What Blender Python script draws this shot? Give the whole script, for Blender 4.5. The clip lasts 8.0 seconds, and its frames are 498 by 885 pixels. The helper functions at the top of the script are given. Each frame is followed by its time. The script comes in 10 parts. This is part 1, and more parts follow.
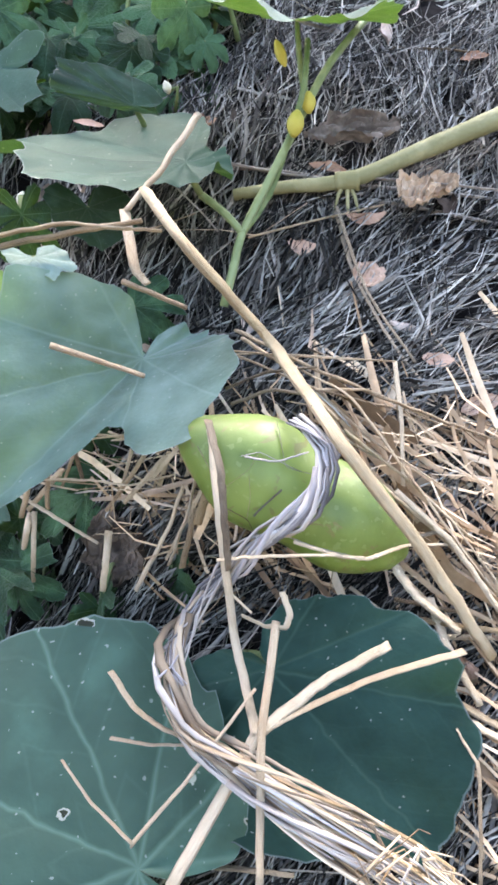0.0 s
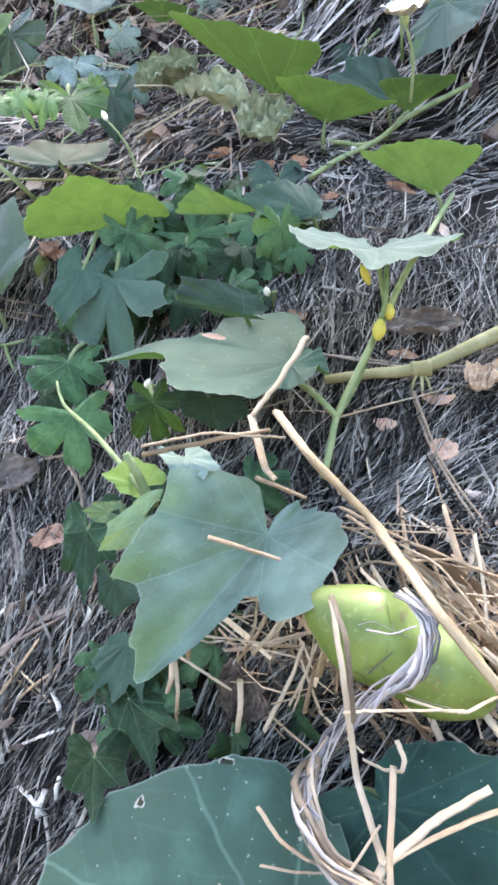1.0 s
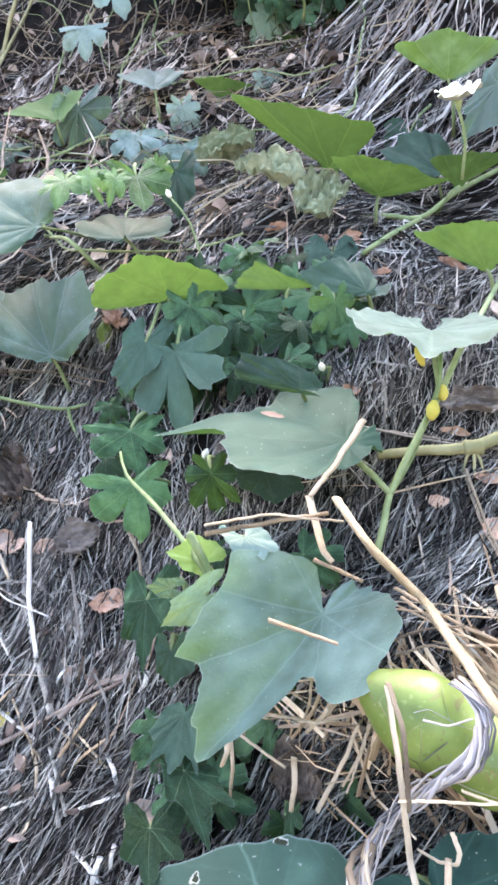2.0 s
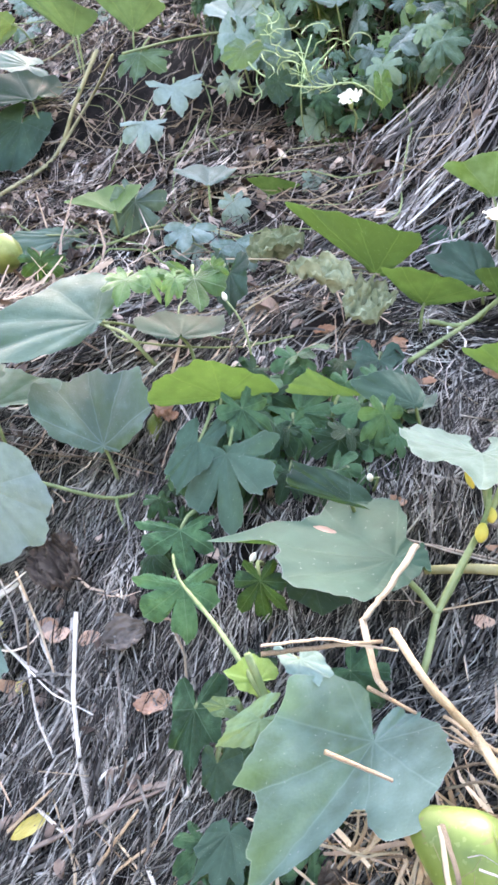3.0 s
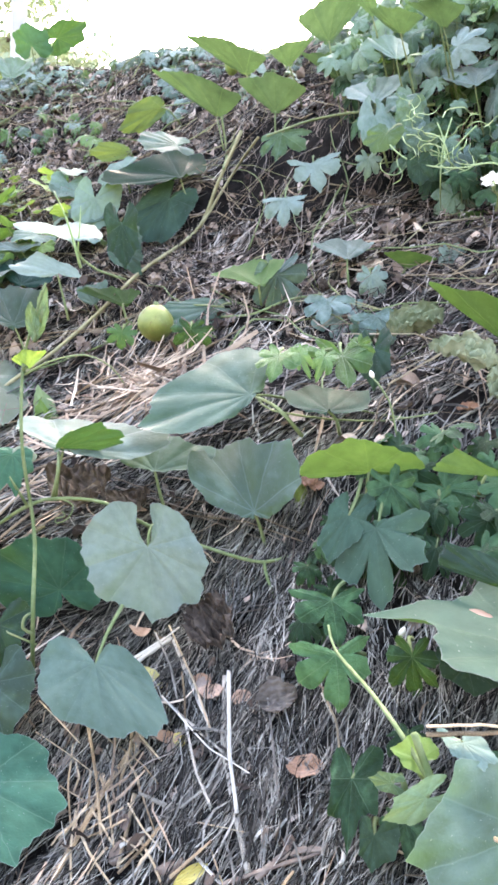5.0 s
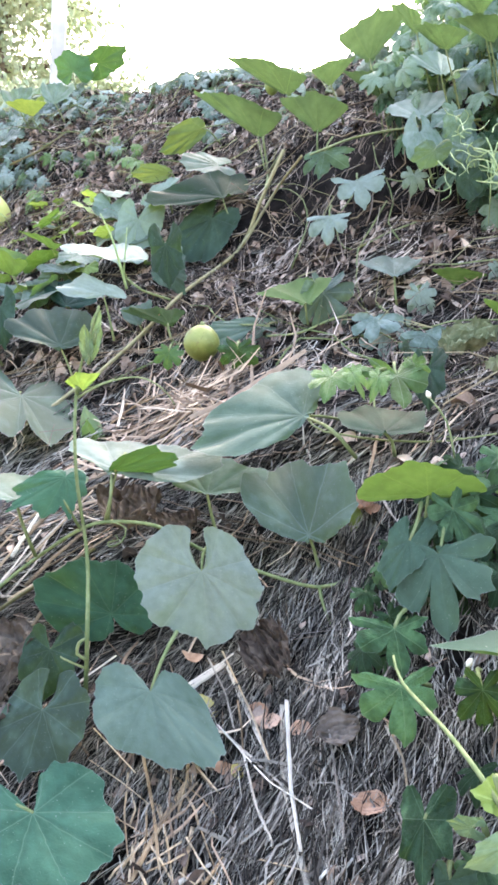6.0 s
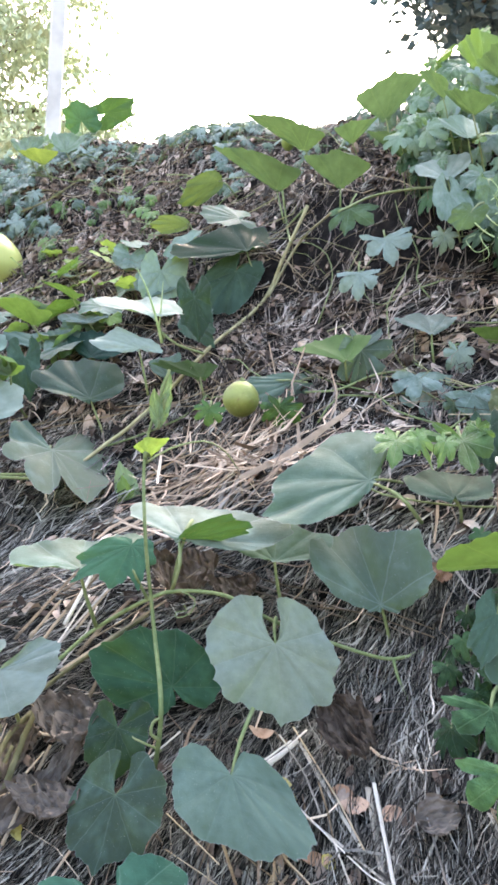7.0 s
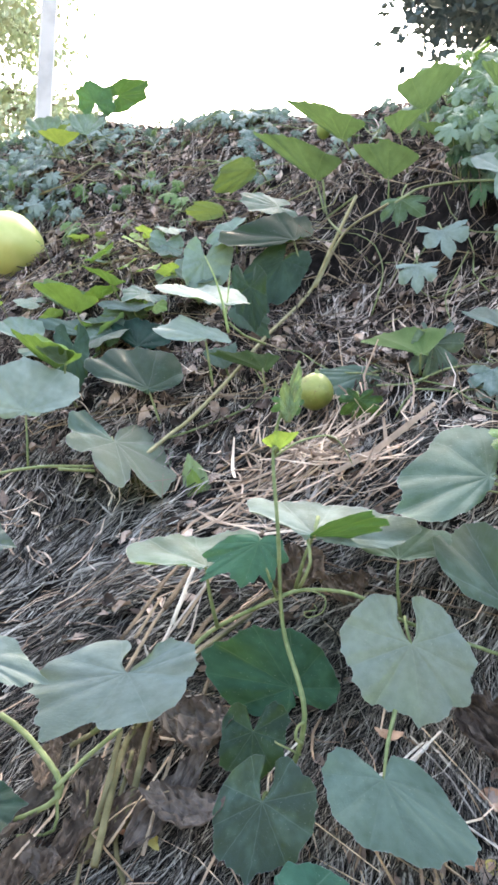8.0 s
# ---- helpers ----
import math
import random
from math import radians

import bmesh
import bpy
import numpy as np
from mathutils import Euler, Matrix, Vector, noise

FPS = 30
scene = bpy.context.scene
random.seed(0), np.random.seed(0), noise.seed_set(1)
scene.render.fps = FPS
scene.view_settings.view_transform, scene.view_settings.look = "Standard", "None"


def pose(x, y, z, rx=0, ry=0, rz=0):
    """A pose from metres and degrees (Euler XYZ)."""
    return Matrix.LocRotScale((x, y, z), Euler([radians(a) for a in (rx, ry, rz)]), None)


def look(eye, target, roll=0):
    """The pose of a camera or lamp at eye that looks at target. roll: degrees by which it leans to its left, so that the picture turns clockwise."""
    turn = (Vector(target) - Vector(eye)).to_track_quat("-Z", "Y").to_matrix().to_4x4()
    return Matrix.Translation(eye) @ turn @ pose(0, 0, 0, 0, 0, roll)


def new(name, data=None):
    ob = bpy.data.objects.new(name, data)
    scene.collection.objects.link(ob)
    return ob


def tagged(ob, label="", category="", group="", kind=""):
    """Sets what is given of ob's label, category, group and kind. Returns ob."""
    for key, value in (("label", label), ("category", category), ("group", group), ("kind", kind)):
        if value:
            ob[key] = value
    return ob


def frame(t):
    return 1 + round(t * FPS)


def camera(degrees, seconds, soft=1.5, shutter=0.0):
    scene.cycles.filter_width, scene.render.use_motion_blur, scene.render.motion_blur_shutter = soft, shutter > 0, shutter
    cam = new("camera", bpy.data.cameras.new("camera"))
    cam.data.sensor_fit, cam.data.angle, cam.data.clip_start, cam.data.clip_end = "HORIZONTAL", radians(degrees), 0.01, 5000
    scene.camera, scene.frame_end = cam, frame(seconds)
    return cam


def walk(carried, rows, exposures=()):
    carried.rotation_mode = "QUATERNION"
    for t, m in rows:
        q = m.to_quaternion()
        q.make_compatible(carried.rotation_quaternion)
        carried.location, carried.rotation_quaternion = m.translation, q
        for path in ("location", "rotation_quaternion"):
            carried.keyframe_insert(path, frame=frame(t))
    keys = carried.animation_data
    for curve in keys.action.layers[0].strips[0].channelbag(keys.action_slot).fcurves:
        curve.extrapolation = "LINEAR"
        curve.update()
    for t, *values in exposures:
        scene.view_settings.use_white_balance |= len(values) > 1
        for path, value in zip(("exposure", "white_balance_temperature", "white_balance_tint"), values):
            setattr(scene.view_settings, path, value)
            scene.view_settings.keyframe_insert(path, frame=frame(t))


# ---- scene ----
cam = camera(38.5, 8.0, soft=3.0)
PATH = [
    (0, (0, 0, 1.15), (-0.2278, 1.8963, 0.5566), -3.99),
    (0.5, (-0.0266, -0.0351, 1.2064), (-0.2871, 1.891, 0.7348), -4.44),
    (1, (-0.04, -0.113, 1.2522), (-0.3754, 1.8313, 0.9252), -5.18),
    (1.5, (-0.0442, -0.1255, 1.2753), (-0.4659, 1.8092, 0.994), -5.1),
    (1.7, (-0.0473, -0.1324, 1.2827), (-0.4787, 1.8048, 1.0356), -4.84),
    (2.8, (-0.0777, -0.1556, 1.3567), (-0.5283, 1.7898, 1.2454), -2.02),
    (3, (-0.0886, -0.1706, 1.3703), (-0.5626, 1.7717, 1.3171), -1.51),
    (3.5, (-0.1123, -0.2141, 1.3971), (-0.6767, 1.7038, 1.451), 0.12),
    (4, (-0.115, -0.2535, 1.3976), (-0.776, 1.6314, 1.4995), 0.1),
    (4.2, (-0.1348, -0.265, 1.4142), (-0.7917, 1.6231, 1.4741), 1.06),
    (5.3, (-0.1507, -0.2545, 1.4187), (-0.9288, 1.5863, 1.4969), 0.52),
    (5.5, (-0.1661, -0.2515, 1.4195), (-0.9666, 1.5795, 1.5025), 0.66),
    (6, (-0.1871, -0.257, 1.4299), (-1.0088, 1.5629, 1.543), 0.62),
    (6.5, (-0.2176, -0.2632, 1.4441), (-1.0136, 1.5658, 1.5889), 0.79),
    (7, (-0.3459, -0.304, 1.4778), (-1.1005, 1.5351, 1.6978), 0.73),
    (7.5, (-0.5069, -0.3586, 1.4878), (-1.1335, 1.526, 1.7233), -0.21),
    (8, (-0.6141, -0.3648, 1.4832), (-1.276, 1.5122, 1.6795), 1),
]
walk(cam, [(t, look(eye, target, roll)) for t, eye, target, roll in PATH], [(0, 3.36, 6750, 13), (1.5, 3.64, 6800, 14), (3.5, 3.83, 7050, 18), (5.5, 3.62, 7150, 14), (6.5, 3.48, 7200, 14), (7, 3.36, 7250, 13), (8, 3.24, 7300, 12)])

# ---- light ----
world = bpy.data.worlds.new("sky")
world.use_nodes = True
scene.world = world
sky = world.node_tree.nodes.new("ShaderNodeTexSky")
sky.sky_type, sky.sun_disc = "NISHITA", False
sky.sun_elevation, sky.sun_rotation = radians(48), radians(-20)
sky.air_density, sky.dust_density, sky.ozone_density = 1.0, 4.0, 1.0
back = world.node_tree.nodes["Background"]
back.inputs["Strength"].default_value = 0.125
world.node_tree.links.new(sky.outputs[0], back.inputs["Color"])
sun = new("sun", bpy.data.lights.new("sun", "SUN"))
sun.data.energy, sun.data.angle, sun.data.color = 1.75, radians(30), (0.985, 0.985, 0.97)
sun.matrix_world = look((0, 0, 0), (-0.23, -0.63, -0.74))


# ---- materials ----
def nodes_of(name, rough=0.7, spec=0.4):
    m = bpy.data.materials.new(name)
    m.use_nodes = True
    nt = m.node_tree
    b = nt.nodes["Principled BSDF"]
    b.inputs["Roughness"].default_value = rough
    b.inputs["Specular IOR Level"].default_value = spec
    return m, nt, b


def node(nt, kind, **values):
    n = nt.nodes.new(kind)
    for k, v in values.items():
        n.inputs[k.replace("_", " ")].default_value = v
    return n


def math_node(nt, op, a, b=None, c=None):
    n = nt.nodes.new("ShaderNodeMath")
    n.operation = op
    for i, v in enumerate((a, b, c)):
        if v is None:
            continue
        if isinstance(v, (int, float)):
            n.inputs[i].default_value = v
        else:
            nt.links.new(v, n.inputs[i])
    return n.outputs[0]


def ramp(nt, fac, stops):
    n = nt.nodes.new("ShaderNodeValToRGB")
    e = n.color_ramp.elements
    while len(e) < len(stops):
        e.new(0.5)
    for el, (p, c) in zip(e, stops):
        el.position, el.color = p, (*c, 1)
    nt.links.new(fac, n.inputs[0])
    return n.outputs[0]


def mix(nt, fac, a, b, blend="MIX"):
    n = nt.nodes.new("ShaderNodeMix")
    n.data_type, n.blend_type = "RGBA", blend
    for sock, v in ((n.inputs[0], fac), (n.inputs[6], a), (n.inputs[7], b)):
        if isinstance(v, (int, float)):
            sock.default_value = v
        elif isinstance(v, tuple):
            sock.default_value = (*v, 1)
        else:
            nt.links.new(v, sock)
    return n.outputs[2]


def coords(nt, kind="Object"):
    return nt.nodes.new("ShaderNodeTexCoord").outputs[kind]


def noise_tex(nt, scale, detail=4.0, vector=None, distort=0.0):
    n = node(nt, "ShaderNodeTexNoise", Scale=scale, Detail=detail, Distortion=distort)
    nt.links.new(vector or coords(nt), n.inputs["Vector"])
    return n.outputs["Fac"]


def bump(nt, b, height, strength=0.3, distance=0.002):
    n = node(nt, "ShaderNodeBump", Strength=strength, Distance=distance)
    nt.links.new(height, n.inputs["Height"])
    nt.links.new(n.outputs[0], b.inputs["Normal"])


def litter_material(name, stops, rough=0.85, blotch_shade=0.5):
    """Loose dry stalks: every stalk has its own tone, with darker blotches along it and gap shade painted in."""
    m, nt, b = nodes_of(name, rough, 0.25)
    rnd = nt.nodes.new("ShaderNodeNewGeometry").outputs["Random Per Island"]
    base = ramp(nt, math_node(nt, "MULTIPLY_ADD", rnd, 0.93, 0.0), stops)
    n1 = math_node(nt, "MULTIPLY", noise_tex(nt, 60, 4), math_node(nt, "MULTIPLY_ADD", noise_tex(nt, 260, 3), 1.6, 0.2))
    # broad dark zones stand for shaded hollows between the stalks
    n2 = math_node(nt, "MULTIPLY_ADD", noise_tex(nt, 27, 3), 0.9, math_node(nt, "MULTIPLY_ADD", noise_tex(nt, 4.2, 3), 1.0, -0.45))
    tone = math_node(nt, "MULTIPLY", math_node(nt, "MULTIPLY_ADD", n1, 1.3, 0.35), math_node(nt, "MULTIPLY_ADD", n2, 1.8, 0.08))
    tone = math_node(nt, "MULTIPLY_ADD", tone, blotch_shade, 1 - blotch_shade)
    comb = nt.nodes.new("ShaderNodeCombineColor")
    for i in range(3):
        nt.links.new(tone, comb.inputs[i])
    nt.links.new(mix(nt, 1.0, base, comb.outputs[0], "MULTIPLY"), b.inputs["Base Color"])
    bump(nt, b, noise_tex(nt, 350, 3), 0.4, 0.001)
    return m


def plain_material(name, c1, c2, scale=30, rough=0.7, spec=0.3, relief=0.3, fine=250.0):
    m, nt, b = nodes_of(name, rough, spec)
    rnd = nt.nodes.new("ShaderNodeObjectInfo").outputs["Random"]
    f = math_node(nt, "ADD", noise_tex(nt, scale, 5), math_node(nt, "MULTIPLY_ADD", rnd, 0.3, -0.15))
    nt.links.new(ramp(nt, f, [(0.3, c1), (0.7, c2)]), b.inputs["Base Color"])
    bump(nt, b, noise_tex(nt, fine, 4), relief, 0.002)
    return m


def leaf_material(name, upper, dark, vein, glow, thin=0.3, rough=0.5, step=38.0, spots=0.0, sheen=0.25, warts=0.0, bites=0.0):
    """A living leaf: veins spread from the stalk's end, light comes through it."""
    m, nt, b = nodes_of(name, rough + 0.1, 0.12)
    uv = nt.nodes.new("ShaderNodeUVMap")
    uv.uv_map = "UVMap"
    uv = uv.outputs[0]
    sep = nt.nodes.new("ShaderNodeSeparateXYZ")
    nt.links.new(uv, sep.inputs[0])
    wob = noise_tex(nt, 6, 2, uv)
    u = math_node(nt, "ADD", sep.outputs[0], math_node(nt, "MULTIPLY_ADD", wob, 0.07, -0.035))
    v = sep.outputs[1]
    ang = math_node(nt, "ABSOLUTE", math_node(nt, "ARCTAN2", u, v))
    r = math_node(nt, "SQRT", math_node(nt, "ADD", math_node(nt, "MULTIPLY", u, u), math_node(nt, "MULTIPLY", v, v)))
    off = math_node(nt, "PINGPONG", ang, radians(step) / 2)
    near = math_node(nt, "MULTIPLY", off, r)
    main = math_node(nt, "SUBTRACT", 1.0, math_node(nt, "SMOOTH_MIN", math_node(nt, "DIVIDE", near, 0.011), 1.0, 0.1))
    # side veins branch off the main ones
    side = math_node(nt, "PINGPONG", math_node(nt, "SUBTRACT", r, math_node(nt, "MULTIPLY", near, 1.1)), 0.075)
    side = math_node(nt, "SUBTRACT", 1.0, math_node(nt, "SMOOTH_MIN", math_node(nt, "DIVIDE", side, 0.011), 1.0, 0.1))
    veins = math_node(nt, "MAXIMUM", math_node(nt, "MULTIPLY", main, 0.55), math_node(nt, "MULTIPLY", side, 0.1))
    rnd = nt.nodes.new("ShaderNodeObjectInfo").outputs["Random"]
    tone = math_node(nt, "ADD", noise_tex(nt, 2.4, 6, uv), math_node(nt, "MULTIPLY_ADD", rnd, 0.5, -0.25))
    col = ramp(nt, tone, [(0.3, tuple(0.6 * v for v in dark)), (0.44, dark), (0.64, upper), (0.82, tuple(1.15 * v for v in upper))])
    col = mix(nt, veins, col, vein)
    net = math_node(nt, "MULTIPLY_ADD", noise_tex(nt, 9, 4, uv), 0.5, 0.75)
    shade = nt.nodes.new("ShaderNodeCombineColor")
    for i in range(3):
        nt.links.new(net, shade.inputs[i])
    col = mix(nt, 1.0, col, shade.outputs[0], "MULTIPLY")
    edge = nt.nodes.new("ShaderNodeUVMap")
    edge.uv_map = "margin"
    brim = nt.nodes.new("ShaderNodeSeparateXYZ")
    nt.links.new(edge.outputs[0], brim.inputs[0])
    downy = math_node(nt, "MULTIPLY", math_node(nt, "GREATER_THAN", brim.outputs[0], 0.991), 0.2)
    col = mix(nt, downy, col, tuple(0.35 + 0.5 * v for v in vein))
    if spots:
        sp = math_node(nt, "GREATER_THAN", noise_tex(nt, 42, 1, uv), 0.755 - 0.06 * spots)
        col = mix(nt, math_node(nt, "MULTIPLY", sp, 0.45), col, (0.42, 0.45, 0.36))
    if bites:
        hole = node(nt, "ShaderNodeTexVoronoi", Scale=9.0)
        nt.links.new(uv, hole.inputs["Vector"])
        far = math_node(nt, "ADD", hole.outputs["Distance"], math_node(nt, "MULTIPLY_ADD", noise_tex(nt, 16, 3, uv), 0.9, -0.42))
        some = math_node(nt, "GREATER_THAN", noise_tex(nt, 3.0, 1, uv), 0.58 - 0.1 * bites)
        col = mix(nt, math_node(nt, "MULTIPLY", some, math_node(nt, "LESS_THAN", far, 0.165)), col, (0.33, 0.34, 0.26))
        col = mix(nt, math_node(nt, "MULTIPLY", some, math_node(nt, "LESS_THAN", far, 0.11)), col, (0.02, 0.02, 0.015))
    nt.links.new(col, b.inputs["Base Color"])
    b.inputs["Sheen Weight"].default_value = sheen
    b.inputs["Sheen Roughness"].default_value = 0.4
    cell = node(nt, "ShaderNodeTexVoronoi", Scale=28.0)
    nt.links.new(uv, cell.inputs["Vector"])
    h = math_node(nt, "MULTIPLY_ADD", veins, -1.2, noise_tex(nt, 40, 4, uv))
    h = math_node(nt, "ADD", h, math_node(nt, "MULTIPLY", cell.outputs["Distance"], -0.5 - warts))
    bump(nt, b, h, 0.2 + 0.4 * warts, 0.003)
    tr = nt.nodes.new("ShaderNodeBsdfTranslucent")
    nt.links.new(mix(nt, math_node(nt, "MULTIPLY", veins, 0.5), glow, tuple(0.6 * g for g in glow)), tr.inputs["Color"])
    ms = nt.nodes.new("ShaderNodeMixShader")
    ms.inputs[0].default_value = thin
    nt.links.new(b.outputs[0], ms.inputs[1])
    nt.links.new(tr.outputs[0], ms.inputs[2])
    nt.links.new(ms.outputs[0], nt.nodes["Material Output"].inputs["Surface"])
    return m


def gourd_material(name, dark, light, pale):
    """A gourd's rind: clouded green with pale flecks, scars and a soft bloom."""
    m, nt, b = nodes_of(name, 0.42, 0.4)
    cloud = ramp(nt, noise_tex(nt, 11, 5), [(0.35, dark), (0.62, light)])
    fleck = math_node(nt, "GREATER_THAN", noise_tex(nt, 150, 2), 0.64)
    col = mix(nt, math_node(nt, "MULTIPLY", fleck, 0.14), cloud, pale)
    streak = math_node(nt, "GREATER_THAN", noise_tex(nt, 30, 4, distort=2.5), 0.625)
    col = mix(nt, math_node(nt, "MULTIPLY", streak, 0.55), col, (0.16, 0.12, 0.05))
    nt.links.new(col, b.inputs["Base Color"])
    rn = math_node(nt, "MULTIPLY_ADD", noise_tex(nt, 45, 4), 0.5, 0.2)
    nt.links.new(rn, b.inputs["Roughness"])
    bump(nt, b, noise_tex(nt, 70, 5), 0.25, 0.003)
    return m


# Near-black stops in thatch and litter are the painted shade of gaps.
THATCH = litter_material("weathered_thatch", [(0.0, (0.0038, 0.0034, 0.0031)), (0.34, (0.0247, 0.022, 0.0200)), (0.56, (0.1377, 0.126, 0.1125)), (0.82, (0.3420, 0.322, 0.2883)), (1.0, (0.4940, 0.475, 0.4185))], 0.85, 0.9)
LITTER = litter_material("brown_litter", [(0.0, (0.0076, 0.0055, 0.0045)), (0.36, (0.0456, 0.034, 0.029)), (0.64, (0.2375, 0.19, 0.163)), (1.0, (0.6650, 0.58, 0.50))], 0.85, 0.85)
STRAW = litter_material("dry_straw", [(0.0, (0.12, 0.07, 0.038)), (0.3, (0.40, 0.265, 0.155)), (0.65, (0.64, 0.465, 0.30)), (1.0, (0.84, 0.68, 0.49))], 0.55, 0.5)
STRAW_OLD = litter_material("old_straw", [(0.0, (0.14, 0.095, 0.066)), (0.5, (0.46, 0.34, 0.25)), (1.0, (0.80, 0.65, 0.51))], 0.7, 0.5)
# Nearly black: the shade beneath the straw is put into the humus colour.
HUMUS = plain_material("shade_dark_humus", (0.006, 0.005, 0.0047), (0.026, 0.021, 0.019), 25, 0.95, 0.1, 0.8, 90)
EARTH = plain_material("bare_earth", (0.08, 0.06, 0.04), (0.18, 0.14, 0.10), 4, 0.95, 0.1, 0.6, 40)
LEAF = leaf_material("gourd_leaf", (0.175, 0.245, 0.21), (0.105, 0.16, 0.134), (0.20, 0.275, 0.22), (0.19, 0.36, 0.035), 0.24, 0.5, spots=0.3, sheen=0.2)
LEAF_BITTEN = leaf_material("bitten_gourd_leaf", (0.098, 0.18, 0.132), (0.064, 0.125, 0.092), (0.125, 0.205, 0.15), (0.18, 0.32, 0.03), 0.15, 0.5, spots=0.4, sheen=0.08, bites=1.1)
LEAF_GREEN = leaf_material("green_gourd_leaf", (0.038, 0.105, 0.062), (0.024, 0.073, 0.043), (0.085, 0.15, 0.085), (0.11, 0.24, 0.03), 0.14, 0.55, spots=0.2, sheen=0.03)
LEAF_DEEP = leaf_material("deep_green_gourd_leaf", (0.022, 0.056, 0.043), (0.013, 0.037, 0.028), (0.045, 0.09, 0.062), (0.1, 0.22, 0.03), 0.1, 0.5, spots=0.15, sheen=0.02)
# Paler copies for upturned leaves: the sky's sheen is put into their colour.
LEAF_PALE = leaf_material("skylit_gourd_leaf", (0.235, 0.295, 0.26), (0.16, 0.215, 0.187), (0.26, 0.325, 0.28), (0.18, 0.32, 0.035), 0.2, 0.5, spots=0.35, sheen=0.2)
LEAF_SKYLIT = leaf_material("grey_green_gourd_leaf", (0.165, 0.207, 0.182), (0.115, 0.153, 0.133), (0.22, 0.27, 0.225), (0.17, 0.31, 0.035), 0.18, 0.5, spots=0.35, sheen=0.2)
# Two darker copies of the same gourd leaf, with shade put into the colour.
LEAF_SHADE = leaf_material("shade_toned_gourd_leaf", (0.09, 0.138, 0.114), (0.055, 0.093, 0.075), (0.125, 0.18, 0.14), (0.17, 0.32, 0.03), 0.18, 0.5, spots=0.3, sheen=0.07)
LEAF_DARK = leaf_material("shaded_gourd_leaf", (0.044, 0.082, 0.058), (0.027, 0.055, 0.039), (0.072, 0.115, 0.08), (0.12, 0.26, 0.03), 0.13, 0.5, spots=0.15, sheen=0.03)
# Leaf copies seen against the light: part of that light is in their colour.
LEAF_UNDER = leaf_material("backlit_under_gourd_leaf", (0.11, 0.185, 0.065), (0.075, 0.135, 0.045), (0.18, 0.28, 0.09), (0.09, 0.165, 0.032), 0.42, 0.5, spots=0.3, sheen=0.08)
LEAF_CREST = leaf_material("backlit_crest_gourd_leaf", (0.11, 0.18, 0.085), (0.075, 0.13, 0.06), (0.18, 0.27, 0.10), (0.066, 0.118, 0.04), 0.42, 0.5, spots=0.3, sheen=0.08)
LEAF_TEAL = leaf_material("teal_gourd_leaf", (0.045, 0.12, 0.08), (0.027, 0.082, 0.053), (0.13, 0.21, 0.14), (0.11, 0.24, 0.03), 0.14, 0.55, spots=0.2, sheen=0.03)
LEAF_YOUNG = leaf_material("young_gourd_leaf", (0.22, 0.32, 0.10), (0.15, 0.25, 0.07), (0.34, 0.43, 0.2), (0.28, 0.42, 0.07), 0.35, 0.5)
# Yellower leaf copy, tinted for light that falls from behind.
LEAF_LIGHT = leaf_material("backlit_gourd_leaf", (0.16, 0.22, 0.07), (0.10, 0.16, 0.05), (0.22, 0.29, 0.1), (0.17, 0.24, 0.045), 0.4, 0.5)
LEAF_BRIGHT = leaf_material("bright_bitter_melon_leaf", (0.15, 0.25, 0.10), (0.06, 0.13, 0.045), (0.36, 0.43, 0.27), (0.25, 0.42, 0.06), 0.25, 0.4, 45.0, warts=0.6)
LEAF_SHOOT = leaf_material("downy_shoot_leaf", (0.20, 0.28, 0.16), (0.13, 0.20, 0.11), (0.30, 0.38, 0.24), (0.25, 0.38, 0.08), 0.2, 0.6, sheen=0.4)
LEAF_BITTER = leaf_material("bitter_melon_leaf", (0.062, 0.13, 0.065), (0.02, 0.052, 0.028), (0.13, 0.215, 0.11), (0.16, 0.32, 0.03), 0.14, 0.45, 45.0, warts=0.8, sheen=0.03)
LEAF_PALM = leaf_material("green_bitter_melon_leaf", (0.085, 0.18, 0.08), (0.035, 0.085, 0.04), (0.17, 0.27, 0.14), (0.16, 0.32, 0.03), 0.14, 0.45, 45.0, warts=0.8, sheen=0.03)
LEAF_CREEPER = leaf_material("creeper_leaf", (0.22, 0.29, 0.27), (0.105, 0.16, 0.142), (0.26, 0.33, 0.29), (0.20, 0.34, 0.08), 0.18, 0.45, 45.0, warts=0.5)
LEAF_MID = leaf_material("hill_bitter_melon_leaf", (0.18, 0.265, 0.195), (0.075, 0.135, 0.092), (0.26, 0.36, 0.25), (0.2, 0.36, 0.045), 0.22, 0.42, 45.0, warts=0.5, sheen=0.12)
STEM = plain_material("green_stem", (0.12, 0.165, 0.065), (0.23, 0.275, 0.13), 60, 0.65, 0.25, 0.4)
STEM_OLD = plain_material("old_vine_stem", (0.20, 0.19, 0.09), (0.34, 0.32, 0.18), 40, 0.7, 0.3, 0.4)
TWIG = plain_material("grey_twig", (0.13, 0.10, 0.085), (0.30, 0.25, 0.21), 50, 0.85, 0.2, 0.6)
DEADLEAF = plain_material("dead_leaf", (0.045, 0.033, 0.026), (0.175, 0.135, 0.105), 55, 0.85, 0.2, 0.6, 160)
FALLEN = plain_material("fallen_leaf", (0.30, 0.17, 0.11), (0.56, 0.37, 0.27), 35, 0.7, 0.3, 0.4)
YELLOWLEAF = plain_material("yellow_leaf", (0.38, 0.31, 0.08), (0.56, 0.49, 0.2), 35, 0.65, 0.3, 0.4)
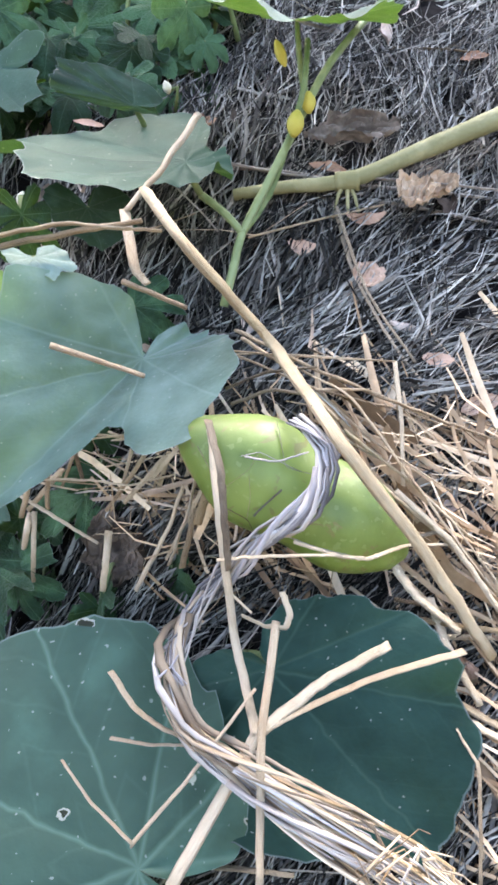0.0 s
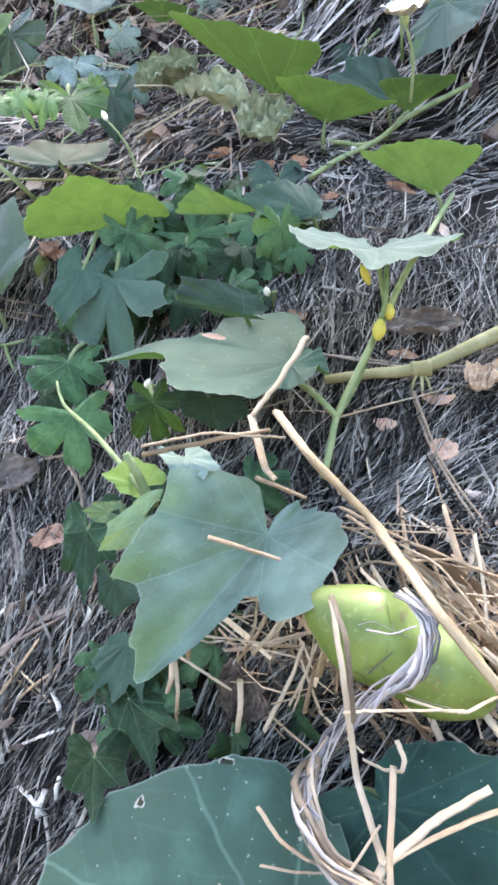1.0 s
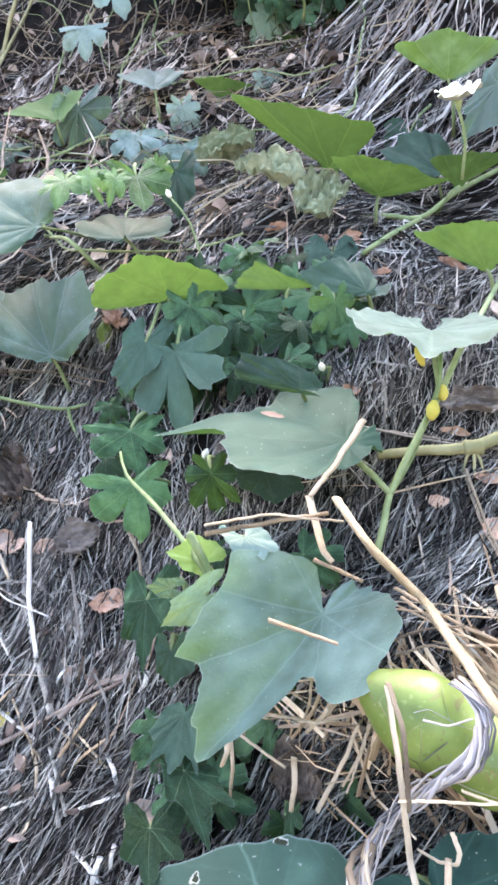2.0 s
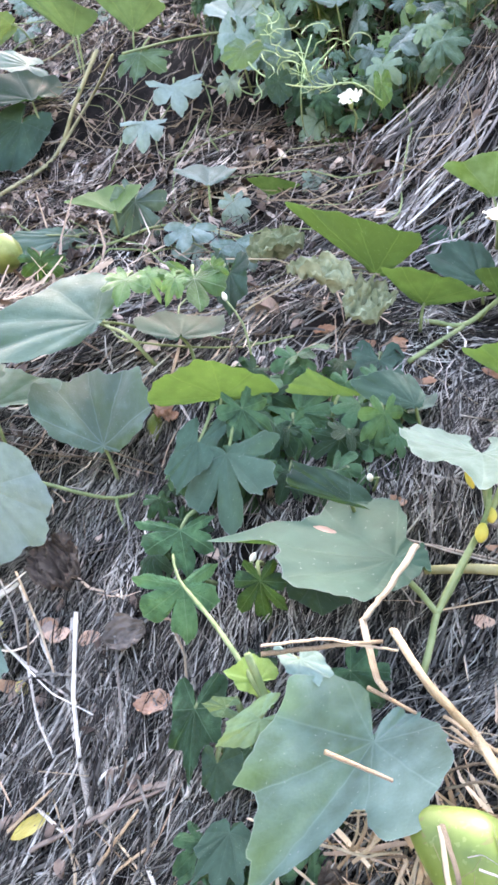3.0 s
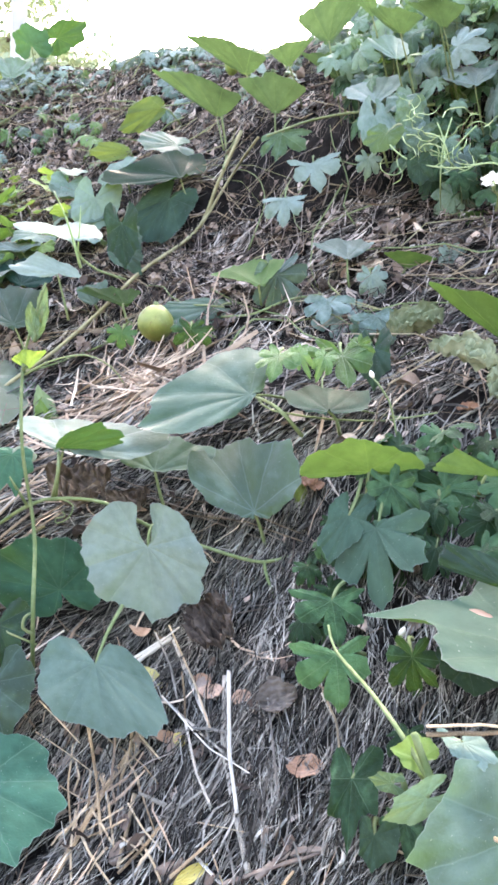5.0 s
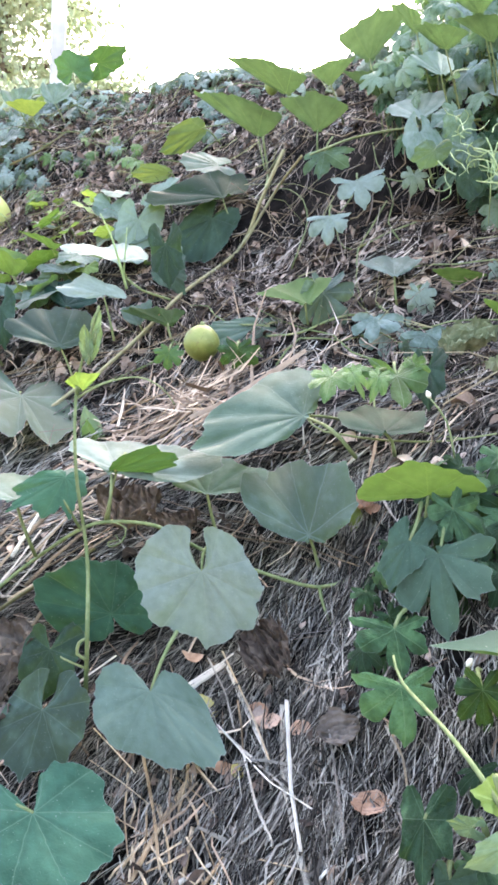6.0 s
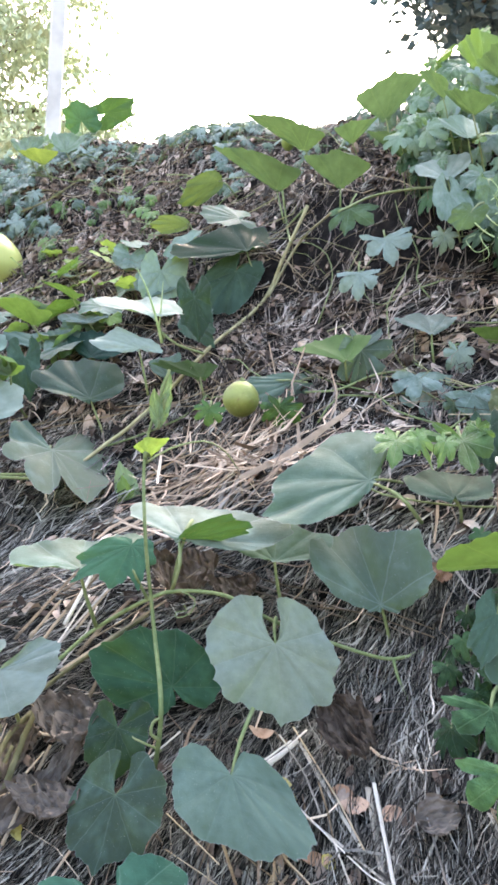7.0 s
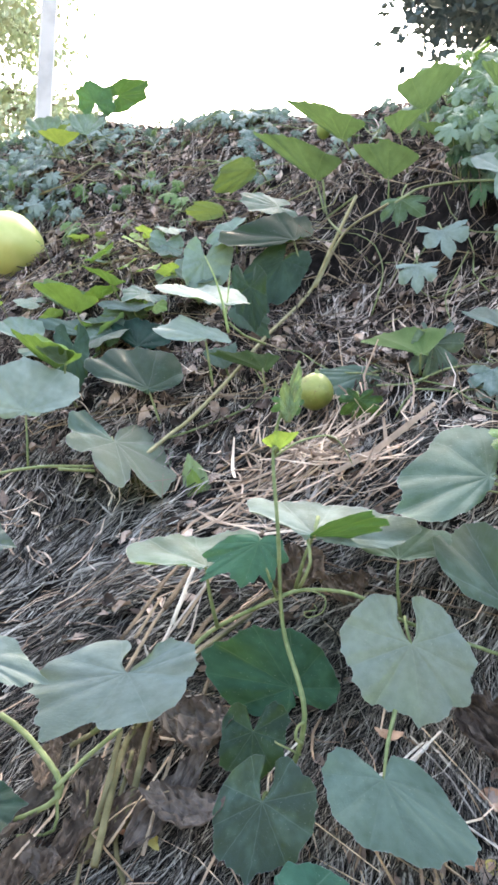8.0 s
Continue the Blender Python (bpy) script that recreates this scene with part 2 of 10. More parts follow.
GOURD = gourd_material("gourd_skin", (0.085, 0.125, 0.02), (0.225, 0.29, 0.068), (0.40, 0.45, 0.21))
GOURD_PALE = plain_material("pale_gourd_skin", (0.42, 0.46, 0.14), (0.60, 0.62, 0.27), 7, 0.45, 0.4, 0.1, 60)
PETAL = plain_material("white_petal", (0.74, 0.70, 0.56), (0.84, 0.81, 0.68), 20, 0.6, 0.3, 0.2)
YELLOW = plain_material("yellow_petal", (0.65, 0.5, 0.05), (0.75, 0.62, 0.12), 20, 0.6, 0.3, 0.2)
BUD = plain_material("swollen_bud", (0.38, 0.33, 0.055), (0.54, 0.45, 0.09), 40, 0.6, 0.3, 0.2)
CONCRETE = plain_material("pale_post", (0.45, 0.45, 0.44), (0.62, 0.62, 0.60), 6, 0.9, 0.2, 0.4, 60)
BARK = plain_material("bark", (0.08, 0.06, 0.045), (0.2, 0.16, 0.12), 8, 0.9, 0.2, 0.9, 30)
# Distance haze is mixed into both crown colours, pale here and bluish below.
CROWN_LIGHT = plain_material("hazy_light_crown", (0.27, 0.335, 0.20), (0.44, 0.50, 0.34), 2, 0.7, 0.2, 0.1)
CROWN_DARK = plain_material("hazy_dark_crown", (0.07, 0.115, 0.125), (0.13, 0.19, 0.20), 2, 0.6, 0.3, 0.1)


# ---- shaping helpers ----
def mesh_of(name, verts, faces, material, uvs=None, smooth=True, margin=None):
    me = bpy.data.meshes.new(name)
    me.from_pydata(verts, [], faces)
    me.materials.append(material)
    if uvs is not None:
        idx = np.empty(len(me.loops), int)
        me.loops.foreach_get("vertex_index", idx)
        for title, values in (("UVMap", uvs), ("margin", margin)):
            if values is not None:
                me.uv_layers.new(name=title).data.foreach_set("uv", np.asarray(values, float)[idx].ravel())
    if smooth:
        me.polygons.foreach_set("use_smooth", [True] * len(me.polygons))
    me.update()
    return me


def child(name, me, parent, label=""):
    ob = new(name, me)
    ob.parent = parent
    return tagged(ob, label)


def thing(name, at, label, category, group="", kind=""):
    ob = new(name)
    ob.location = at
    ob.empty_display_size = 0.05
    return tagged(ob, label, category, group, kind)


# The heap is described over a slope of 45 degrees: x across, u up the slope, n out of it.
SLOPE_U, SLOPE_N = Vector((0, 0.5 ** 0.5, 0.5 ** 0.5)), Vector((0, -(0.5 ** 0.5), 0.5 ** 0.5))
HUMPS = [(-1.0, 2.70, 0.35, -0.142), (-0.2, 2.40, 0.22, -0.063), (-0.2, 3.00, 0.22, -0.185), (-0.8, 1.50, 0.22, -0.121), (-2.2, 1.95, 0.60, -0.135), (0.2, 2.10, 0.22, -0.195), (-0.6, 2.25, 0.22, -0.083), (0.2, 2.85, 0.22, 0.199), (-0.2, 3.45, 0.22, 0.118), (-2.6, 3.90, 0.22, 0.112), (-1.8, 4.20, 0.22, 0.084), (-0.8, 1.95, 0.22, 0.052), (-0.6, 3.30, 0.22, 0.077), (-1.0, 2.40, 0.22, 0.066), (0.4, 0.60, 0.22, 0.045), (-1.8, 1.05, 0.22, -0.054), (-1.2, 2.10, 0.22, -0.080), (-0.6, 1.05, 0.22, -0.038), (-2.6, 3.30, 0.22, -0.045), (-2.6, 4.35, 0.22, 0.038), (0.2, 1.35, 0.22, -0.036), (-0.2, 0.75, 0.22, -0.022)]



def skin(x, u):
    """How far the heap stands out of the slope, without its small roughness."""
    n = 0.2363 + 0.0031 * x + 0.0329 * np.minimum(u, 4.9)
    for a, b, s, k in HUMPS:
        n = n + k * np.exp(-((x - a) ** 2 + (u - b) ** 2) / (2 * s * s))
    n = n + 0.13 * np.exp(-((x + 3.1) ** 2 + (u - 4.9) ** 2) / 0.7)
    ridge = 4.5 + 0.24 * np.clip((-1.5 - x) / 1.2, 0, 1)
    n = n - 1.15 * 0.06 * np.logaddexp(0, (u - ridge) / 0.06)
    return n - 2.5 * np.clip((np.abs(x + 1.5) - 4.5) / 3, 0, 1) ** 2


def rough(x, u):
    """Small lumps of the heap's skin."""
    return (0.010 * np.sin(7.1 * x + 1.3 * np.sin(5.3 * u)) * np.sin(6.3 * u + 1.7 * np.sin(4.1 * x))
            + 0.007 * np.sin(19 * x + 2 * np.sin(13 * u)) * np.sin(17 * u + 1.5 * np.sin(15 * x)))


def on(x, u, lift=0.0):
    """A point of the heap, lifted off its slope."""
    return Vector((x, 0, 0)) + SLOPE_U * u + SLOPE_N * (float(skin(x, u) + rough(x, u)) + lift)


def sampled(points, step):
    """Points along a smooth line through the given ones."""
    p = [Vector(q) for q in points]
    p = [2 * p[0] - p[1], *p, 2 * p[-1] - p[-2]]
    out = []
    for i in range(1, len(p) - 2):
        a, b, c, d = p[i - 1 : i + 3]
        k = max(2, int((c - b).length / step))
        for j in range(k):
            t = j / k
            out.append(0.5 * (2 * b + (c - a) * t + (2 * a - 5 * b + 4 * c - d) * t * t + (3 * b - a - 3 * c + d) * t ** 3))
    return out + [p[-2]]


def tube_data(points, r0, r1, sides=6, step=0.02, wobble=0.0, flat=1.0, straight=False, seed=0):
    rng = random.Random(seed)
    line = [Vector(q) for q in points] if straight else sampled(points, step)
    verts, faces = [], []
    side = None
    for i, p in enumerate(line):
        d = (line[min(i + 1, len(line) - 1)] - line[max(i - 1, 0)]).normalized()
        if side is None:
            side = d.cross(Vector((0.3, 0.2, 1))).normalized()
        side = (side - d * side.dot(d)).normalized()
        up = d.cross(side)
        r = r0 + (r1 - r0) * i / max(1, len(line) - 1)
        r *= 1 + wobble * rng.uniform(-1, 1)
        for j in range(sides):
            a = 2 * math.pi * j / sides
            verts.append(p + side * (r * math.cos(a)) + up * (r * flat * math.sin(a)))
        if i:
            for j in range(sides):
                k = (j + 1) % sides
                faces.append((sides * (i - 1) + j, sides * (i - 1) + k, sides * i + k, sides * i + j))
    n = len(verts)
    faces += [tuple(range(sides))[::-1], tuple(range(n - sides, n))]
    return verts, faces


def tube(name, points, r0, r1, material, parent=None, label="", **more):
    """A round stalk; at top level its origin lies at its first point."""
    o = Vector((0, 0, 0)) if parent else Vector(points[0])
    base = parent.matrix_basis.translation if parent else o
    verts, faces = tube_data([Vector(q) - base for q in points], r0, r1, **more)
    me = mesh_of(name, verts, faces, material)
    if parent:
        return child(name, me, parent, label)
    ob = new(name, me)
    ob.location = o
    return ob


# ---- the heap ----
def axis(parts):
    out = []
    for a, b, s in parts:
        out += list(np.arange(a, b - 1e-6, s))
    return np.array(out + [parts[-1][1]])


xs = axis([(-8, -3.2, 0.3), (-3.2, 1.2, 0.025), (1.2, 5, 0.3)])
us = axis([(-0.8, 0.6, 0.1), (0.6, 5.2, 0.025), (5.2, 8, 0.2)])
gx, gu = np.meshgrid(xs, us)
gn = skin(gx, gu) + rough(gx, gu) - 0.012 + 0.004 * np.random.default_rng(3).standard_normal(gx.shape)
nx, nu = len(xs), len(us)
quads = [(j * nx + i, j * nx + i + 1, (j + 1) * nx + i + 1, (j + 1) * nx + i) for j in range(nu - 1) for i in range(nx - 1)]
heap_points = np.c_[gx.ravel(), ((gu - gn) * 0.5 ** 0.5).ravel(), ((gu + gn) * 0.5 ** 0.5).ravel()]
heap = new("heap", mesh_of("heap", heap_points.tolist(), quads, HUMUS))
tagged(heap, "steep heap of rotting straw and humus, coloured dark for the shade between straws", "heap", kind="structure")

ground_me = mesh_of("ground", [(-400, -400, -0.02), (400, -400, -0.02), (400, 600, -0.02), (-400, 600, -0.02)], [(0, 1, 2, 3)], EARTH)
tagged(new("ground", ground_me), "bare brown earth round the heap", "ground", kind="structure")


def strands(name, material, count, box, length, width, lift, label, seed, clump=14, spread=0.03, bend=0.3, swirl=0.5, keep=None, stand=0.006, lean=0.0, wavy=0.6, roll=0.5, ridge=0.3, flat=False):
    """Many thin stalks lying on the heap in tufts, each bent and folded along its middle."""
    rng = np.random.default_rng(seed)
    tufts = count // clump
    x0, x1, u0, u1 = box
    tx, tu = rng.uniform(x0, x1, tufts), rng.uniform(u0, u1, tufts)
    if keep is not None:
        k = rng.random(tufts) < keep(tx, tu)
        tx, tu = tx[k], tu[k]
    tufts = len(tx)
    ta = swirl * 1.6 * np.sin(3.1 * tx + 2.0 * np.sin(2.3 * tu)) * np.cos(2.7 * tu + 1.2 * tx) + rng.normal(0, 0.12 + 0.5 * swirl, tufts)
    ta = ta + lean
    tl = rng.uniform(0, 1, tufts)
    rep = np.repeat(np.arange(tufts), clump)
    n = len(rep)
    a = ta[rep] + rng.normal(0, 0.11, n)
    size = rng.uniform(*length, n) * (0.6 + 0.8 * rng.random(tufts)[rep])
    w = width[0] + (width[1] - width[0]) * rng.random(n) ** 1.8
    # the stalks of a tuft lie side by side, drawn out along its run
    fore, aside = rng.normal(0, 1.8 * spread, n), rng.normal(0, 0.6 * spread, n)
    cx = tx[rep] + np.sin(ta)[rep] * fore + np.cos(ta)[rep] * aside
    cu = tu[rep] - np.cos(ta)[rep] * fore + np.sin(ta)[rep] * aside
    curve = rng.normal(0, bend, n)
    high = lift[0] + (lift[1] - lift[0]) * (0.6 * tl[rep] + 0.4 * rng.random(n))
    up, down = rng.normal(0, stand, n), rng.normal(stand * 0.6, stand, n)
    tilt = rng.normal(0, roll, n)
    sway, phase = rng.normal(0, wavy, n), rng.uniform(0, 6.283, n)
    cols = (-1.0, 1.0) if flat else (-1.0, 0.0, 1.0)
    wide = len(cols)
    verts = np.empty((n, 4 * wide, 3))
    px, pu = cx.copy(), cu.copy()
    for i, s in enumerate((-0.5, -0.17, 0.17, 0.5)):
        ang = a + curve * s + sway * np.sin(5.0 * s + phase)
        px, pu = cx + np.sin(a + curve * s) * s * size, cu - np.cos(a + curve * s) * s * size
        off = 0.09 * size * sway * np.sin(6.5 * s + phase)
        px, pu = px + np.cos(ang) * off, pu + np.sin(ang) * off
        pn = skin(px, pu) + rough(px, pu) + high + np.where(s < 0, up, down) * (abs(s) * 2) ** 1.5
        half = 0.5 * w * (1 - 1.2 * abs(s) ** 1.5)
        for j, q in enumerate(cols):
            vx, vu = px + q * np.cos(ang) * half, pu + q * np.sin(ang) * half
            vn = pn + q * tilt * half + (ridge * w if q == 0 else 0)
            verts[:, wide * i + j] = np.c_[vx, (vu - vn) * 0.5 ** 0.5, (vu + vn) * 0.5 ** 0.5]
    quad = np.array([(wide * i + j, wide * i + j + 1, wide * (i + 1) + j + 1, wide * (i + 1) + j) for i in range(3) for j in range(wide - 1)])
    faces = (quad[None] + 4 * wide * np.arange(n)[:, None, None]).reshape(-1, 4)
    me = bpy.data.meshes.new(name)
    me.vertices.add(4 * wide * n)
    me.vertices.foreach_set("co", verts.ravel())
    me.loops.add(faces.size)
    me.loops.foreach_set("vertex_index", faces.ravel())
    me.polygons.add(len(faces))
    me.polygons.foreach_set("loop_start", np.arange(0, faces.size, 4))
    me.update(calc_edges=True)
    me.materials.append(material)
    return tagged(new(name, me), label, "straw", kind="stuff")


def low(x, u):
    return np.where((x > -0.16) & (u < 3.0), 1.0, np.clip((2.6 - u) * 2.2, 0.25, 1)) * np.where((x > -1.25) & (x < -0.45) & (u > 2.92) & (u < 3.45), 0.15, 1.0) * np.where((x < -0.75) & (u < 1.45), 0.6, 1.0)


def high(x, u):
    return np.clip((u - 1.9) * 1.4, 0.06, 1) * np.where((x > -0.16) & (u < 2.9), 0.12, 1.0) * np.where((x > -1.25) & (x < -0.45) & (u > 2.92) & (u < 3.45), 0.12, 1.0)


def off_leaves(x, u):
    return np.where((x < -0.45) & (u < 2.0), 1.0, 0.3) * np.where((u < 1.0) & (x > -0.35) & (x < 0.12) | (x > -0.1) & (u > 1.2), 0.0, 1.0)


def gourd_bed(x, u):
    heap = np.clip(1.25 - np.hypot((x - 0.04) / 0.2, (u - 1.0) / 0.105), 0.0, 1)
    edge = np.clip(1.2 - np.hypot((x - 0.18) / 0.08, (u - 0.84) / 0.16), 0.0, 1)
    return np.where((u < 1.0) & (x < 0.11), 0, np.maximum(heap, edge))


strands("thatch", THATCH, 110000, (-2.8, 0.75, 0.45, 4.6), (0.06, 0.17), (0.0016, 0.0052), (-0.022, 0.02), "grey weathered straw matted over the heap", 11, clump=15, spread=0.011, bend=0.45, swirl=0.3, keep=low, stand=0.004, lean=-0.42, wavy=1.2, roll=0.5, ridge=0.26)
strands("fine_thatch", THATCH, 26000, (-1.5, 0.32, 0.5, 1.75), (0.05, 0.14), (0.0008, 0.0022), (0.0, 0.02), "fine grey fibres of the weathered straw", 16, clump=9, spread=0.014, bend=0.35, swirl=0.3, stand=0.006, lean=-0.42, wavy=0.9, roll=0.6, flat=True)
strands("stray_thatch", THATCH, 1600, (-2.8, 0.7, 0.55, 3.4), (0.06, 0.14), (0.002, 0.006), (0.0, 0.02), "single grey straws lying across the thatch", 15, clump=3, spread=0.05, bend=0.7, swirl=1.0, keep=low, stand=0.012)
strands("brown_litter", LITTER, 46000, (-3.2, 0.7, 1.2, 5.0), (0.03, 0.13), (0.0014, 0.0046), (-0.006, 0.03), "brown dry stalks and fibres scattered on the heap", 12, clump=7, spread=0.025, bend=0.7, swirl=0.6, keep=high, stand=0.014, roll=0.7, flat=True)
strands("loose_straw", STRAW_OLD, 1100, (-2.4, 0.5, 0.6, 3.0), (0.06, 0.18), (0.002, 0.006), (0.006, 0.03), "tan dry straw strewn over the heap", 13, clump=3, spread=0.05, bend=0.4, swirl=0.9, keep=off_leaves, stand=0.015)
strands("gourd_bedding", STRAW, 4400, (-0.3, 0.38, 0.6, 1.4), (0.06, 0.19), (0.0016, 0.0085), (-0.004, 0.04), "tan straw heaped round the half-buried gourd", 14, clump=3, spread=0.03, bend=0.5, swirl=0.2, keep=gourd_bed, stand=0.012, lean=0.85, wavy=0.3, roll=0.9, ridge=0.12)
strands("straw_chaff", STRAW, 2600, (-0.3, 0.35, 0.6, 1.4), (0.03, 0.10), (0.0007, 0.0018), (0.0, 0.055), "fine frayed fibres of straw round the gourd", 24, clump=5, spread=0.02, bend=1.0, swirl=1.0, keep=gourd_bed, stand=0.012, wavy=1.2, flat=True)


def tuft(x, u):
    """Where dry tan straw lies thick: a mound beside the round gourd."""
    a = np.hypot((x + 1.02) / 0.24, (u - 2.02) / 0.2)
    return np.clip(1.3 - a, 0.0, 1)


strands("tan_straw", STRAW_OLD, 1000, (-1.5, -0.7, 1.5, 2.4), (0.08, 0.26), (0.003, 0.010), (0.0, 0.06), "tan dry straw lying thick among the vine stems", 17, clump=3, spread=0.035, bend=0.4, swirl=1.0, keep=tuft, stand=0.03)
BLEACHED = litter_material("bleached_thatch", [(0.0, (0.05, 0.042, 0.038)), (0.5, (0.24, 0.215, 0.2)), (1.0, (0.66, 0.61, 0.56))], 0.7, 0.6)
strands("hanging_straw", BLEACHED, 210, (-0.2, 0.5, 2.1, 2.75), (0.12, 0.34), (0.003, 0.009), (0.006, 0.03), "long pale straws hanging down the thatch", 25, clump=2, spread=0.03, bend=0.3, swirl=0.12, stand=0.01, lean=-0.6, wavy=0.3)


def flakes(name, material, count, box, size, label, seed, keep, lift=(0.0, 0.02), stand=0.5):
    """Scraps of dead leaves lying on the heap, each curled and bent its own way."""
    rng = np.random.default_rng(seed)
    x0, x1, u0, u1 = box
    cx, cu = rng.uniform(x0, x1, count), rng.uniform(u0, u1, count)
    k = rng.random(count) < keep(cx, cu)
    cx, cu = cx[k], cu[k]
    n = len(cx)
    ln, aspect = rng.uniform(*size, n), rng.uniform(0.3, 0.8, n)
    turn, tip, side = rng.uniform(0, 6.283, n), rng.normal(0, stand, n), rng.normal(0, stand, n)
    curl, twist = rng.normal(0.5, 0.8, n), rng.normal(0, 0.7, n)
    high = rng.uniform(*lift, n)
    verts = np.empty((n, 25, 3))
    for i in range(5):
        for j in range(5):
            s, q = i / 2 - 1, j / 2 - 1
            edge = (1 - 0.75 * abs(s) ** 2.0) * (1 + rng.normal(0, 0.12, n))
            a, b = 0.5 * ln * s, 0.5 * ln * aspect * q * edge
            h = ln * (0.35 * curl * aspect * q * q + 0.2 * twist * s * q - 0.15 * curl * s * s) + rng.normal(0, 0.035, n) * ln
            h = h + np.abs(tip * s + side * q * aspect) * 0.25 * ln * np.sign(s + 0.1)
            px, pu = cx + a * np.cos(turn) - b * np.sin(turn), cu + a * np.sin(turn) + b * np.cos(turn)
            pn = skin(px, pu) + rough(px, pu) + high + h
            verts[:, 5 * i + j] = np.c_[px, (pu - pn) * 0.5 ** 0.5, (pu + pn) * 0.5 ** 0.5]
    quad = np.array([(5 * i + j, 5 * i + j + 1, 5 * i + j + 6, 5 * i + j + 5) for i in range(4) for j in range(4)])
    faces = (quad[None] + 25 * np.arange(n)[:, None, None]).reshape(-1, 4)
    me = mesh_of(name, verts.reshape(-1, 3).tolist(), faces.tolist(), material)
    return tagged(new(name, me), label, "leaf litter", kind="stuff")


SCRAPS = litter_material("leaf_scraps", [(0.0, (0.018, 0.012, 0.010)), (0.36, (0.105, 0.074, 0.06)), (0.66, (0.32, 0.24, 0.195)), (0.92, (0.62, 0.50, 0.42)), (1.0, (0.48, 0.27, 0.15))], 0.8, 0.6)
flakes("leaf_litter", SCRAPS, 9000, (-3.2, 0.7, 1.7, 5.0), (0.014, 0.055), "brown scraps of dead leaves littering the heap", 19, lambda x, u: np.clip((u - 1.75) * 1.3, 0, 1) * np.where((x > -0.16) & (u < 2.9), 0.1, 1.0) * np.where((x > -1.25) & (x < -0.45) & (u > 2.92) & (u < 3.45), 0.1, 1.0))
flakes("grey_leaf_litter", SCRAPS, 900, (-1.5, 0.4, 0.8, 1.8), (0.015, 0.04), "small brown scraps of dead leaves on the thatch", 20, lambda x, u: np.where(x < -0.3, 0.7, 0.1))


def hanging(x, u):
    """Most of the dead stalks hang below the hollow under the crest."""
    return 0.4 + 0.6 * np.exp(-((x + 0.95) / 0.3) ** 2 - ((u - 2.75) / 0.3) ** 2)


strands("dead_stalks", LITTER, 3600, (-2.6, 0.5, 2.2, 4.2), (0.10, 0.28), (0.0018, 0.0045), (0.004, 0.05), "thin brown dead stalks hanging down the heap", 21, clump=4, spread=0.04, bend=0.4, swirl=0.22, keep=hanging, stand=0.018, wavy=0.5)


def middle(x, u):
    """The middle of the slope, where old runners lie thick."""
    return np.clip((u - 1.7) * 2, 0.05, 1) * np.where((x > -0.16) & (u < 2.9), 0.25, 1.0)


TENDRIL = litter_material("dead_runner", [(0.0, (0.07, 0.05, 0.035)), (0.4, (0.22, 0.165, 0.11)), (0.75, (0.36, 0.29, 0.19)), (0.88, (0.24, 0.28, 0.12)), (1.0, (0.34, 0.38, 0.2))], 0.75, 0.4)
strands("dead_runners", TENDRIL, 620, (-2.8, 0.6, 1.6, 4.4), (0.16, 0.42), (0.002, 0.0048), (0.006, 0.06), "thin dry and greenish runners tangled over the heap", 23, clump=2, spread=0.05, bend=1.0, swirl=1.3, keep=middle, stand=0.025, wavy=1.3, roll=0.5, ridge=0.6)


def far_out(x, u):
    """Beyond the stretch that is thatched closely."""
    return np.where((x > -2.75) & (x < 0.72) & (u > 0.5) & (u < 4.55), 0.0, 1.0) * np.clip(1.2 - np.maximum(np.abs(x + 1.2) - 3.5, 0) / 2.5, 0.15, 1)


strands("outer_thatch", THATCH, 24000, (-7.5, 5.0, -0.4, 5.6), (0.10, 0.24), (0.008, 0.022), (-0.01, 0.02), "coarse grey straw on the far sides of the heap", 22, clump=12, spread=0.05, bend=0.3, swirl=0.4, keep=far_out, stand=0.01, lean=-0.4)


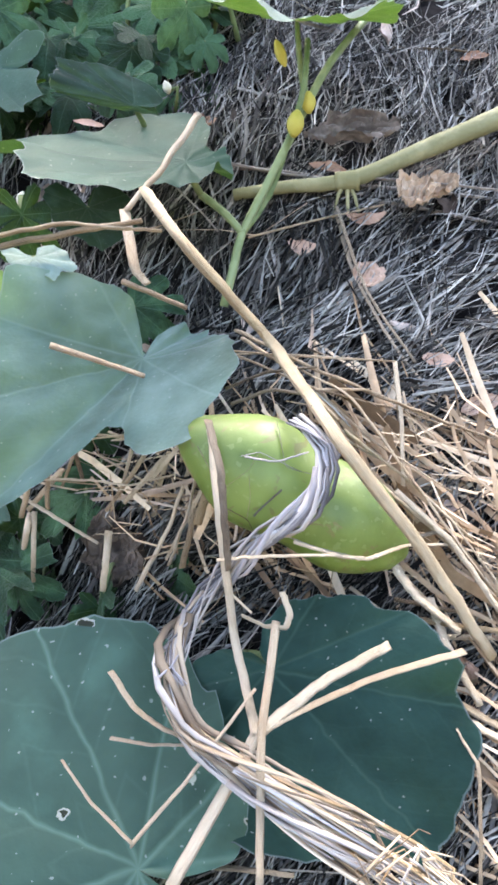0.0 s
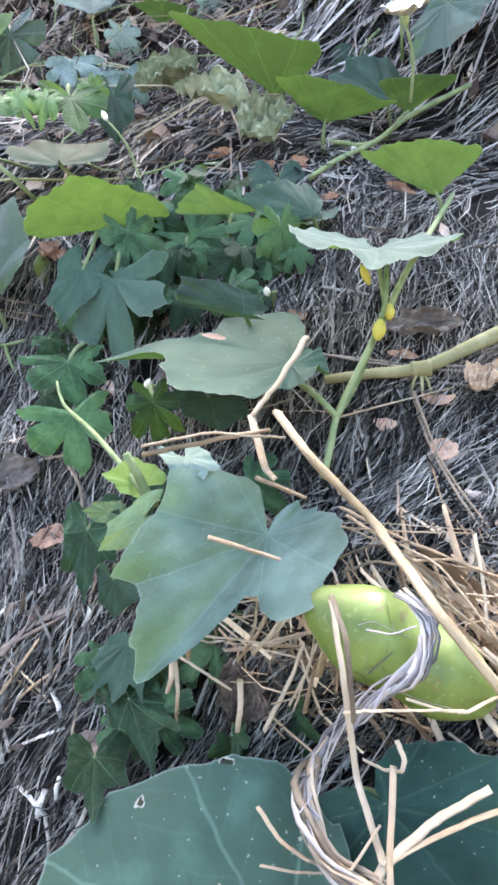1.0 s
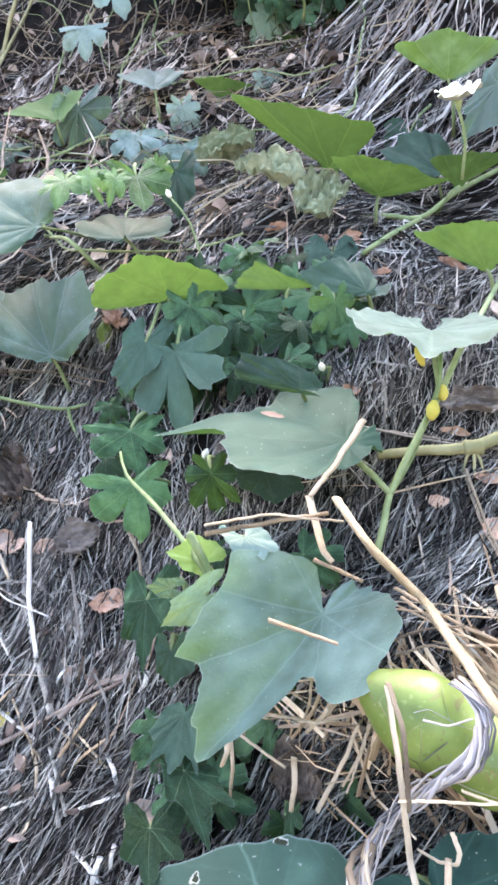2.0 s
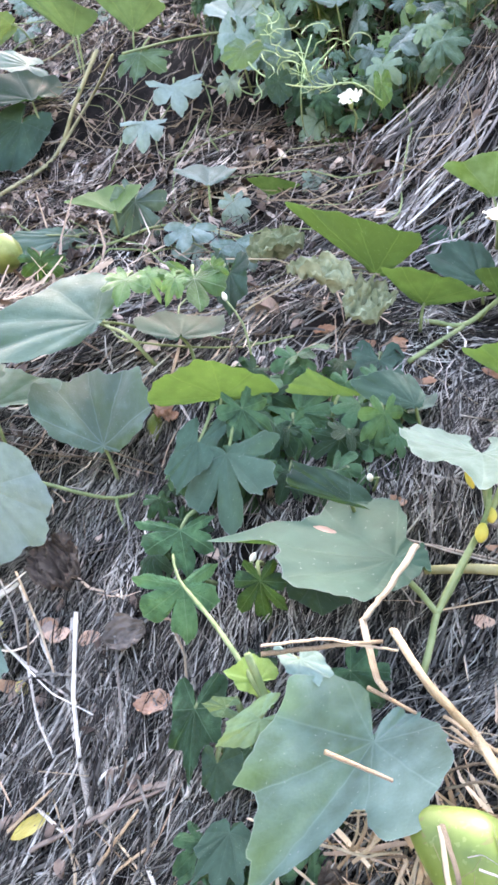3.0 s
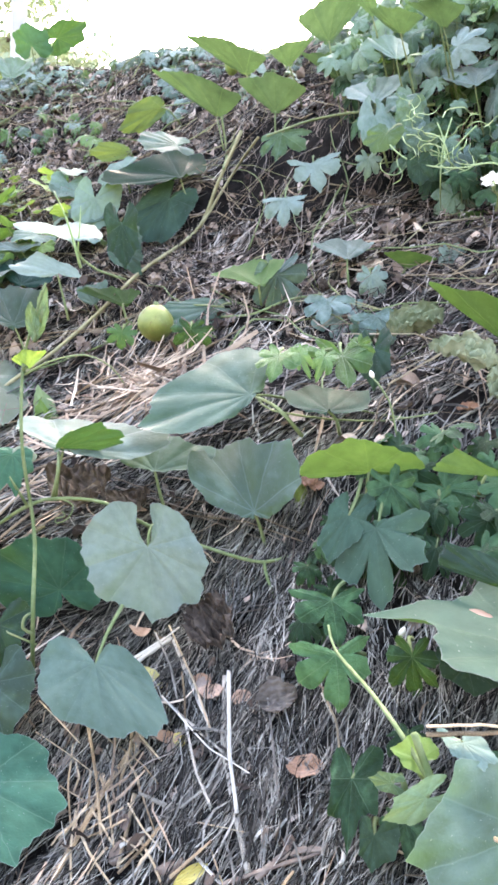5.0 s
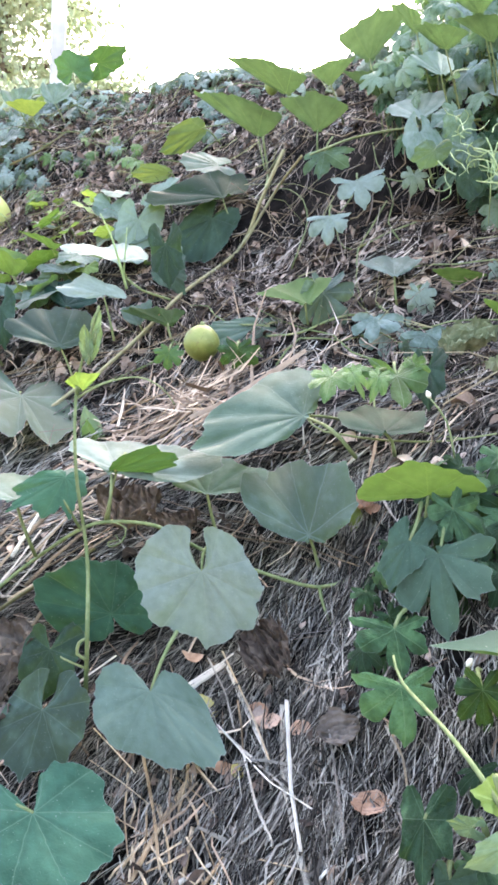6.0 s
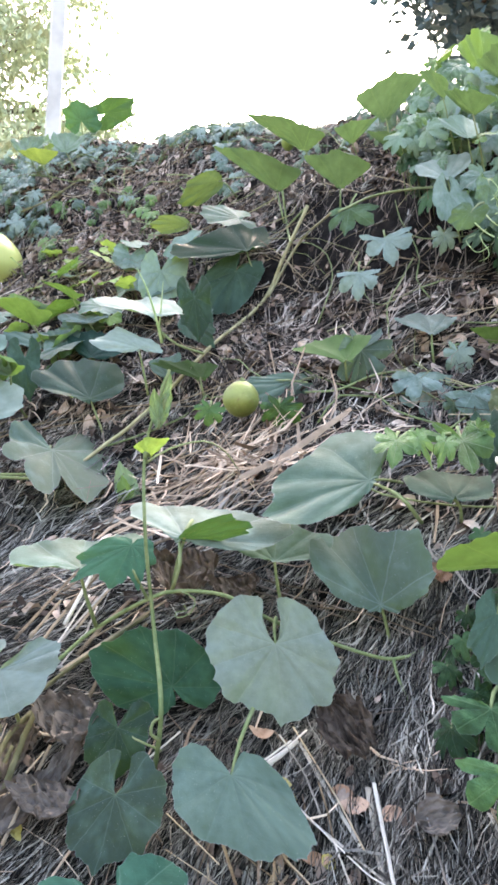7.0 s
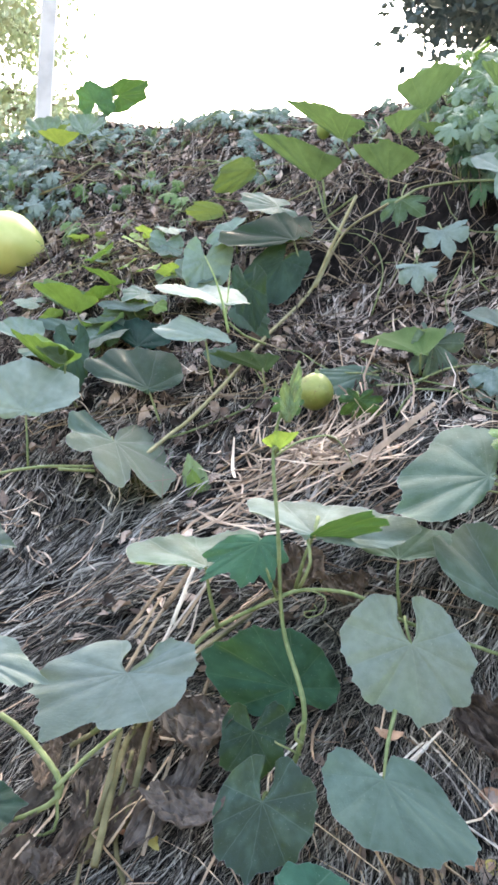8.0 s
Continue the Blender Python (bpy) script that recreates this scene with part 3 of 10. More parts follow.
# ---- leaves ----
OUTLINES = {
    "kidney": [(0, 1.0), (12, 0.91), (28, 0.84), (50, 0.86), (75, 0.82), (100, 0.80), (124, 0.81), (140, 0.75), (152, 0.56), (162, 0.28), (180, 0.06)],
    "gourd": [(0, 1.0), (10, 0.90), (26, 0.80), (40, 0.82), (54, 0.90), (68, 0.80), (86, 0.74), (104, 0.82), (120, 0.78), (138, 0.70), (152, 0.52), (164, 0.26), (180, 0.06)],
    "round": [(0, 1.0), (14, 0.93), (28, 0.88), (42, 0.91), (56, 0.95), (72, 0.87), (90, 0.85), (108, 0.86), (126, 0.78), (145, 0.62), (160, 0.34), (180, 0.06)],
    "fan": [(0, 1.0), (12, 0.94), (26, 0.87), (40, 0.92), (54, 0.99), (66, 0.92), (78, 0.80), (89, 0.66), (98, 0.44), (110, 0.24), (135, 0.12), (180, 0.05)],
    "maple": [(0, 1.0), (9, 0.82), (20, 0.62), (28, 0.66), (37, 0.82), (46, 0.66), (62, 0.50), (78, 0.54), (92, 0.62), (106, 0.52), (128, 0.50), (148, 0.38), (163, 0.2), (180, 0.05)],
    "angular": [(0, 1.0), (10, 0.83), (24, 0.64), (40, 0.66), (54, 0.88), (66, 0.70), (85, 0.62), (104, 0.74), (118, 0.80), (136, 0.68), (154, 0.42), (166, 0.2), (180, 0.06)],
    "dome": [(0, 0.96), (10, 0.93), (20, 0.86), (32, 0.88), (46, 0.97), (60, 0.99), (72, 0.98), (84, 0.86), (94, 0.55), (108, 0.24), (130, 0.12), (180, 0.05)],
    "wedge": [(0, 0.98), (12, 0.94), (22, 0.93), (36, 0.97), (46, 1.03), (54, 1.10), (58, 1.06), (61, 0.80), (64, 0.55), (70, 0.32), (82, 0.15), (180, 0.04)],
    "heart": [(0, 1.0), (9, 0.91), (20, 0.85), (34, 0.83), (48, 0.88), (58, 0.85), (72, 0.80), (90, 0.84), (106, 0.84), (122, 0.81), (136, 0.77), (148, 0.74), (158, 0.70), (166, 0.66), (171, 0.58), (175, 0.42), (178, 0.14), (180, 0.03)],
    "mitt": [(0, 1.0), (15, 0.86), (30, 0.76), (40, 0.74), (45, 0.92), (53, 0.83), (75, 0.72), (91, 0.80), (105, 0.63), (119, 0.50), (127, 0.36), (132, 0.17), (142, 0.06), (156, 0.05), (165, 0.19), (176, 0.28), (180, 0.30)],
    "ear": [(0, 1.0), (4, 0.90), (11, 0.75), (17, 0.63), (27, 0.52), (38, 0.53), (44, 0.71), (50, 0.90), (65, 1.0), (72, 0.87), (82, 0.80), (101, 0.56), (138, 0.37), (160, 0.31), (180, 0.30)],
    "prow": [(0, 1.0), (13, 0.81), (23, 0.68), (34, 0.66), (43, 0.70), (52, 0.62), (64, 0.61), (75, 0.60), (80, 0.42), (92, 0.22), (120, 0.18), (150, 0.18), (180, 0.20)],
    "keel": [(0, 1.0), (3, 0.84), (9, 0.68), (15, 0.62), (33, 0.69), (45, 0.68), (57, 0.62), (75, 0.55), (82, 0.45), (92, 0.31), (120, 0.20), (150, 0.19), (180, 0.20)],
    "lobed": [(0, 1.0), (4, 1.18), (9, 1.36), (18, 1.15), (32, 0.94), (50, 0.88), (70, 0.90), (100, 0.88), (125, 0.93), (142, 0.95), (154, 0.84), (164, 0.52), (172, 0.16), (180, 0.04)],
    "torn": [(0, 1.0), (5, 0.93), (14, 1.1), (27, 1.30), (38, 1.30), (48, 1.22), (75, 0.90), (110, 0.78), (144, 0.73), (164, 0.72), (171, 0.55), (175, 0.26), (180, 0.05)],
    "bitten": [(0, 1.0), (20, 0.90), (27, 0.67), (34, 0.95), (46, 1.25), (60, 1.22), (68, 1.08), (72, 0.90), (76, 1.08), (84, 1.25), (100, 0.90), (125, 0.80), (146, 0.68), (160, 0.60), (170, 0.30), (180, 0.05)],
    "bay": [(0, 1.0), (20, 0.90), (48, 0.82), (60, 0.85), (75, 0.93), (97, 0.83), (115, 0.68), (128, 0.39), (145, 0.15), (180, 0.04)],
    "cordate": [(0, 1.0), (14, 0.90), (27, 0.82), (45, 0.73), (67, 0.62), (90, 0.48), (108, 0.37), (130, 0.33), (150, 0.25), (168, 0.12), (180, 0.04)],
    "palm": [(0, 1.0), (7, 0.93), (13, 0.86), (18, 0.80), (21, 0.66), (24, 0.42), (27, 0.62), (30, 0.78), (37, 0.88), (46, 0.95), (54, 0.88), (61, 0.80), (66, 0.68), (70, 0.42), (74, 0.60), (78, 0.72), (87, 0.80), (96, 0.78), (104, 0.72), (110, 0.58), (114, 0.38), (119, 0.50), (125, 0.60), (137, 0.64), (148, 0.50), (160, 0.30), (170, 0.12), (180, 0.05)],
    "limp": [(0, 1.0), (7, 0.93), (13, 0.86), (18, 0.80), (21, 0.66), (24, 0.42), (27, 0.62), (30, 0.78), (37, 0.88), (46, 0.95), (54, 0.88), (61, 0.80), (66, 0.68), (70, 0.42), (74, 0.60), (78, 0.72), (87, 0.80), (97, 0.62), (108, 0.36), (120, 0.20), (140, 0.10), (180, 0.04)],
}


NOTCH = {"heart": 0.11, "lobed": 0.12, "torn": 0.12, "kidney": 0.05, "gourd": 0.06}


def rim(style, deg, jig=None):
    """How far a leaf's edge lies from its stalk's end, at an angle from the tip."""
    keys = OUTLINES[style]
    for i in range(len(keys) - 1):
        (d0, r0), (d1, r1) = keys[i], keys[i + 1]
        if d0 <= deg <= d1:
            s = (deg - d0) / (d1 - d0)
            s = s * s * (3 - 2 * s)
            return r0 * (jig[i] if jig else 1) * (1 - s) + r1 * (jig[i + 1] if jig else 1) * s
    return keys[-1][1]


def blade_data(style, seed, width=1.0, cup=0.1, droop=0.15, wave=0.03, fold=0.0, cone=0.0, lop=1.0, shear=0.0, fine=True):
    """A leaf blade of length 1 from the stalk's end along +y, its upper side towards +z."""
    rng = random.Random(seed)
    palm = style in ("palm", "limp")
    sides, rings = (140, 8) if fine else (76, 3)
    halves = (style.split("/") * 2)[:2]
    jig = [[1 + rng.uniform(-0.035, 0.035) for _ in OUTLINES[h]] for h in halves]
    teeth = 0.05 if palm else 0.022
    ph = [rng.uniform(0, 6.3) for _ in range(4)]
    skew = rng.uniform(-0.06, 0.06)
    far = Vector((seed * 1.7, seed * 0.9, seed * 0.31))
    verts, uvs, margin, faces = [(0, 0, 0)], [(0, 0)], [(0, 0)], []
    for k in range(sides):
        th = -math.pi + 2 * math.pi * (k + 0.5) / sides
        deg, half = abs(math.degrees(th)), int(th > 0)
        edge = rim(halves[half], deg, jig[half])
        edge *= 1 + teeth * ((1.2, 0.1, -0.5, -0.6, -0.1)[k % 5] * (0.5 + 0.5 * math.sin(2.3 * th + ph[0])) + rng.uniform(-0.35, 0.35)) * min(1, (180 - deg) / 30)
        edge *= 1 + 0.018 * math.sin(9 * th + ph[1]) + 0.010 * math.sin(17 * th + ph[3])
        for i in range(1, rings + 1):
            f = i / rings
            r = edge * f
            x, y = width * r * math.sin(th) * (lop if th > 0 else 1), r * math.cos(th)
            if y < 0:
                # the notch behind the stalk widens and closes again
                gap = NOTCH.get(halves[half], 0.0) * math.sin(math.pi * min(1.0, -y / 0.55)) * math.exp(-abs(x) / 0.2)
                x += math.copysign(gap, th)
            # the blade sinks along its main veins, bulges between them and puckers between the side veins
            vein = abs(((deg + 19) % 38) - 19) / 19
            z = cup * (x * x + 0.4 * y * y) - droop * max(0.0, y) ** 2 * 0.7 - droop * 0.3 * x * x
            z += fold * abs(x) + cone * r + 0.042 * r * (0.5 - abs(math.cos(0.5 * math.pi * vein)) ** 4)
            z += 0.007 * f * min(1.0, 2 * vein) * math.sin(34 * (r - 0.35 * vein * r) + ph[2])
            z += wave * f ** 2 * (math.sin(3 * th + ph[0]) + 0.7 * math.sin(5 * th + ph[1]) + 0.25 * math.sin(11 * th + ph[2]))
            q = Vector((x, y, 0)) + far
            z += 0.09 * f * noise.noise(q * 1.6) + 0.018 * f * noise.noise(q * 4.2) + 0.005 * f ** 4 * math.sin(19 * th + ph[2])
            verts.append((x + skew * y * abs(y), y + shear * x, z))
            uvs.append((r * math.sin(th), y))
            margin.append((f, 0))
    for k in range(sides - 1):
        a, b = 1 + k * rings, 1 + (k + 1) * rings
        faces.append((0, b, a))
        for i in range(rings - 1):
            faces.append((a + i, b + i, b + i + 1, a + i + 1))
    if min(rim(h, 180) for h in halves) > 0.1:
        # no notch in line with the midrib: the two halves join behind the stalk
        a, b = 1 + (sides - 1) * rings, 1
        faces.append((0, b, a))
        faces.extend((a + i, b + i, b + i + 1, a + i + 1) for i in range(rings - 1))
    return verts, uvs, margin, faces


def blade(style, material, seed, *form, **more):
    verts, uvs, margin, faces = blade_data(style, seed, *form, **more)
    return mesh_of("leaf", verts, faces, material, uvs, margin=margin)


LEAF_COUNT = [0]


def leaf(plant, base, tip, roll, width, root, style, material, label="", cup=None, droop=None, wave=0.03, fold=0.0, cone=0.0, lop=1.0, shear=0.0, thick=0.0028):
    """A leaf on its stalk: where the stalk meets the blade, the blade's tip, its turn about that line, and where the stalk springs."""
    LEAF_COUNT[0] += 1
    seed = LEAF_COUNT[0]
    rng = random.Random(seed)
    b, t = Vector(base), Vector(tip)
    y = (t - b).normalized()
    x0 = y.cross(Vector((0, 0, 1))).normalized()
    x = x0 * math.cos(radians(roll)) + x0.cross(y) * math.sin(radians(roll))
    n = x.cross(y)
    size = (t - b).length
    cup = rng.uniform(-0.05, 0.18) if cup is None else cup
    droop = rng.uniform(0.05, 0.22) if droop is None else droop
    me = blade(style, material, seed, min(2.2, max(0.4, width)), cup, droop, wave, fold, cone, lop, shear)
    ob = child("leaf", me, plant, label)
    m = Matrix.Translation(b - plant.location) @ Matrix((x, y, n)).transposed().to_4x4() @ Matrix.Scale(size, 4)
    ob.matrix_basis = m
    r = Vector(root)
    mid = b.lerp(r, 0.45) + Vector((rng.uniform(-0.008, 0.008), -0.006, 0.012)) - n * 0.01
    inv = (Matrix.Translation(plant.location) @ m).inverted()
    verts, faces = tube_data([inv @ p for p in (r, mid, b - n * 0.001)], thick * 1.3 / size, thick * 0.8 / size, sides=6, step=0.03 / size)
    child("petiole", mesh_of("petiole", verts, faces, STEM), ob)
    return ob


def spread_leaf(plant, base, tip, left, right, root, style, material, label="", droop=0.06, wave=0.03, at=None, thick=0.0028):
    """A leaf whose tip and two side lobes lie at given places, each half of it folded its own way about the midrib."""
    LEAF_COUNT[0] += 1
    seed = LEAF_COUNT[0]
    b, t = Vector(base), Vector(tip)
    size = (t - b).length
    along = t - b
    outward = []
    for h, lobe, angle in zip((style.split("/") * 2)[:2], (left, right), at if isinstance(at, tuple) else (at, at)):
        along = (t - b) / rim(h, 0)
        d = angle if angle else max(range(30, 150), key=lambda q: rim(h, q) * math.sin(radians(q)))
        outward.append((Vector(lobe) - b - along * (rim(h, d) * math.cos(radians(d)))) / (rim(h, d) * math.sin(radians(d))))
    out_l, out_r = outward
    n = (out_r - out_l).cross(along).normalized()
    span = 0.5 * (size + 0.5 * (out_r - out_l).length)
    verts, uvs, margin, faces = blade_data(style, seed, 1.0, 0.0, droop, wave)
    placed = []
    for x, y, z in verts:
        soft = math.sqrt(x * x + 0.004)
        placed.append(along * y + out_r * (0.5 * (soft + x) - 0.03) + out_l * (0.5 * (soft - x) - 0.03) + n * (z * span))
    ob = child("leaf", mesh_of("leaf", placed, faces, material, uvs, margin=margin), plant, label)
    ob.matrix_basis = Matrix.Translation(b - plant.location)
    r = Vector(root)
    mid = b.lerp(r, 0.45) + Vector((0, -0.006, 0.01)) - n * 0.01
    stalk, sides = tube_data([p - b for p in (r, mid, b - n * 0.002)], thick * 1.3, thick * 0.8, sides=6, step=0.03)
    child("petiole", mesh_of("petiole", stalk, sides, STEM), ob)
    return ob


def stem(plant, points, r0, r1, material=STEM, name="stem", label="", **more):
    return tube(name, points, r0, r1, material, plant, label, **more)


runner_vine = thing("gourd_vine", on(-0.9, 1.3), "gourd vine with broad grey-green leaves climbing over the heap", "vine", "gourd vines")
upper_vine = thing("gourd_vine", on(-1.4, 2.2), "gourd vine with broad leaves beside a small round green gourd", "vine", "gourd vines")
crest_vine = thing("gourd_vine", on(-1.1, 2.9), "gourd vine with tall backlit leaves along the crest", "vine", "gourd vines")
slope_vine = thing("gourd_vine", on(-0.1, 1.7), "gourd vine with bright leaves seen from below", "vine", "gourd vines")
lower_vine = thing("gourd_vine", on(-0.1, 0.8), "gourd vine with large dark leaves round the half-buried gourd", "vine", "gourd vines")
bitter_vine = thing("bitter_melon_vine", on(-0.4, 1.5), "bitter melon vine with deeply lobed green leaves", "vine", "bitter melon vines")
spread_leaf(runner_vine, (-0.749, 0.802, 1.282), (-0.723, 0.794, 1.159), (-0.659, 0.839, 1.258), (-0.852, 0.753, 1.270), (-0.765, 0.849, 1.317), "heart", LEAF_SKYLIT, droop=0.1)
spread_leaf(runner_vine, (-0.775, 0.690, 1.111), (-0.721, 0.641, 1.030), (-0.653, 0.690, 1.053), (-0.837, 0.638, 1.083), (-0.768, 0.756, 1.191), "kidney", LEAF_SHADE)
spread_leaf(runner_vine, (-0.778, 0.874, 1.410), (-0.791, 0.925, 1.479), (-0.858, 0.867, 1.458), (-0.693, 0.950, 1.442), (-0.785, 0.951, 1.298), "fan", LEAF)
spread_leaf(runner_vine, (-0.604, 0.921, 1.341), (-0.678, 1.009, 1.480), (-0.717, 0.884, 1.414), (-0.516, 0.903, 1.428), (-0.597, 0.967, 1.270), "fan", LEAF, droop=0.02)
spread_leaf(runner_vine, (-0.632, 0.967, 1.554), (-0.772, 0.869, 1.557), (-0.727, 0.813, 1.470), (-0.669, 1.053, 1.666), (-0.609, 1.171, 1.561), "fan", LEAF_SHADE, droop=0.1)
spread_leaf(crest_vine, (-1.258, 2.166, 2.755), (-1.326, 2.066, 2.879), (-1.157, 2.159, 2.803), (-1.455, 2.029, 2.887), (-1.215, 2.140, 2.600), "wedge", LEAF_CREST, wave=0.015)
spread_leaf(crest_vine, (-0.957, 1.987, 2.633), (-0.951, 1.935, 2.739), (-0.853, 2.005, 2.693), (-1.059, 1.904, 2.704), (-0.956, 1.985, 2.547), "wedge", LEAF_CREST, wave=0.015)
spread_leaf(crest_vine, (-0.724, 2.022, 2.697), (-0.739, 1.972, 2.777), (-0.646, 2.026, 2.739), (-0.851, 1.933, 2.780), (-0.722, 2.021, 2.598), "wedge", LEAF_CREST, wave=0.015)
spread_leaf(crest_vine, (-1.168, 2.226, 2.931), (-1.210, 2.114, 3.016), (-1.071, 2.198, 2.960), (-1.354, 2.080, 3.034), (-1.137, 2.291, 2.874), "wedge", LEAF_CREST, wave=0.015)
spread_leaf(crest_vine, (-0.863, 2.314, 3.041), (-0.822, 2.253, 3.186), (-0.726, 2.319, 3.171), (-0.962, 2.226, 3.089), (-0.849, 2.316, 2.926), "wedge", LEAF_CREST, wave=0.015)
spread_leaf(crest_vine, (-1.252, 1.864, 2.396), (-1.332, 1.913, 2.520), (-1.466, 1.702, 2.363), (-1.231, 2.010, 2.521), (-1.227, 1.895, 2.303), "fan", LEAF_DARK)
spread_leaf(upper_vine, (-1.292, 1.327, 2.029), (-1.410, 1.400, 2.114), (-1.474, 1.299, 2.082), (-1.251, 1.397, 2.065), (-1.299, 1.389, 1.977), "fan", LEAF_PALE)
spread_leaf(slope_vine, (-0.599, 1.565, 1.973), (-0.622, 1.658, 2.060), (-0.703, 1.592, 2.034), (-0.539, 1.620, 2.025), (-0.597, 1.580, 1.898), "wedge", LEAF_PALE, wave=0.015)
spread_leaf(slope_vine, (-0.449, 1.617, 1.949), (-0.433, 1.579, 1.981), (-0.371, 1.609, 1.961), (-0.503, 1.576, 1.979), (-0.465, 1.631, 1.930), "wedge", LEAF_UNDER, wave=0.015)
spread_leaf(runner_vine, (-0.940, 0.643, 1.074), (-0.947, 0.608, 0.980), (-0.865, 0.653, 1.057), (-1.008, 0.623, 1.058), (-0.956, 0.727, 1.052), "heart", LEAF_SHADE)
spread_leaf(runner_vine, (-0.957, 0.843, 1.188), (-1.024, 0.842, 1.285), (-1.086, 0.794, 1.198), (-0.903, 0.877, 1.233), (-0.957, 0.873, 1.218), "round", LEAF_GREEN, droop=0.05)
spread_leaf(runner_vine, (-1.152, 0.624, 1.238), (-1.193, 0.575, 1.175), (-1.048, 0.623, 1.244), (-1.312, 0.606, 1.206), (-1.190, 0.729, 1.125), "torn/lobed", LEAF_SKYLIT, at=(75, 70))
spread_leaf(upper_vine, (-1.549, 1.250, 1.660), (-1.360, 1.157, 1.527), (-1.435, 1.367, 1.643), (-1.645, 1.196, 1.689), (-1.573, 1.271, 1.674), "bay/bitten", LEAF, at=(60, 100))
spread_leaf(upper_vine, (-1.524, 1.371, 1.820), (-1.647, 1.432, 1.962), (-1.707, 1.349, 1.882), (-1.454, 1.436, 1.902), (-1.504, 1.418, 1.719), "fan", LEAF_SHADE)
spread_leaf(runner_vine, (-1.059, 0.700, 1.397), (-1.124, 0.813, 1.448), (-1.196, 0.685, 1.418), (-1.005, 0.828, 1.437), (-1.059, 0.755, 1.295), "fan", LEAF)
spread_leaf(upper_vine, (-1.821, 1.236, 1.747), (-1.867, 1.273, 1.910), (-1.969, 1.208, 1.791), (-1.685, 1.296, 1.818), (-1.829, 1.271, 1.593), "fan", LEAF_PALE)
spread_leaf(slope_vine, (-0.400, 0.925, 1.414), (-0.387, 0.838, 1.471), (-0.312, 0.949, 1.423), (-0.506, 0.877, 1.414), (-0.416, 0.968, 1.333), "dome", LEAF_UNDER)
spread_leaf(slope_vine, (-0.213, 0.930, 1.411), (-0.257, 0.909, 1.451), (-0.178, 0.935, 1.408), (-0.291, 0.921, 1.414), (-0.231, 0.971, 1.362), "wedge", LEAF_UNDER, wave=0.015)
spread_leaf(slope_vine, (-0.123, 0.690, 1.205), (-0.343, 0.663, 1.234), (-0.151, 0.589, 1.177), (-0.122, 0.828, 1.266), (-0.116, 0.712, 1.178), "keel/prow", LEAF_DARK, at=75)
spread_leaf(slope_vine, (-0.173, 1.283, 1.664), (-0.207, 1.218, 1.761), (-0.079, 1.241, 1.712), (-0.339, 1.209, 1.792), (-0.190, 1.285, 1.620), "wedge", LEAF_UNDER, wave=0.015)
spread_leaf(slope_vine, (-0.141, 0.531, 1.054), (-0.224, 0.391, 0.979), (-0.123, 0.445, 1.006), (-0.256, 0.397, 1.066), (-0.111, 0.590, 1.032), "ear/mitt", LEAF, at=(50, 45), droop=0.04)
spread_leaf(slope_vine, (-0.018, 0.760, 1.326), (-0.020, 0.622, 1.302), (0.082, 0.783, 1.333), (-0.117, 0.743, 1.355), (-0.013, 0.748, 1.259), "heart", LEAF_SHADE, droop=0.05)
spread_leaf(slope_vine, (-0.081, 1.185, 1.584), (-0.053, 1.116, 1.623), (0.034, 1.156, 1.585), (-0.153, 1.120, 1.635), (-0.090, 1.188, 1.531), "wedge", LEAF_UNDER, wave=0.015)
spread_leaf(slope_vine, (0.063, 1.278, 1.602), (0.083, 1.255, 1.653), (0.151, 1.272, 1.644), (0.010, 1.245, 1.645), (0.021, 1.284, 1.558), "wedge", LEAF_UNDER, wave=0.015)
spread_leaf(slope_vine, (0.076, 1.015, 1.420), (0.044, 0.951, 1.484), (0.142, 0.986, 1.465), (-0.021, 0.956, 1.466), (0.088, 1.044, 1.377), "wedge", LEAF_UNDER, wave=0.015)
spread_leaf(upper_vine, (-1.226, 1.477, 1.879), (-1.275, 1.511, 1.937), (-1.184, 1.506, 1.916), (-1.398, 1.497, 1.938), (-1.228, 1.505, 1.826), "wedge", LEAF_UNDER, wave=0.015)
spread_leaf(upper_vine, (-1.330, 1.308, 1.934), (-1.410, 1.326, 2.006), (-1.460, 1.285, 1.945), (-1.273, 1.321, 1.937), (-1.325, 1.357, 1.815), "fan", LEAF_PALE)
spread_leaf(upper_vine, (-0.939, 1.495, 1.856), (-1.048, 1.382, 1.831), (-0.975, 1.410, 1.789), (-1.004, 1.454, 1.872), (-0.887, 1.528, 1.866), "kidney", LEAF_SHADE)
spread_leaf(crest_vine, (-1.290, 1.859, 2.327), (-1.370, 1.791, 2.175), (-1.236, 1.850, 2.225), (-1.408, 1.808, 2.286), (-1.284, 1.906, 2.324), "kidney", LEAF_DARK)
spread_leaf(crest_vine, (-1.367, 2.048, 2.608), (-1.490, 1.981, 2.622), (-1.371, 1.967, 2.541), (-1.464, 2.073, 2.686), (-1.384, 2.080, 2.548), "kidney", LEAF)
spread_leaf(upper_vine, (-0.792, 1.431, 1.886), (-0.841, 1.513, 1.972), (-0.736, 1.451, 1.941), (-0.954, 1.482, 1.936), (-0.801, 1.466, 1.841), "wedge", LEAF_UNDER, wave=0.015)
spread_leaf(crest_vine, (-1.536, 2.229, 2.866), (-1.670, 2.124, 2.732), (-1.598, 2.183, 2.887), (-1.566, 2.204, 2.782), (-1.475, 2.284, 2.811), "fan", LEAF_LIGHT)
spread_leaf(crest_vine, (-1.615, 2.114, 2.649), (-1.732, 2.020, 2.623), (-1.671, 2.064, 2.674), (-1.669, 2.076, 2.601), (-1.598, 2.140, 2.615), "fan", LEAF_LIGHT)
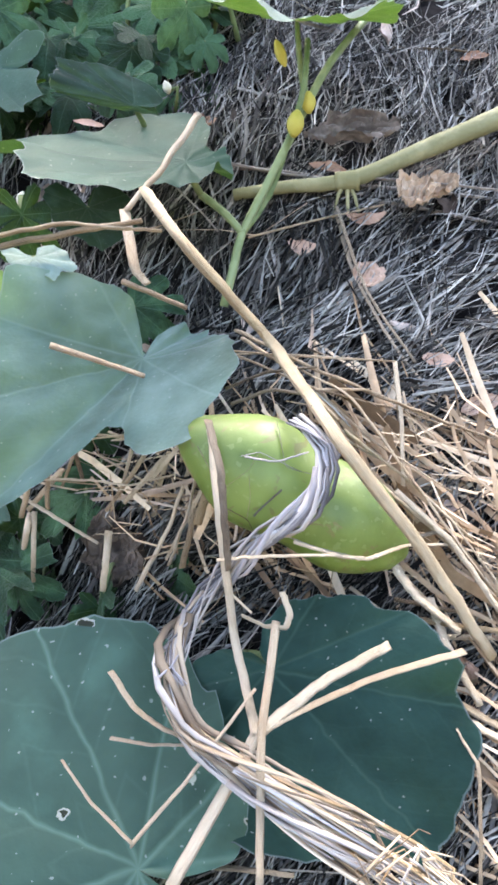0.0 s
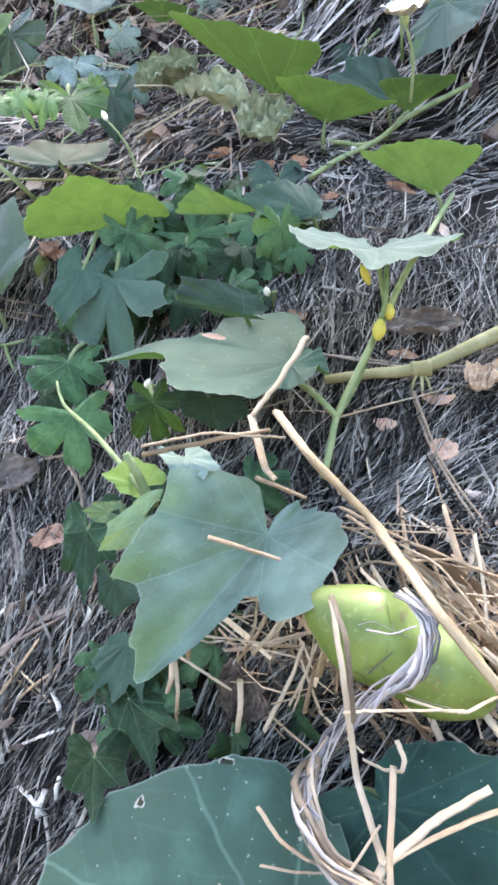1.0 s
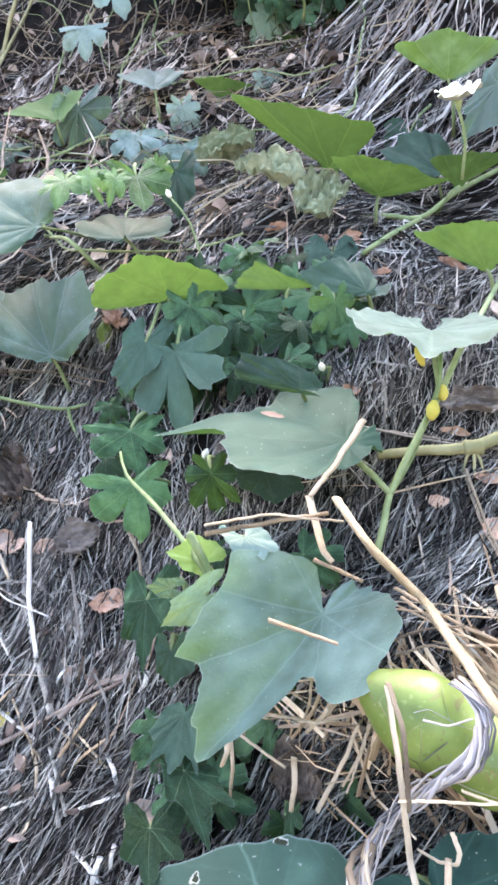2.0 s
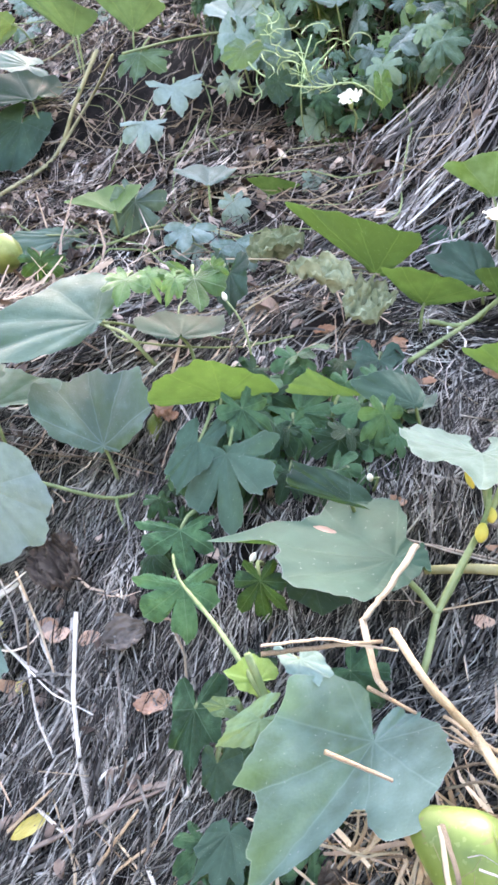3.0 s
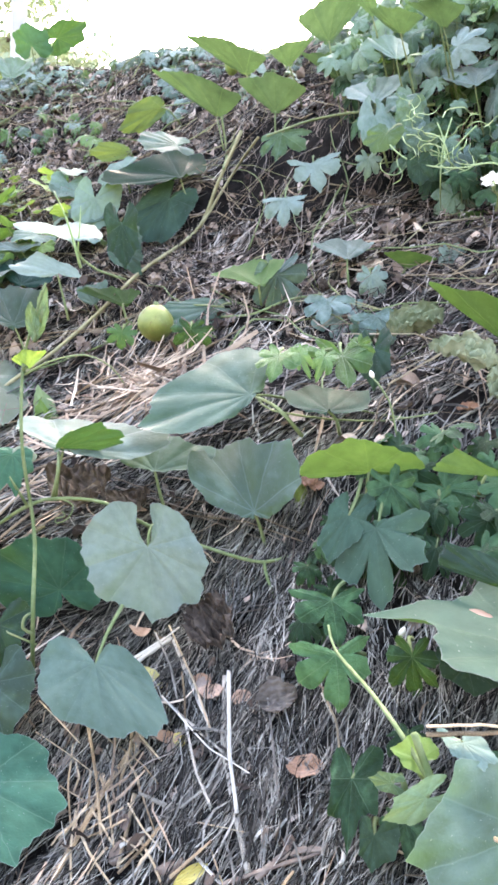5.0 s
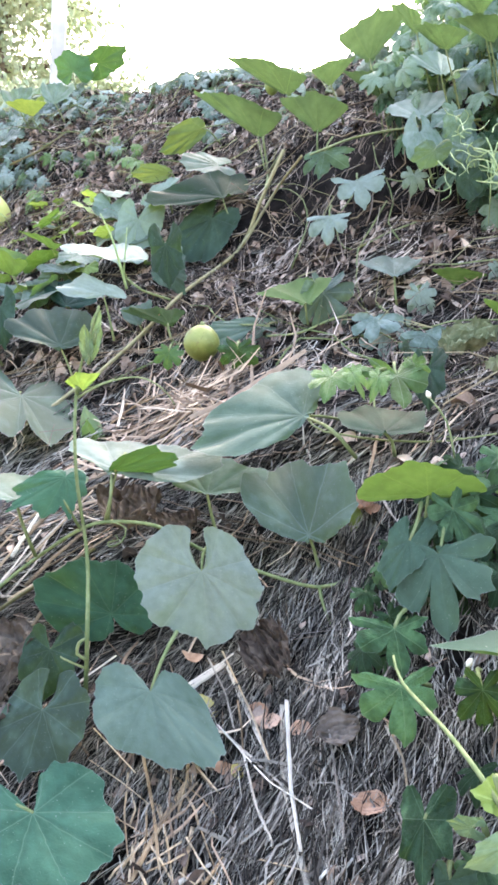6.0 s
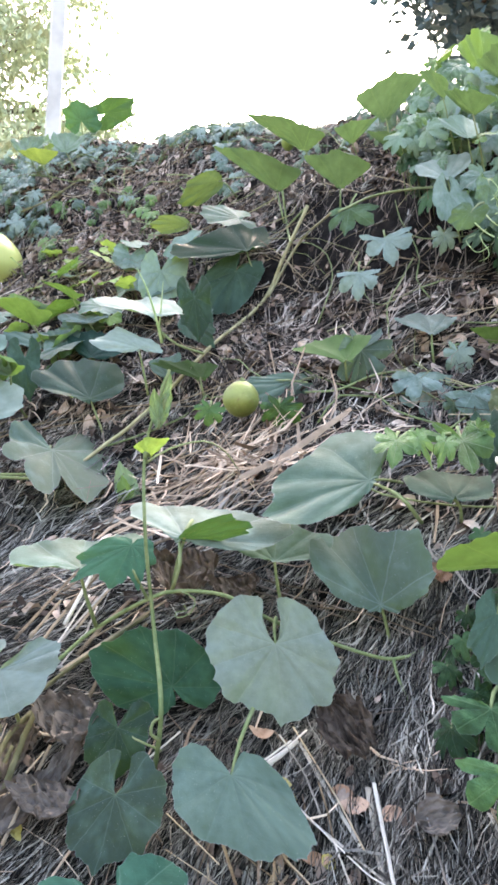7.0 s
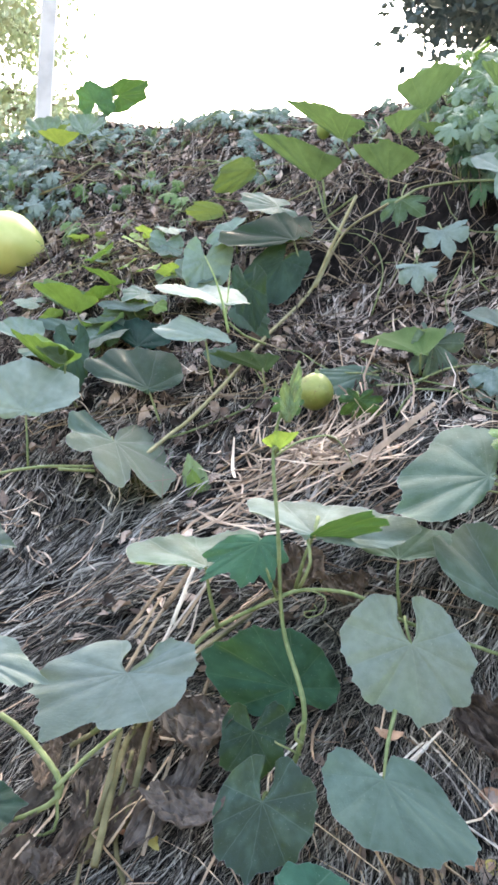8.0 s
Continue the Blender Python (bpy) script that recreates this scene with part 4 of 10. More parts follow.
spread_leaf(runner_vine, (-0.900, 0.770, 1.451), (-0.892, 0.873, 1.509), (-1.027, 0.802, 1.501), (-0.746, 0.846, 1.457), (-0.938, 0.800, 1.359), "fan", LEAF_PALE)
spread_leaf(runner_vine, (-0.898, 0.762, 1.448), (-0.778, 0.770, 1.475), (-0.828, 0.797, 1.450), (-0.833, 0.728, 1.483), (-0.898, 0.792, 1.478), "fan", LEAF_GREEN)
spread_leaf(runner_vine, (-0.982, 0.734, 1.435), (-0.993, 0.692, 1.367), (-0.936, 0.734, 1.403), (-1.067, 0.689, 1.414), (-0.996, 0.768, 1.380), "maple", LEAF_GREEN)
spread_leaf(slope_vine, (-0.294, 1.819, 2.097), (-0.271, 1.800, 2.141), (-0.224, 1.825, 2.122), (-0.340, 1.785, 2.131), (-0.276, 1.796, 2.109), "wedge", LEAF_UNDER, wave=0.015)
spread_leaf(bitter_vine, (-0.368, 0.835, 1.327), (-0.350, 0.759, 1.226), (-0.289, 0.775, 1.289), (-0.425, 0.804, 1.257), (-0.367, 0.876, 1.387), "limp", LEAF_DARK, at=47, droop=0.25, wave=0.05)
spread_leaf(bitter_vine, (-0.396, 0.704, 1.163), (-0.382, 0.686, 1.091), (-0.352, 0.712, 1.140), (-0.444, 0.676, 1.129), (-0.369, 0.767, 1.151), "limp", LEAF_PALM, at=47, droop=0.25, wave=0.05)
spread_leaf(bitter_vine, (-0.419, 0.766, 1.225), (-0.400, 0.737, 1.169), (-0.373, 0.767, 1.203), (-0.465, 0.739, 1.205), (-0.409, 0.822, 1.248), "limp", LEAF_PALM, at=47, droop=0.25, wave=0.05)
spread_leaf(bitter_vine, (-0.765, 1.807, 2.349), (-0.737, 1.787, 2.262), (-0.686, 1.834, 2.340), (-0.814, 1.772, 2.300), (-0.781, 1.853, 2.394), "limp", LEAF_CREEPER, at=47, droop=0.25, wave=0.05)
spread_leaf(bitter_vine, (-0.832, 1.735, 2.222), (-0.828, 1.708, 2.139), (-0.779, 1.740, 2.184), (-0.885, 1.699, 2.170), (-0.841, 1.782, 2.275), "limp", LEAF_CREEPER, at=47, droop=0.25, wave=0.05)
spread_leaf(bitter_vine, (-0.901, 1.895, 2.503), (-0.909, 1.862, 2.412), (-0.824, 1.908, 2.462), (-0.960, 1.853, 2.439), (-0.891, 1.949, 2.577), "limp", LEAF_MID, at=47, droop=0.25, wave=0.05)
spread_leaf(bitter_vine, (-0.605, 1.510, 1.827), (-0.593, 1.454, 1.739), (-0.542, 1.511, 1.800), (-0.665, 1.459, 1.779), (-0.638, 1.549, 1.860), "limp", LEAF_CREEPER, at=47, droop=0.25, wave=0.05)
spread_leaf(bitter_vine, (-0.477, 1.043, 1.630), (-0.448, 1.004, 1.573), (-0.418, 1.058, 1.623), (-0.525, 1.009, 1.611), (-0.488, 1.071, 1.659), "palm", LEAF_BRIGHT, at=47, droop=0.25, wave=0.05)
spread_leaf(bitter_vine, (-0.589, 1.004, 1.630), (-0.585, 0.955, 1.584), (-0.545, 1.002, 1.617), (-0.623, 0.974, 1.610), (-0.592, 1.035, 1.648), "palm", LEAF_BRIGHT, at=47, droop=0.25, wave=0.05)
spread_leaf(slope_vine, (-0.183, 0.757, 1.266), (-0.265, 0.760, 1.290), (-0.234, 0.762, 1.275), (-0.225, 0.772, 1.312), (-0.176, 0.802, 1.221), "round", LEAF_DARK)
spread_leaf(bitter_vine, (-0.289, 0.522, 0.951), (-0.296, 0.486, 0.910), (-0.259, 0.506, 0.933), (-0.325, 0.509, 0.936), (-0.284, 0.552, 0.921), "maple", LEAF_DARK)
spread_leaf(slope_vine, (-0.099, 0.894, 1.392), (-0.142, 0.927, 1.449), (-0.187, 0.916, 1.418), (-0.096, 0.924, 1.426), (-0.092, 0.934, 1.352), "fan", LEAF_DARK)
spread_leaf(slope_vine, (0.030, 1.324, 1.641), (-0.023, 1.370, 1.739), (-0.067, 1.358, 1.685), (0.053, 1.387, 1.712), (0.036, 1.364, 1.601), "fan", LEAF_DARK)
spread_leaf(bitter_vine, (-0.627, 1.470, 1.845), (-0.630, 1.433, 1.783), (-0.565, 1.448, 1.807), (-0.683, 1.449, 1.810), (-0.621, 1.505, 1.810), "limp", LEAF_CREEPER, at=47, droop=0.25, wave=0.05)
spread_leaf(bitter_vine, (-0.486, 1.395, 1.778), (-0.440, 1.360, 1.711), (-0.418, 1.378, 1.748), (-0.512, 1.371, 1.737), (-0.480, 1.430, 1.743), "limp", LEAF_CREEPER, at=47, droop=0.25, wave=0.05)
spread_leaf(bitter_vine, (-0.177, 0.933, 1.395), (-0.159, 0.897, 1.334), (-0.125, 0.910, 1.356), (-0.210, 0.910, 1.357), (-0.173, 0.958, 1.370), "limp", LEAF_DARK, at=47, droop=0.25, wave=0.05)
spread_leaf(crest_vine, (-1.901, 1.578, 2.123), (-1.885, 1.475, 2.190), (-1.786, 1.517, 2.128), (-1.971, 1.447, 2.171), (-1.889, 1.648, 2.053), "wedge", LEAF_UNDER)
spread_leaf(crest_vine, (-1.856, 1.725, 2.254), (-1.854, 1.645, 2.280), (-1.788, 1.699, 2.255), (-1.916, 1.621, 2.294), (-1.848, 1.775, 2.204), "wedge", LEAF_UNDER)
spread_leaf(crest_vine, (-1.726, 1.634, 2.132), (-1.771, 1.674, 2.178), (-1.872, 1.664, 2.168), (-1.662, 1.654, 2.155), (-1.718, 1.684, 2.082), "fan", LEAF_PALE)
spread_leaf(upper_vine, (-1.671, 1.578, 1.997), (-1.720, 1.643, 2.108), (-1.798, 1.618, 2.083), (-1.574, 1.615, 2.039), (-1.666, 1.608, 1.967), "fan", LEAF_DEEP)
spread_leaf(upper_vine, (-1.791, 1.591, 2.044), (-1.825, 1.625, 2.115), (-1.872, 1.610, 2.100), (-1.756, 1.634, 2.094), (-1.784, 1.631, 2.004), "fan", LEAF)
spread_leaf(upper_vine, (-1.790, 1.310, 1.881), (-1.768, 1.223, 1.937), (-1.687, 1.255, 1.903), (-1.844, 1.194, 1.961), (-1.773, 1.410, 1.781), "wedge", LEAF_UNDER)
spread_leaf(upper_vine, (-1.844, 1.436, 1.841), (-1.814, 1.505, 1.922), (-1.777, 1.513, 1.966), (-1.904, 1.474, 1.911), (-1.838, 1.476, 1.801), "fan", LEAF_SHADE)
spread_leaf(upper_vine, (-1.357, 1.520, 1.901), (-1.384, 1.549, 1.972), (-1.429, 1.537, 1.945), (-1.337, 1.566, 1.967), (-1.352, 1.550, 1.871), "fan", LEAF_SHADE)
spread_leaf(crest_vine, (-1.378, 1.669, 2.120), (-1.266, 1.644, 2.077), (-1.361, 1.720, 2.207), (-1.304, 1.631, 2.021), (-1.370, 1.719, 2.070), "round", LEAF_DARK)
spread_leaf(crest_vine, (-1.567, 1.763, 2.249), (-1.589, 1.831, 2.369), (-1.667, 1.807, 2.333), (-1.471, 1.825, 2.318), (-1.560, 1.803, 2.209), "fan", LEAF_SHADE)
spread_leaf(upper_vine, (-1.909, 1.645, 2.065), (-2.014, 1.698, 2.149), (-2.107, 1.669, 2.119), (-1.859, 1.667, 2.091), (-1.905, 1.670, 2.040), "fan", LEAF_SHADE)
spread_leaf(upper_vine, (-2.102, 1.575, 2.046), (-2.167, 1.623, 2.141), (-2.240, 1.600, 2.110), (-2.043, 1.614, 2.090), (-2.093, 1.625, 1.996), "fan", LEAF)
spread_leaf(crest_vine, (-2.621, 2.344, 3.247), (-2.668, 2.391, 3.377), (-2.745, 2.367, 3.351), (-2.590, 2.420, 3.362), (-2.609, 2.414, 3.177), "fan", LEAF)
spread_leaf(crest_vine, (-2.440, 2.399, 3.257), (-2.466, 2.455, 3.389), (-2.551, 2.427, 3.371), (-2.392, 2.485, 3.358), (-2.428, 2.469, 3.187), "fan", LEAF)
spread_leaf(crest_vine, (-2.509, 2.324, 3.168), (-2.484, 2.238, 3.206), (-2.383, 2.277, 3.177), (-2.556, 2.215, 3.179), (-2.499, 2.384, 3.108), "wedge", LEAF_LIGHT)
spread_leaf(crest_vine, (-0.926, 2.032, 2.810), (-0.896, 1.965, 2.852), (-0.829, 1.994, 2.857), (-0.964, 1.943, 2.815), (-0.909, 2.132, 2.710), "wedge", LEAF_CREST)
spread_leaf(crest_vine, (-0.587, 1.802, 2.767), (-0.612, 1.742, 2.830), (-0.564, 1.766, 2.788), (-0.643, 1.730, 2.810), (-0.562, 1.952, 2.617), "wedge", LEAF_CREST)
spread_leaf(crest_vine, (-0.500, 1.786, 2.688), (-0.511, 1.702, 2.718), (-0.429, 1.740, 2.694), (-0.565, 1.680, 2.702), (-0.475, 1.936, 2.538), "wedge", LEAF_CREST)
spread_leaf(crest_vine, (-0.401, 1.737, 2.736), (-0.420, 1.648, 2.800), (-0.337, 1.687, 2.771), (-0.471, 1.635, 2.741), (-0.367, 1.937, 2.536), "wedge", LEAF_CREST)
spread_leaf(crest_vine, (-0.377, 1.774, 2.673), (-0.396, 1.683, 2.700), (-0.311, 1.721, 2.683), (-0.458, 1.657, 2.687), (-0.348, 1.949, 2.498), "wedge", LEAF_CREST)
spread_leaf(crest_vine, (-0.517, 1.813, 2.631), (-0.558, 1.845, 2.728), (-0.602, 1.827, 2.707), (-0.493, 1.875, 2.705), (-0.496, 1.938, 2.506), "fan", LEAF)
spread_leaf(crest_vine, (-0.578, 1.809, 2.510), (-0.606, 1.876, 2.614), (-0.679, 1.848, 2.578), (-0.515, 1.915, 2.631), (-0.561, 1.909, 2.410), "fan", LEAF_PALE)
spread_leaf(bitter_vine, (-0.569, 1.758, 2.440), (-0.551, 1.714, 2.321), (-0.495, 1.735, 2.363), (-0.613, 1.741, 2.411), (-0.551, 1.868, 2.330), "heart", LEAF)
spread_leaf(bitter_vine, (-0.462, 1.783, 2.431), (-0.479, 1.728, 2.308), (-0.417, 1.751, 2.356), (-0.529, 1.757, 2.387), (-0.444, 1.893, 2.321), "heart", LEAF_SHADE)
spread_leaf(bitter_vine, (-0.485, 1.782, 2.489), (-0.496, 1.748, 2.432), (-0.439, 1.761, 2.453), (-0.540, 1.779, 2.485), (-0.465, 1.902, 2.369), "round", LEAF)
spread_leaf(crest_vine, (-0.299, 1.860, 2.535), (-0.289, 1.935, 2.631), (-0.400, 1.903, 2.610), (-0.238, 1.920, 2.604), (-0.279, 1.980, 2.415), "fan", LEAF_PALE)
spread_leaf(crest_vine, (-0.067, 1.734, 2.454), (-0.051, 1.800, 2.535), (-0.125, 1.776, 2.502), (0.006, 1.771, 2.497), (-0.047, 1.854, 2.334), "fan", LEAF)
leaf(runner_vine, (-1.366, 0.546, 1.257), (-1.236, 0.541, 1.241), -42, 0.50, (-1.415, 0.626, 1.145), "gourd", LEAF_SKYLIT, droop=0.1, cup=0.0, lop=0.68, shear=0.66)
leaf(runner_vine, (-1.342, 0.534, 1.048), (-1.263, 0.538, 1.072), -48, 0.59, (-1.370, 0.586, 0.967), "gourd", LEAF_DARK, lop=1.31, shear=0.32)
leaf(runner_vine, (-1.433, 0.611, 1.432), (-1.349, 0.599, 1.421), -50, 0.63, (-1.459, 0.663, 1.357), "gourd", LEAF_SKYLIT, lop=0.56, shear=0.75)
leaf(runner_vine, (-0.974, 0.698, 1.152), (-0.974, 0.674, 1.073), 16, 0.81, (-0.972, 0.753, 1.143), "gourd", LEAF_DARK, lop=0.95, shear=0.14)
leaf(runner_vine, (-0.885, 0.563, 0.962), (-0.775, 0.505, 0.896), -30, 0.88, (-0.937, 0.563, 0.962), "gourd", LEAF_TEAL, droop=0.1, cup=0.0, lop=0.95, shear=-0.39)
leaf(crest_vine, (-0.480, 2.165, 3.004), (-0.491, 2.073, 3.166), -25, 0.83, (-0.473, 2.203, 2.888), "wedge", LEAF, cup=0.12, droop=0.06, cone=0.05, wave=0.045, lop=0.56, shear=0.30)
leaf(crest_vine, (-0.595, 2.280, 3.011), (-0.624, 2.230, 3.077), -50, 0.99, (-0.585, 2.314, 2.939), "wedge", LEAF, cup=0.12, droop=0.06, cone=0.05, wave=0.045, lop=0.81, shear=0.35)
leaf(crest_vine, (-1.466, 1.847, 2.449), (-1.553, 1.815, 2.413), 54, 1.01, (-1.463, 1.889, 2.381), "gourd", LEAF, lop=0.73, shear=-0.25)
leaf(crest_vine, (-1.545, 1.794, 2.339), (-1.543, 1.758, 2.187), 18, 0.76, (-1.543, 1.852, 2.317), "gourd", LEAF, lop=0.81, shear=0.08)
leaf(crest_vine, (-1.311, 1.595, 2.156), (-1.282, 1.570, 2.010), -28, 0.43, (-1.294, 1.661, 2.116), "gourd", LEAF_DARK, lop=1.02, shear=-0.02)
leaf(crest_vine, (-2.073, 1.776, 2.196), (-2.110, 1.709, 2.299), -36, 1.19, (-2.062, 1.781, 2.167), "wedge", LEAF, cup=0.12, droop=0.06, cone=0.05, wave=0.045, lop=0.45, shear=0.75)
leaf(crest_vine, (-1.770, 1.676, 2.132), (-1.752, 1.678, 2.181), -106, 1.99, (-1.778, 1.723, 2.092), "gourd", LEAF, lop=0.80, shear=0.45)
leaf(crest_vine, (-1.798, 1.570, 2.034), (-1.841, 1.652, 2.127), 12, 0.54, (-1.817, 1.620, 2.001), "gourd", LEAF, lop=1.03, shear=-0.01)
leaf(crest_vine, (-1.802, 1.335, 1.890), (-1.838, 1.279, 1.971), -35, 0.65, (-1.821, 1.388, 1.832), "wedge", LEAF, cup=0.12, droop=0.06, cone=0.05, wave=0.045, lop=1.10, shear=0.75)
leaf(crest_vine, (-1.809, 1.431, 1.972), (-1.775, 1.404, 1.832), -31, 0.26, (-1.821, 1.480, 1.970), "gourd", LEAF_DARK, lop=1.20, shear=-0.14)
leaf(crest_vine, (-1.735, 1.289, 1.883), (-1.704, 1.239, 1.911), 10, 0.72, (-1.763, 1.337, 1.836), "wedge", LEAF, cup=0.12, droop=0.06, cone=0.05, wave=0.045, lop=1.95, shear=-0.09)
leaf(crest_vine, (-2.633, 2.775, 3.661), (-2.649, 2.735, 3.781), 140, 0.92, (-2.633, 2.805, 3.575), "gourd", LEAF_GREEN, lop=1.13, shear=-0.18)
leaf(crest_vine, (-2.562, 2.897, 3.757), (-2.394, 2.916, 3.835), -105, 0.50, (-2.580, 2.925, 3.632), "gourd", LEAF_GREEN, lop=1.35, shear=0.45)
leaf(crest_vine, (-3.011, 2.841, 3.634), (-3.054, 2.921, 3.743), 14, 0.92, (-2.994, 2.875, 3.572), "gourd", LEAF, lop=0.90, shear=0.02)
leaf(crest_vine, (-2.816, 2.907, 3.660), (-2.839, 2.994, 3.763), -5, 0.56, (-2.798, 2.930, 3.618), "gourd", LEAF, lop=1.93, shear=0.02)
leaf(slope_vine, (0.051, 1.280, 1.793), (0.053, 1.223, 1.853), -3, 1.39, (0.060, 1.321, 1.701), "wedge", LEAF, cup=0.12, droop=0.06, cone=0.05, wave=0.045, lop=0.93, shear=0.18)
leaf(slope_vine, (-0.118, 0.918, 1.384), (-0.111, 1.040, 1.431), -4, 0.50, (-0.132, 0.961, 1.350), "fan", LEAF_SHADE, lop=0.87, shear=0.27)
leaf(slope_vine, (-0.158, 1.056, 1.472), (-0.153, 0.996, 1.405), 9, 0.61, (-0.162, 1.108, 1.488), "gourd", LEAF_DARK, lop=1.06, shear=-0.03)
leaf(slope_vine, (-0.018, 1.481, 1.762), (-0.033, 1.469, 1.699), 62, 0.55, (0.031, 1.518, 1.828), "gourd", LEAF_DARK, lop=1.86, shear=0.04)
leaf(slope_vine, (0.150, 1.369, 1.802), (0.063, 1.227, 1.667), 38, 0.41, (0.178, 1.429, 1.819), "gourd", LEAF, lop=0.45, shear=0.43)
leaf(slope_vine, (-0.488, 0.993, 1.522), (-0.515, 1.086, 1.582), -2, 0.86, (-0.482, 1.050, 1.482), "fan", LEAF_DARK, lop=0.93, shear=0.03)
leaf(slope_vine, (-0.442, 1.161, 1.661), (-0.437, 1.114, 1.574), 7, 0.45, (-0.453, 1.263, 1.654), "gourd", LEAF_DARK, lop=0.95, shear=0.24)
leaf(lower_vine, (-0.124, 0.323, 0.782), (-0.342, 0.382, 0.836), 38, 1.00, (-0.125, 0.338, 0.728), "cordate", LEAF_BITTEN, droop=0.1, cup=0.0, lop=1.00, shear=0.01)
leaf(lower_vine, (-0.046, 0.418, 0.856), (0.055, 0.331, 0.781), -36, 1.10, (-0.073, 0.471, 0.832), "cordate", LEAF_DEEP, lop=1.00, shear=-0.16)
leaf(bitter_vine, (-0.279, 0.949, 1.387), (-0.214, 0.933, 1.333), -54, 0.98, (-0.293, 0.986, 1.406), "palm", LEAF_BITTER, droop=0.45, fold=0.12, wave=0.06, lop=0.76, shear=-0.06)
leaf(bitter_vine, (-0.143, 0.891, 1.380), (-0.144, 0.894, 1.319), -178, 0.54, (-0.152, 0.930, 1.397), "palm", LEAF_BITTER, droop=0.45, fold=0.12, wave=0.06, lop=1.56, shear=0.04)
leaf(bitter_vine, (-0.293, 0.708, 1.170), (-0.293, 0.711, 1.110), -178, 0.74, (-0.301, 0.757, 1.182), "palm", LEAF_BITTER, droop=0.45, fold=0.12, wave=0.06, lop=1.00, shear=-0.00)
leaf(bitter_vine, (-0.772, 1.500, 1.927), (-0.774, 1.463, 1.809), 26, 0.82, (-0.767, 1.552, 1.965), "palm", LEAF_CREEPER, droop=0.9, fold=0.28, wave=0.06, lop=0.72, shear=0.10)
leaf(bitter_vine, (-0.532, 1.432, 1.761), (-0.514, 1.442, 1.706), -98, 0.64, (-0.544, 1.479, 1.793), "palm", LEAF_CREEPER, droop=0.9, fold=0.28, wave=0.06, lop=0.92, shear=-0.09)
leaf(bitter_vine, (-0.533, 1.561, 1.917), (-0.527, 1.567, 1.855), -113, 0.85, (-0.533, 1.592, 1.945), "palm", LEAF_CREEPER, droop=0.9, fold=0.28, wave=0.06, lop=0.97, shear=-0.05)
leaf(bitter_vine, (-0.928, 1.310, 1.757), (-0.929, 1.313, 1.701), -178, 1.28, (-0.938, 1.338, 1.777), "palm", LEAF_BITTER, droop=0.8, fold=0.28, wave=0.06, lop=0.86, shear=-0.01)
leaf(bitter_vine, (-1.089, 1.254, 1.750), (-1.096, 1.254, 1.708), 107, 1.19, (-1.099, 1.282, 1.770), "palm", LEAF_BITTER, droop=0.8, fold=0.28, wave=0.06, lop=0.95, shear=0.06)
leaf(bitter_vine, (-0.584, 1.749, 2.312), (-0.585, 1.751, 2.262), -178, 0.99, (-0.583, 1.780, 2.334), "palm", LEAF_CREEPER, droop=0.9, fold=0.28, wave=0.06, lop=1.00, shear=-0.00)
leaf(bitter_vine, (-0.347, 1.656, 1.991), (-0.348, 1.658, 1.939), -178, 1.02, (-0.351, 1.685, 2.016), "palm", LEAF_CREEPER, droop=0.9, fold=0.28, wave=0.06, lop=0.83, shear=0.00)
leaf(bitter_vine, (-0.285, 0.496, 0.905), (-0.253, 0.437, 0.880), -8, 0.69, (-0.284, 0.526, 0.894), "angular", LEAF_BITTER, droop=0.45, fold=0.12, wave=0.06, lop=0.69, shear=-0.60)
leaf(bitter_vine, (-0.313, 0.463, 0.865), (-0.297, 0.404, 0.857), 5, 0.75, (-0.319, 0.491, 0.852), "angular", LEAF_BITTER, droop=0.45, fold=0.12, wave=0.06, lop=0.82, shear=-0.07)
leaf(bitter_vine, (-0.344, 0.585, 1.051), (-0.341, 0.536, 0.994), 5, 0.64, (-0.329, 0.621, 1.059), "angular", LEAF_BITTER, lop=0.78, shear=0.17)
leaf(bitter_vine, (-0.313, 0.564, 1.001), (-0.315, 0.558, 0.962), 32, 0.92, (-0.314, 0.595, 1.001), "gourd", LEAF_DARK, lop=0.60, shear=-0.00)
leaf(bitter_vine, (-0.212, 0.523, 1.135), (-0.191, 0.495, 1.122), -4, 0.79, (-0.231, 0.569, 1.120), "gourd", LEAF, lop=0.88, shear=-0.48)
leaf(bitter_vine, (-0.223, 0.698, 1.172), (-0.212, 0.695, 1.131), -58, 1.25, (-0.206, 0.752, 1.163), "gourd", LEAF_DARK, lop=0.86, shear=-0.33)
leaf(bitter_vine, (-0.254, 0.521, 1.110), (-0.277, 0.488, 1.133), 71, 0.35, (-0.250, 0.529, 1.087), "gourd", LEAF_YOUNG, lop=1.84, shear=-0.13)
leaf(bitter_vine, (-0.243, 0.479, 1.091), (-0.285, 0.466, 1.064), 81, 0.33, (-0.236, 0.492, 1.098), "gourd", LEAF_SHOOT, lop=0.98, shear=-0.06)
leaf(bitter_vine, (-0.280, 0.492, 1.094), (-0.304, 0.487, 1.096), 82, 0.53, (-0.268, 0.503, 1.084), "gourd", LEAF_SHOOT, lop=1.00, shear=0.00)
leaf(bitter_vine, (-0.412, 0.839, 1.345), (-0.430, 0.791, 1.272), 36, 0.43, (-0.405, 0.894, 1.401), "gourd", LEAF_DARK, lop=1.03, shear=0.52)
leaf(bitter_vine, (-0.353, 0.874, 1.393), (-0.325, 0.856, 1.335), -35, 0.70, (-0.361, 0.924, 1.410), "palm", LEAF_BITTER, droop=0.45, fold=0.12, wave=0.06, lop=1.09, shear=-0.05)
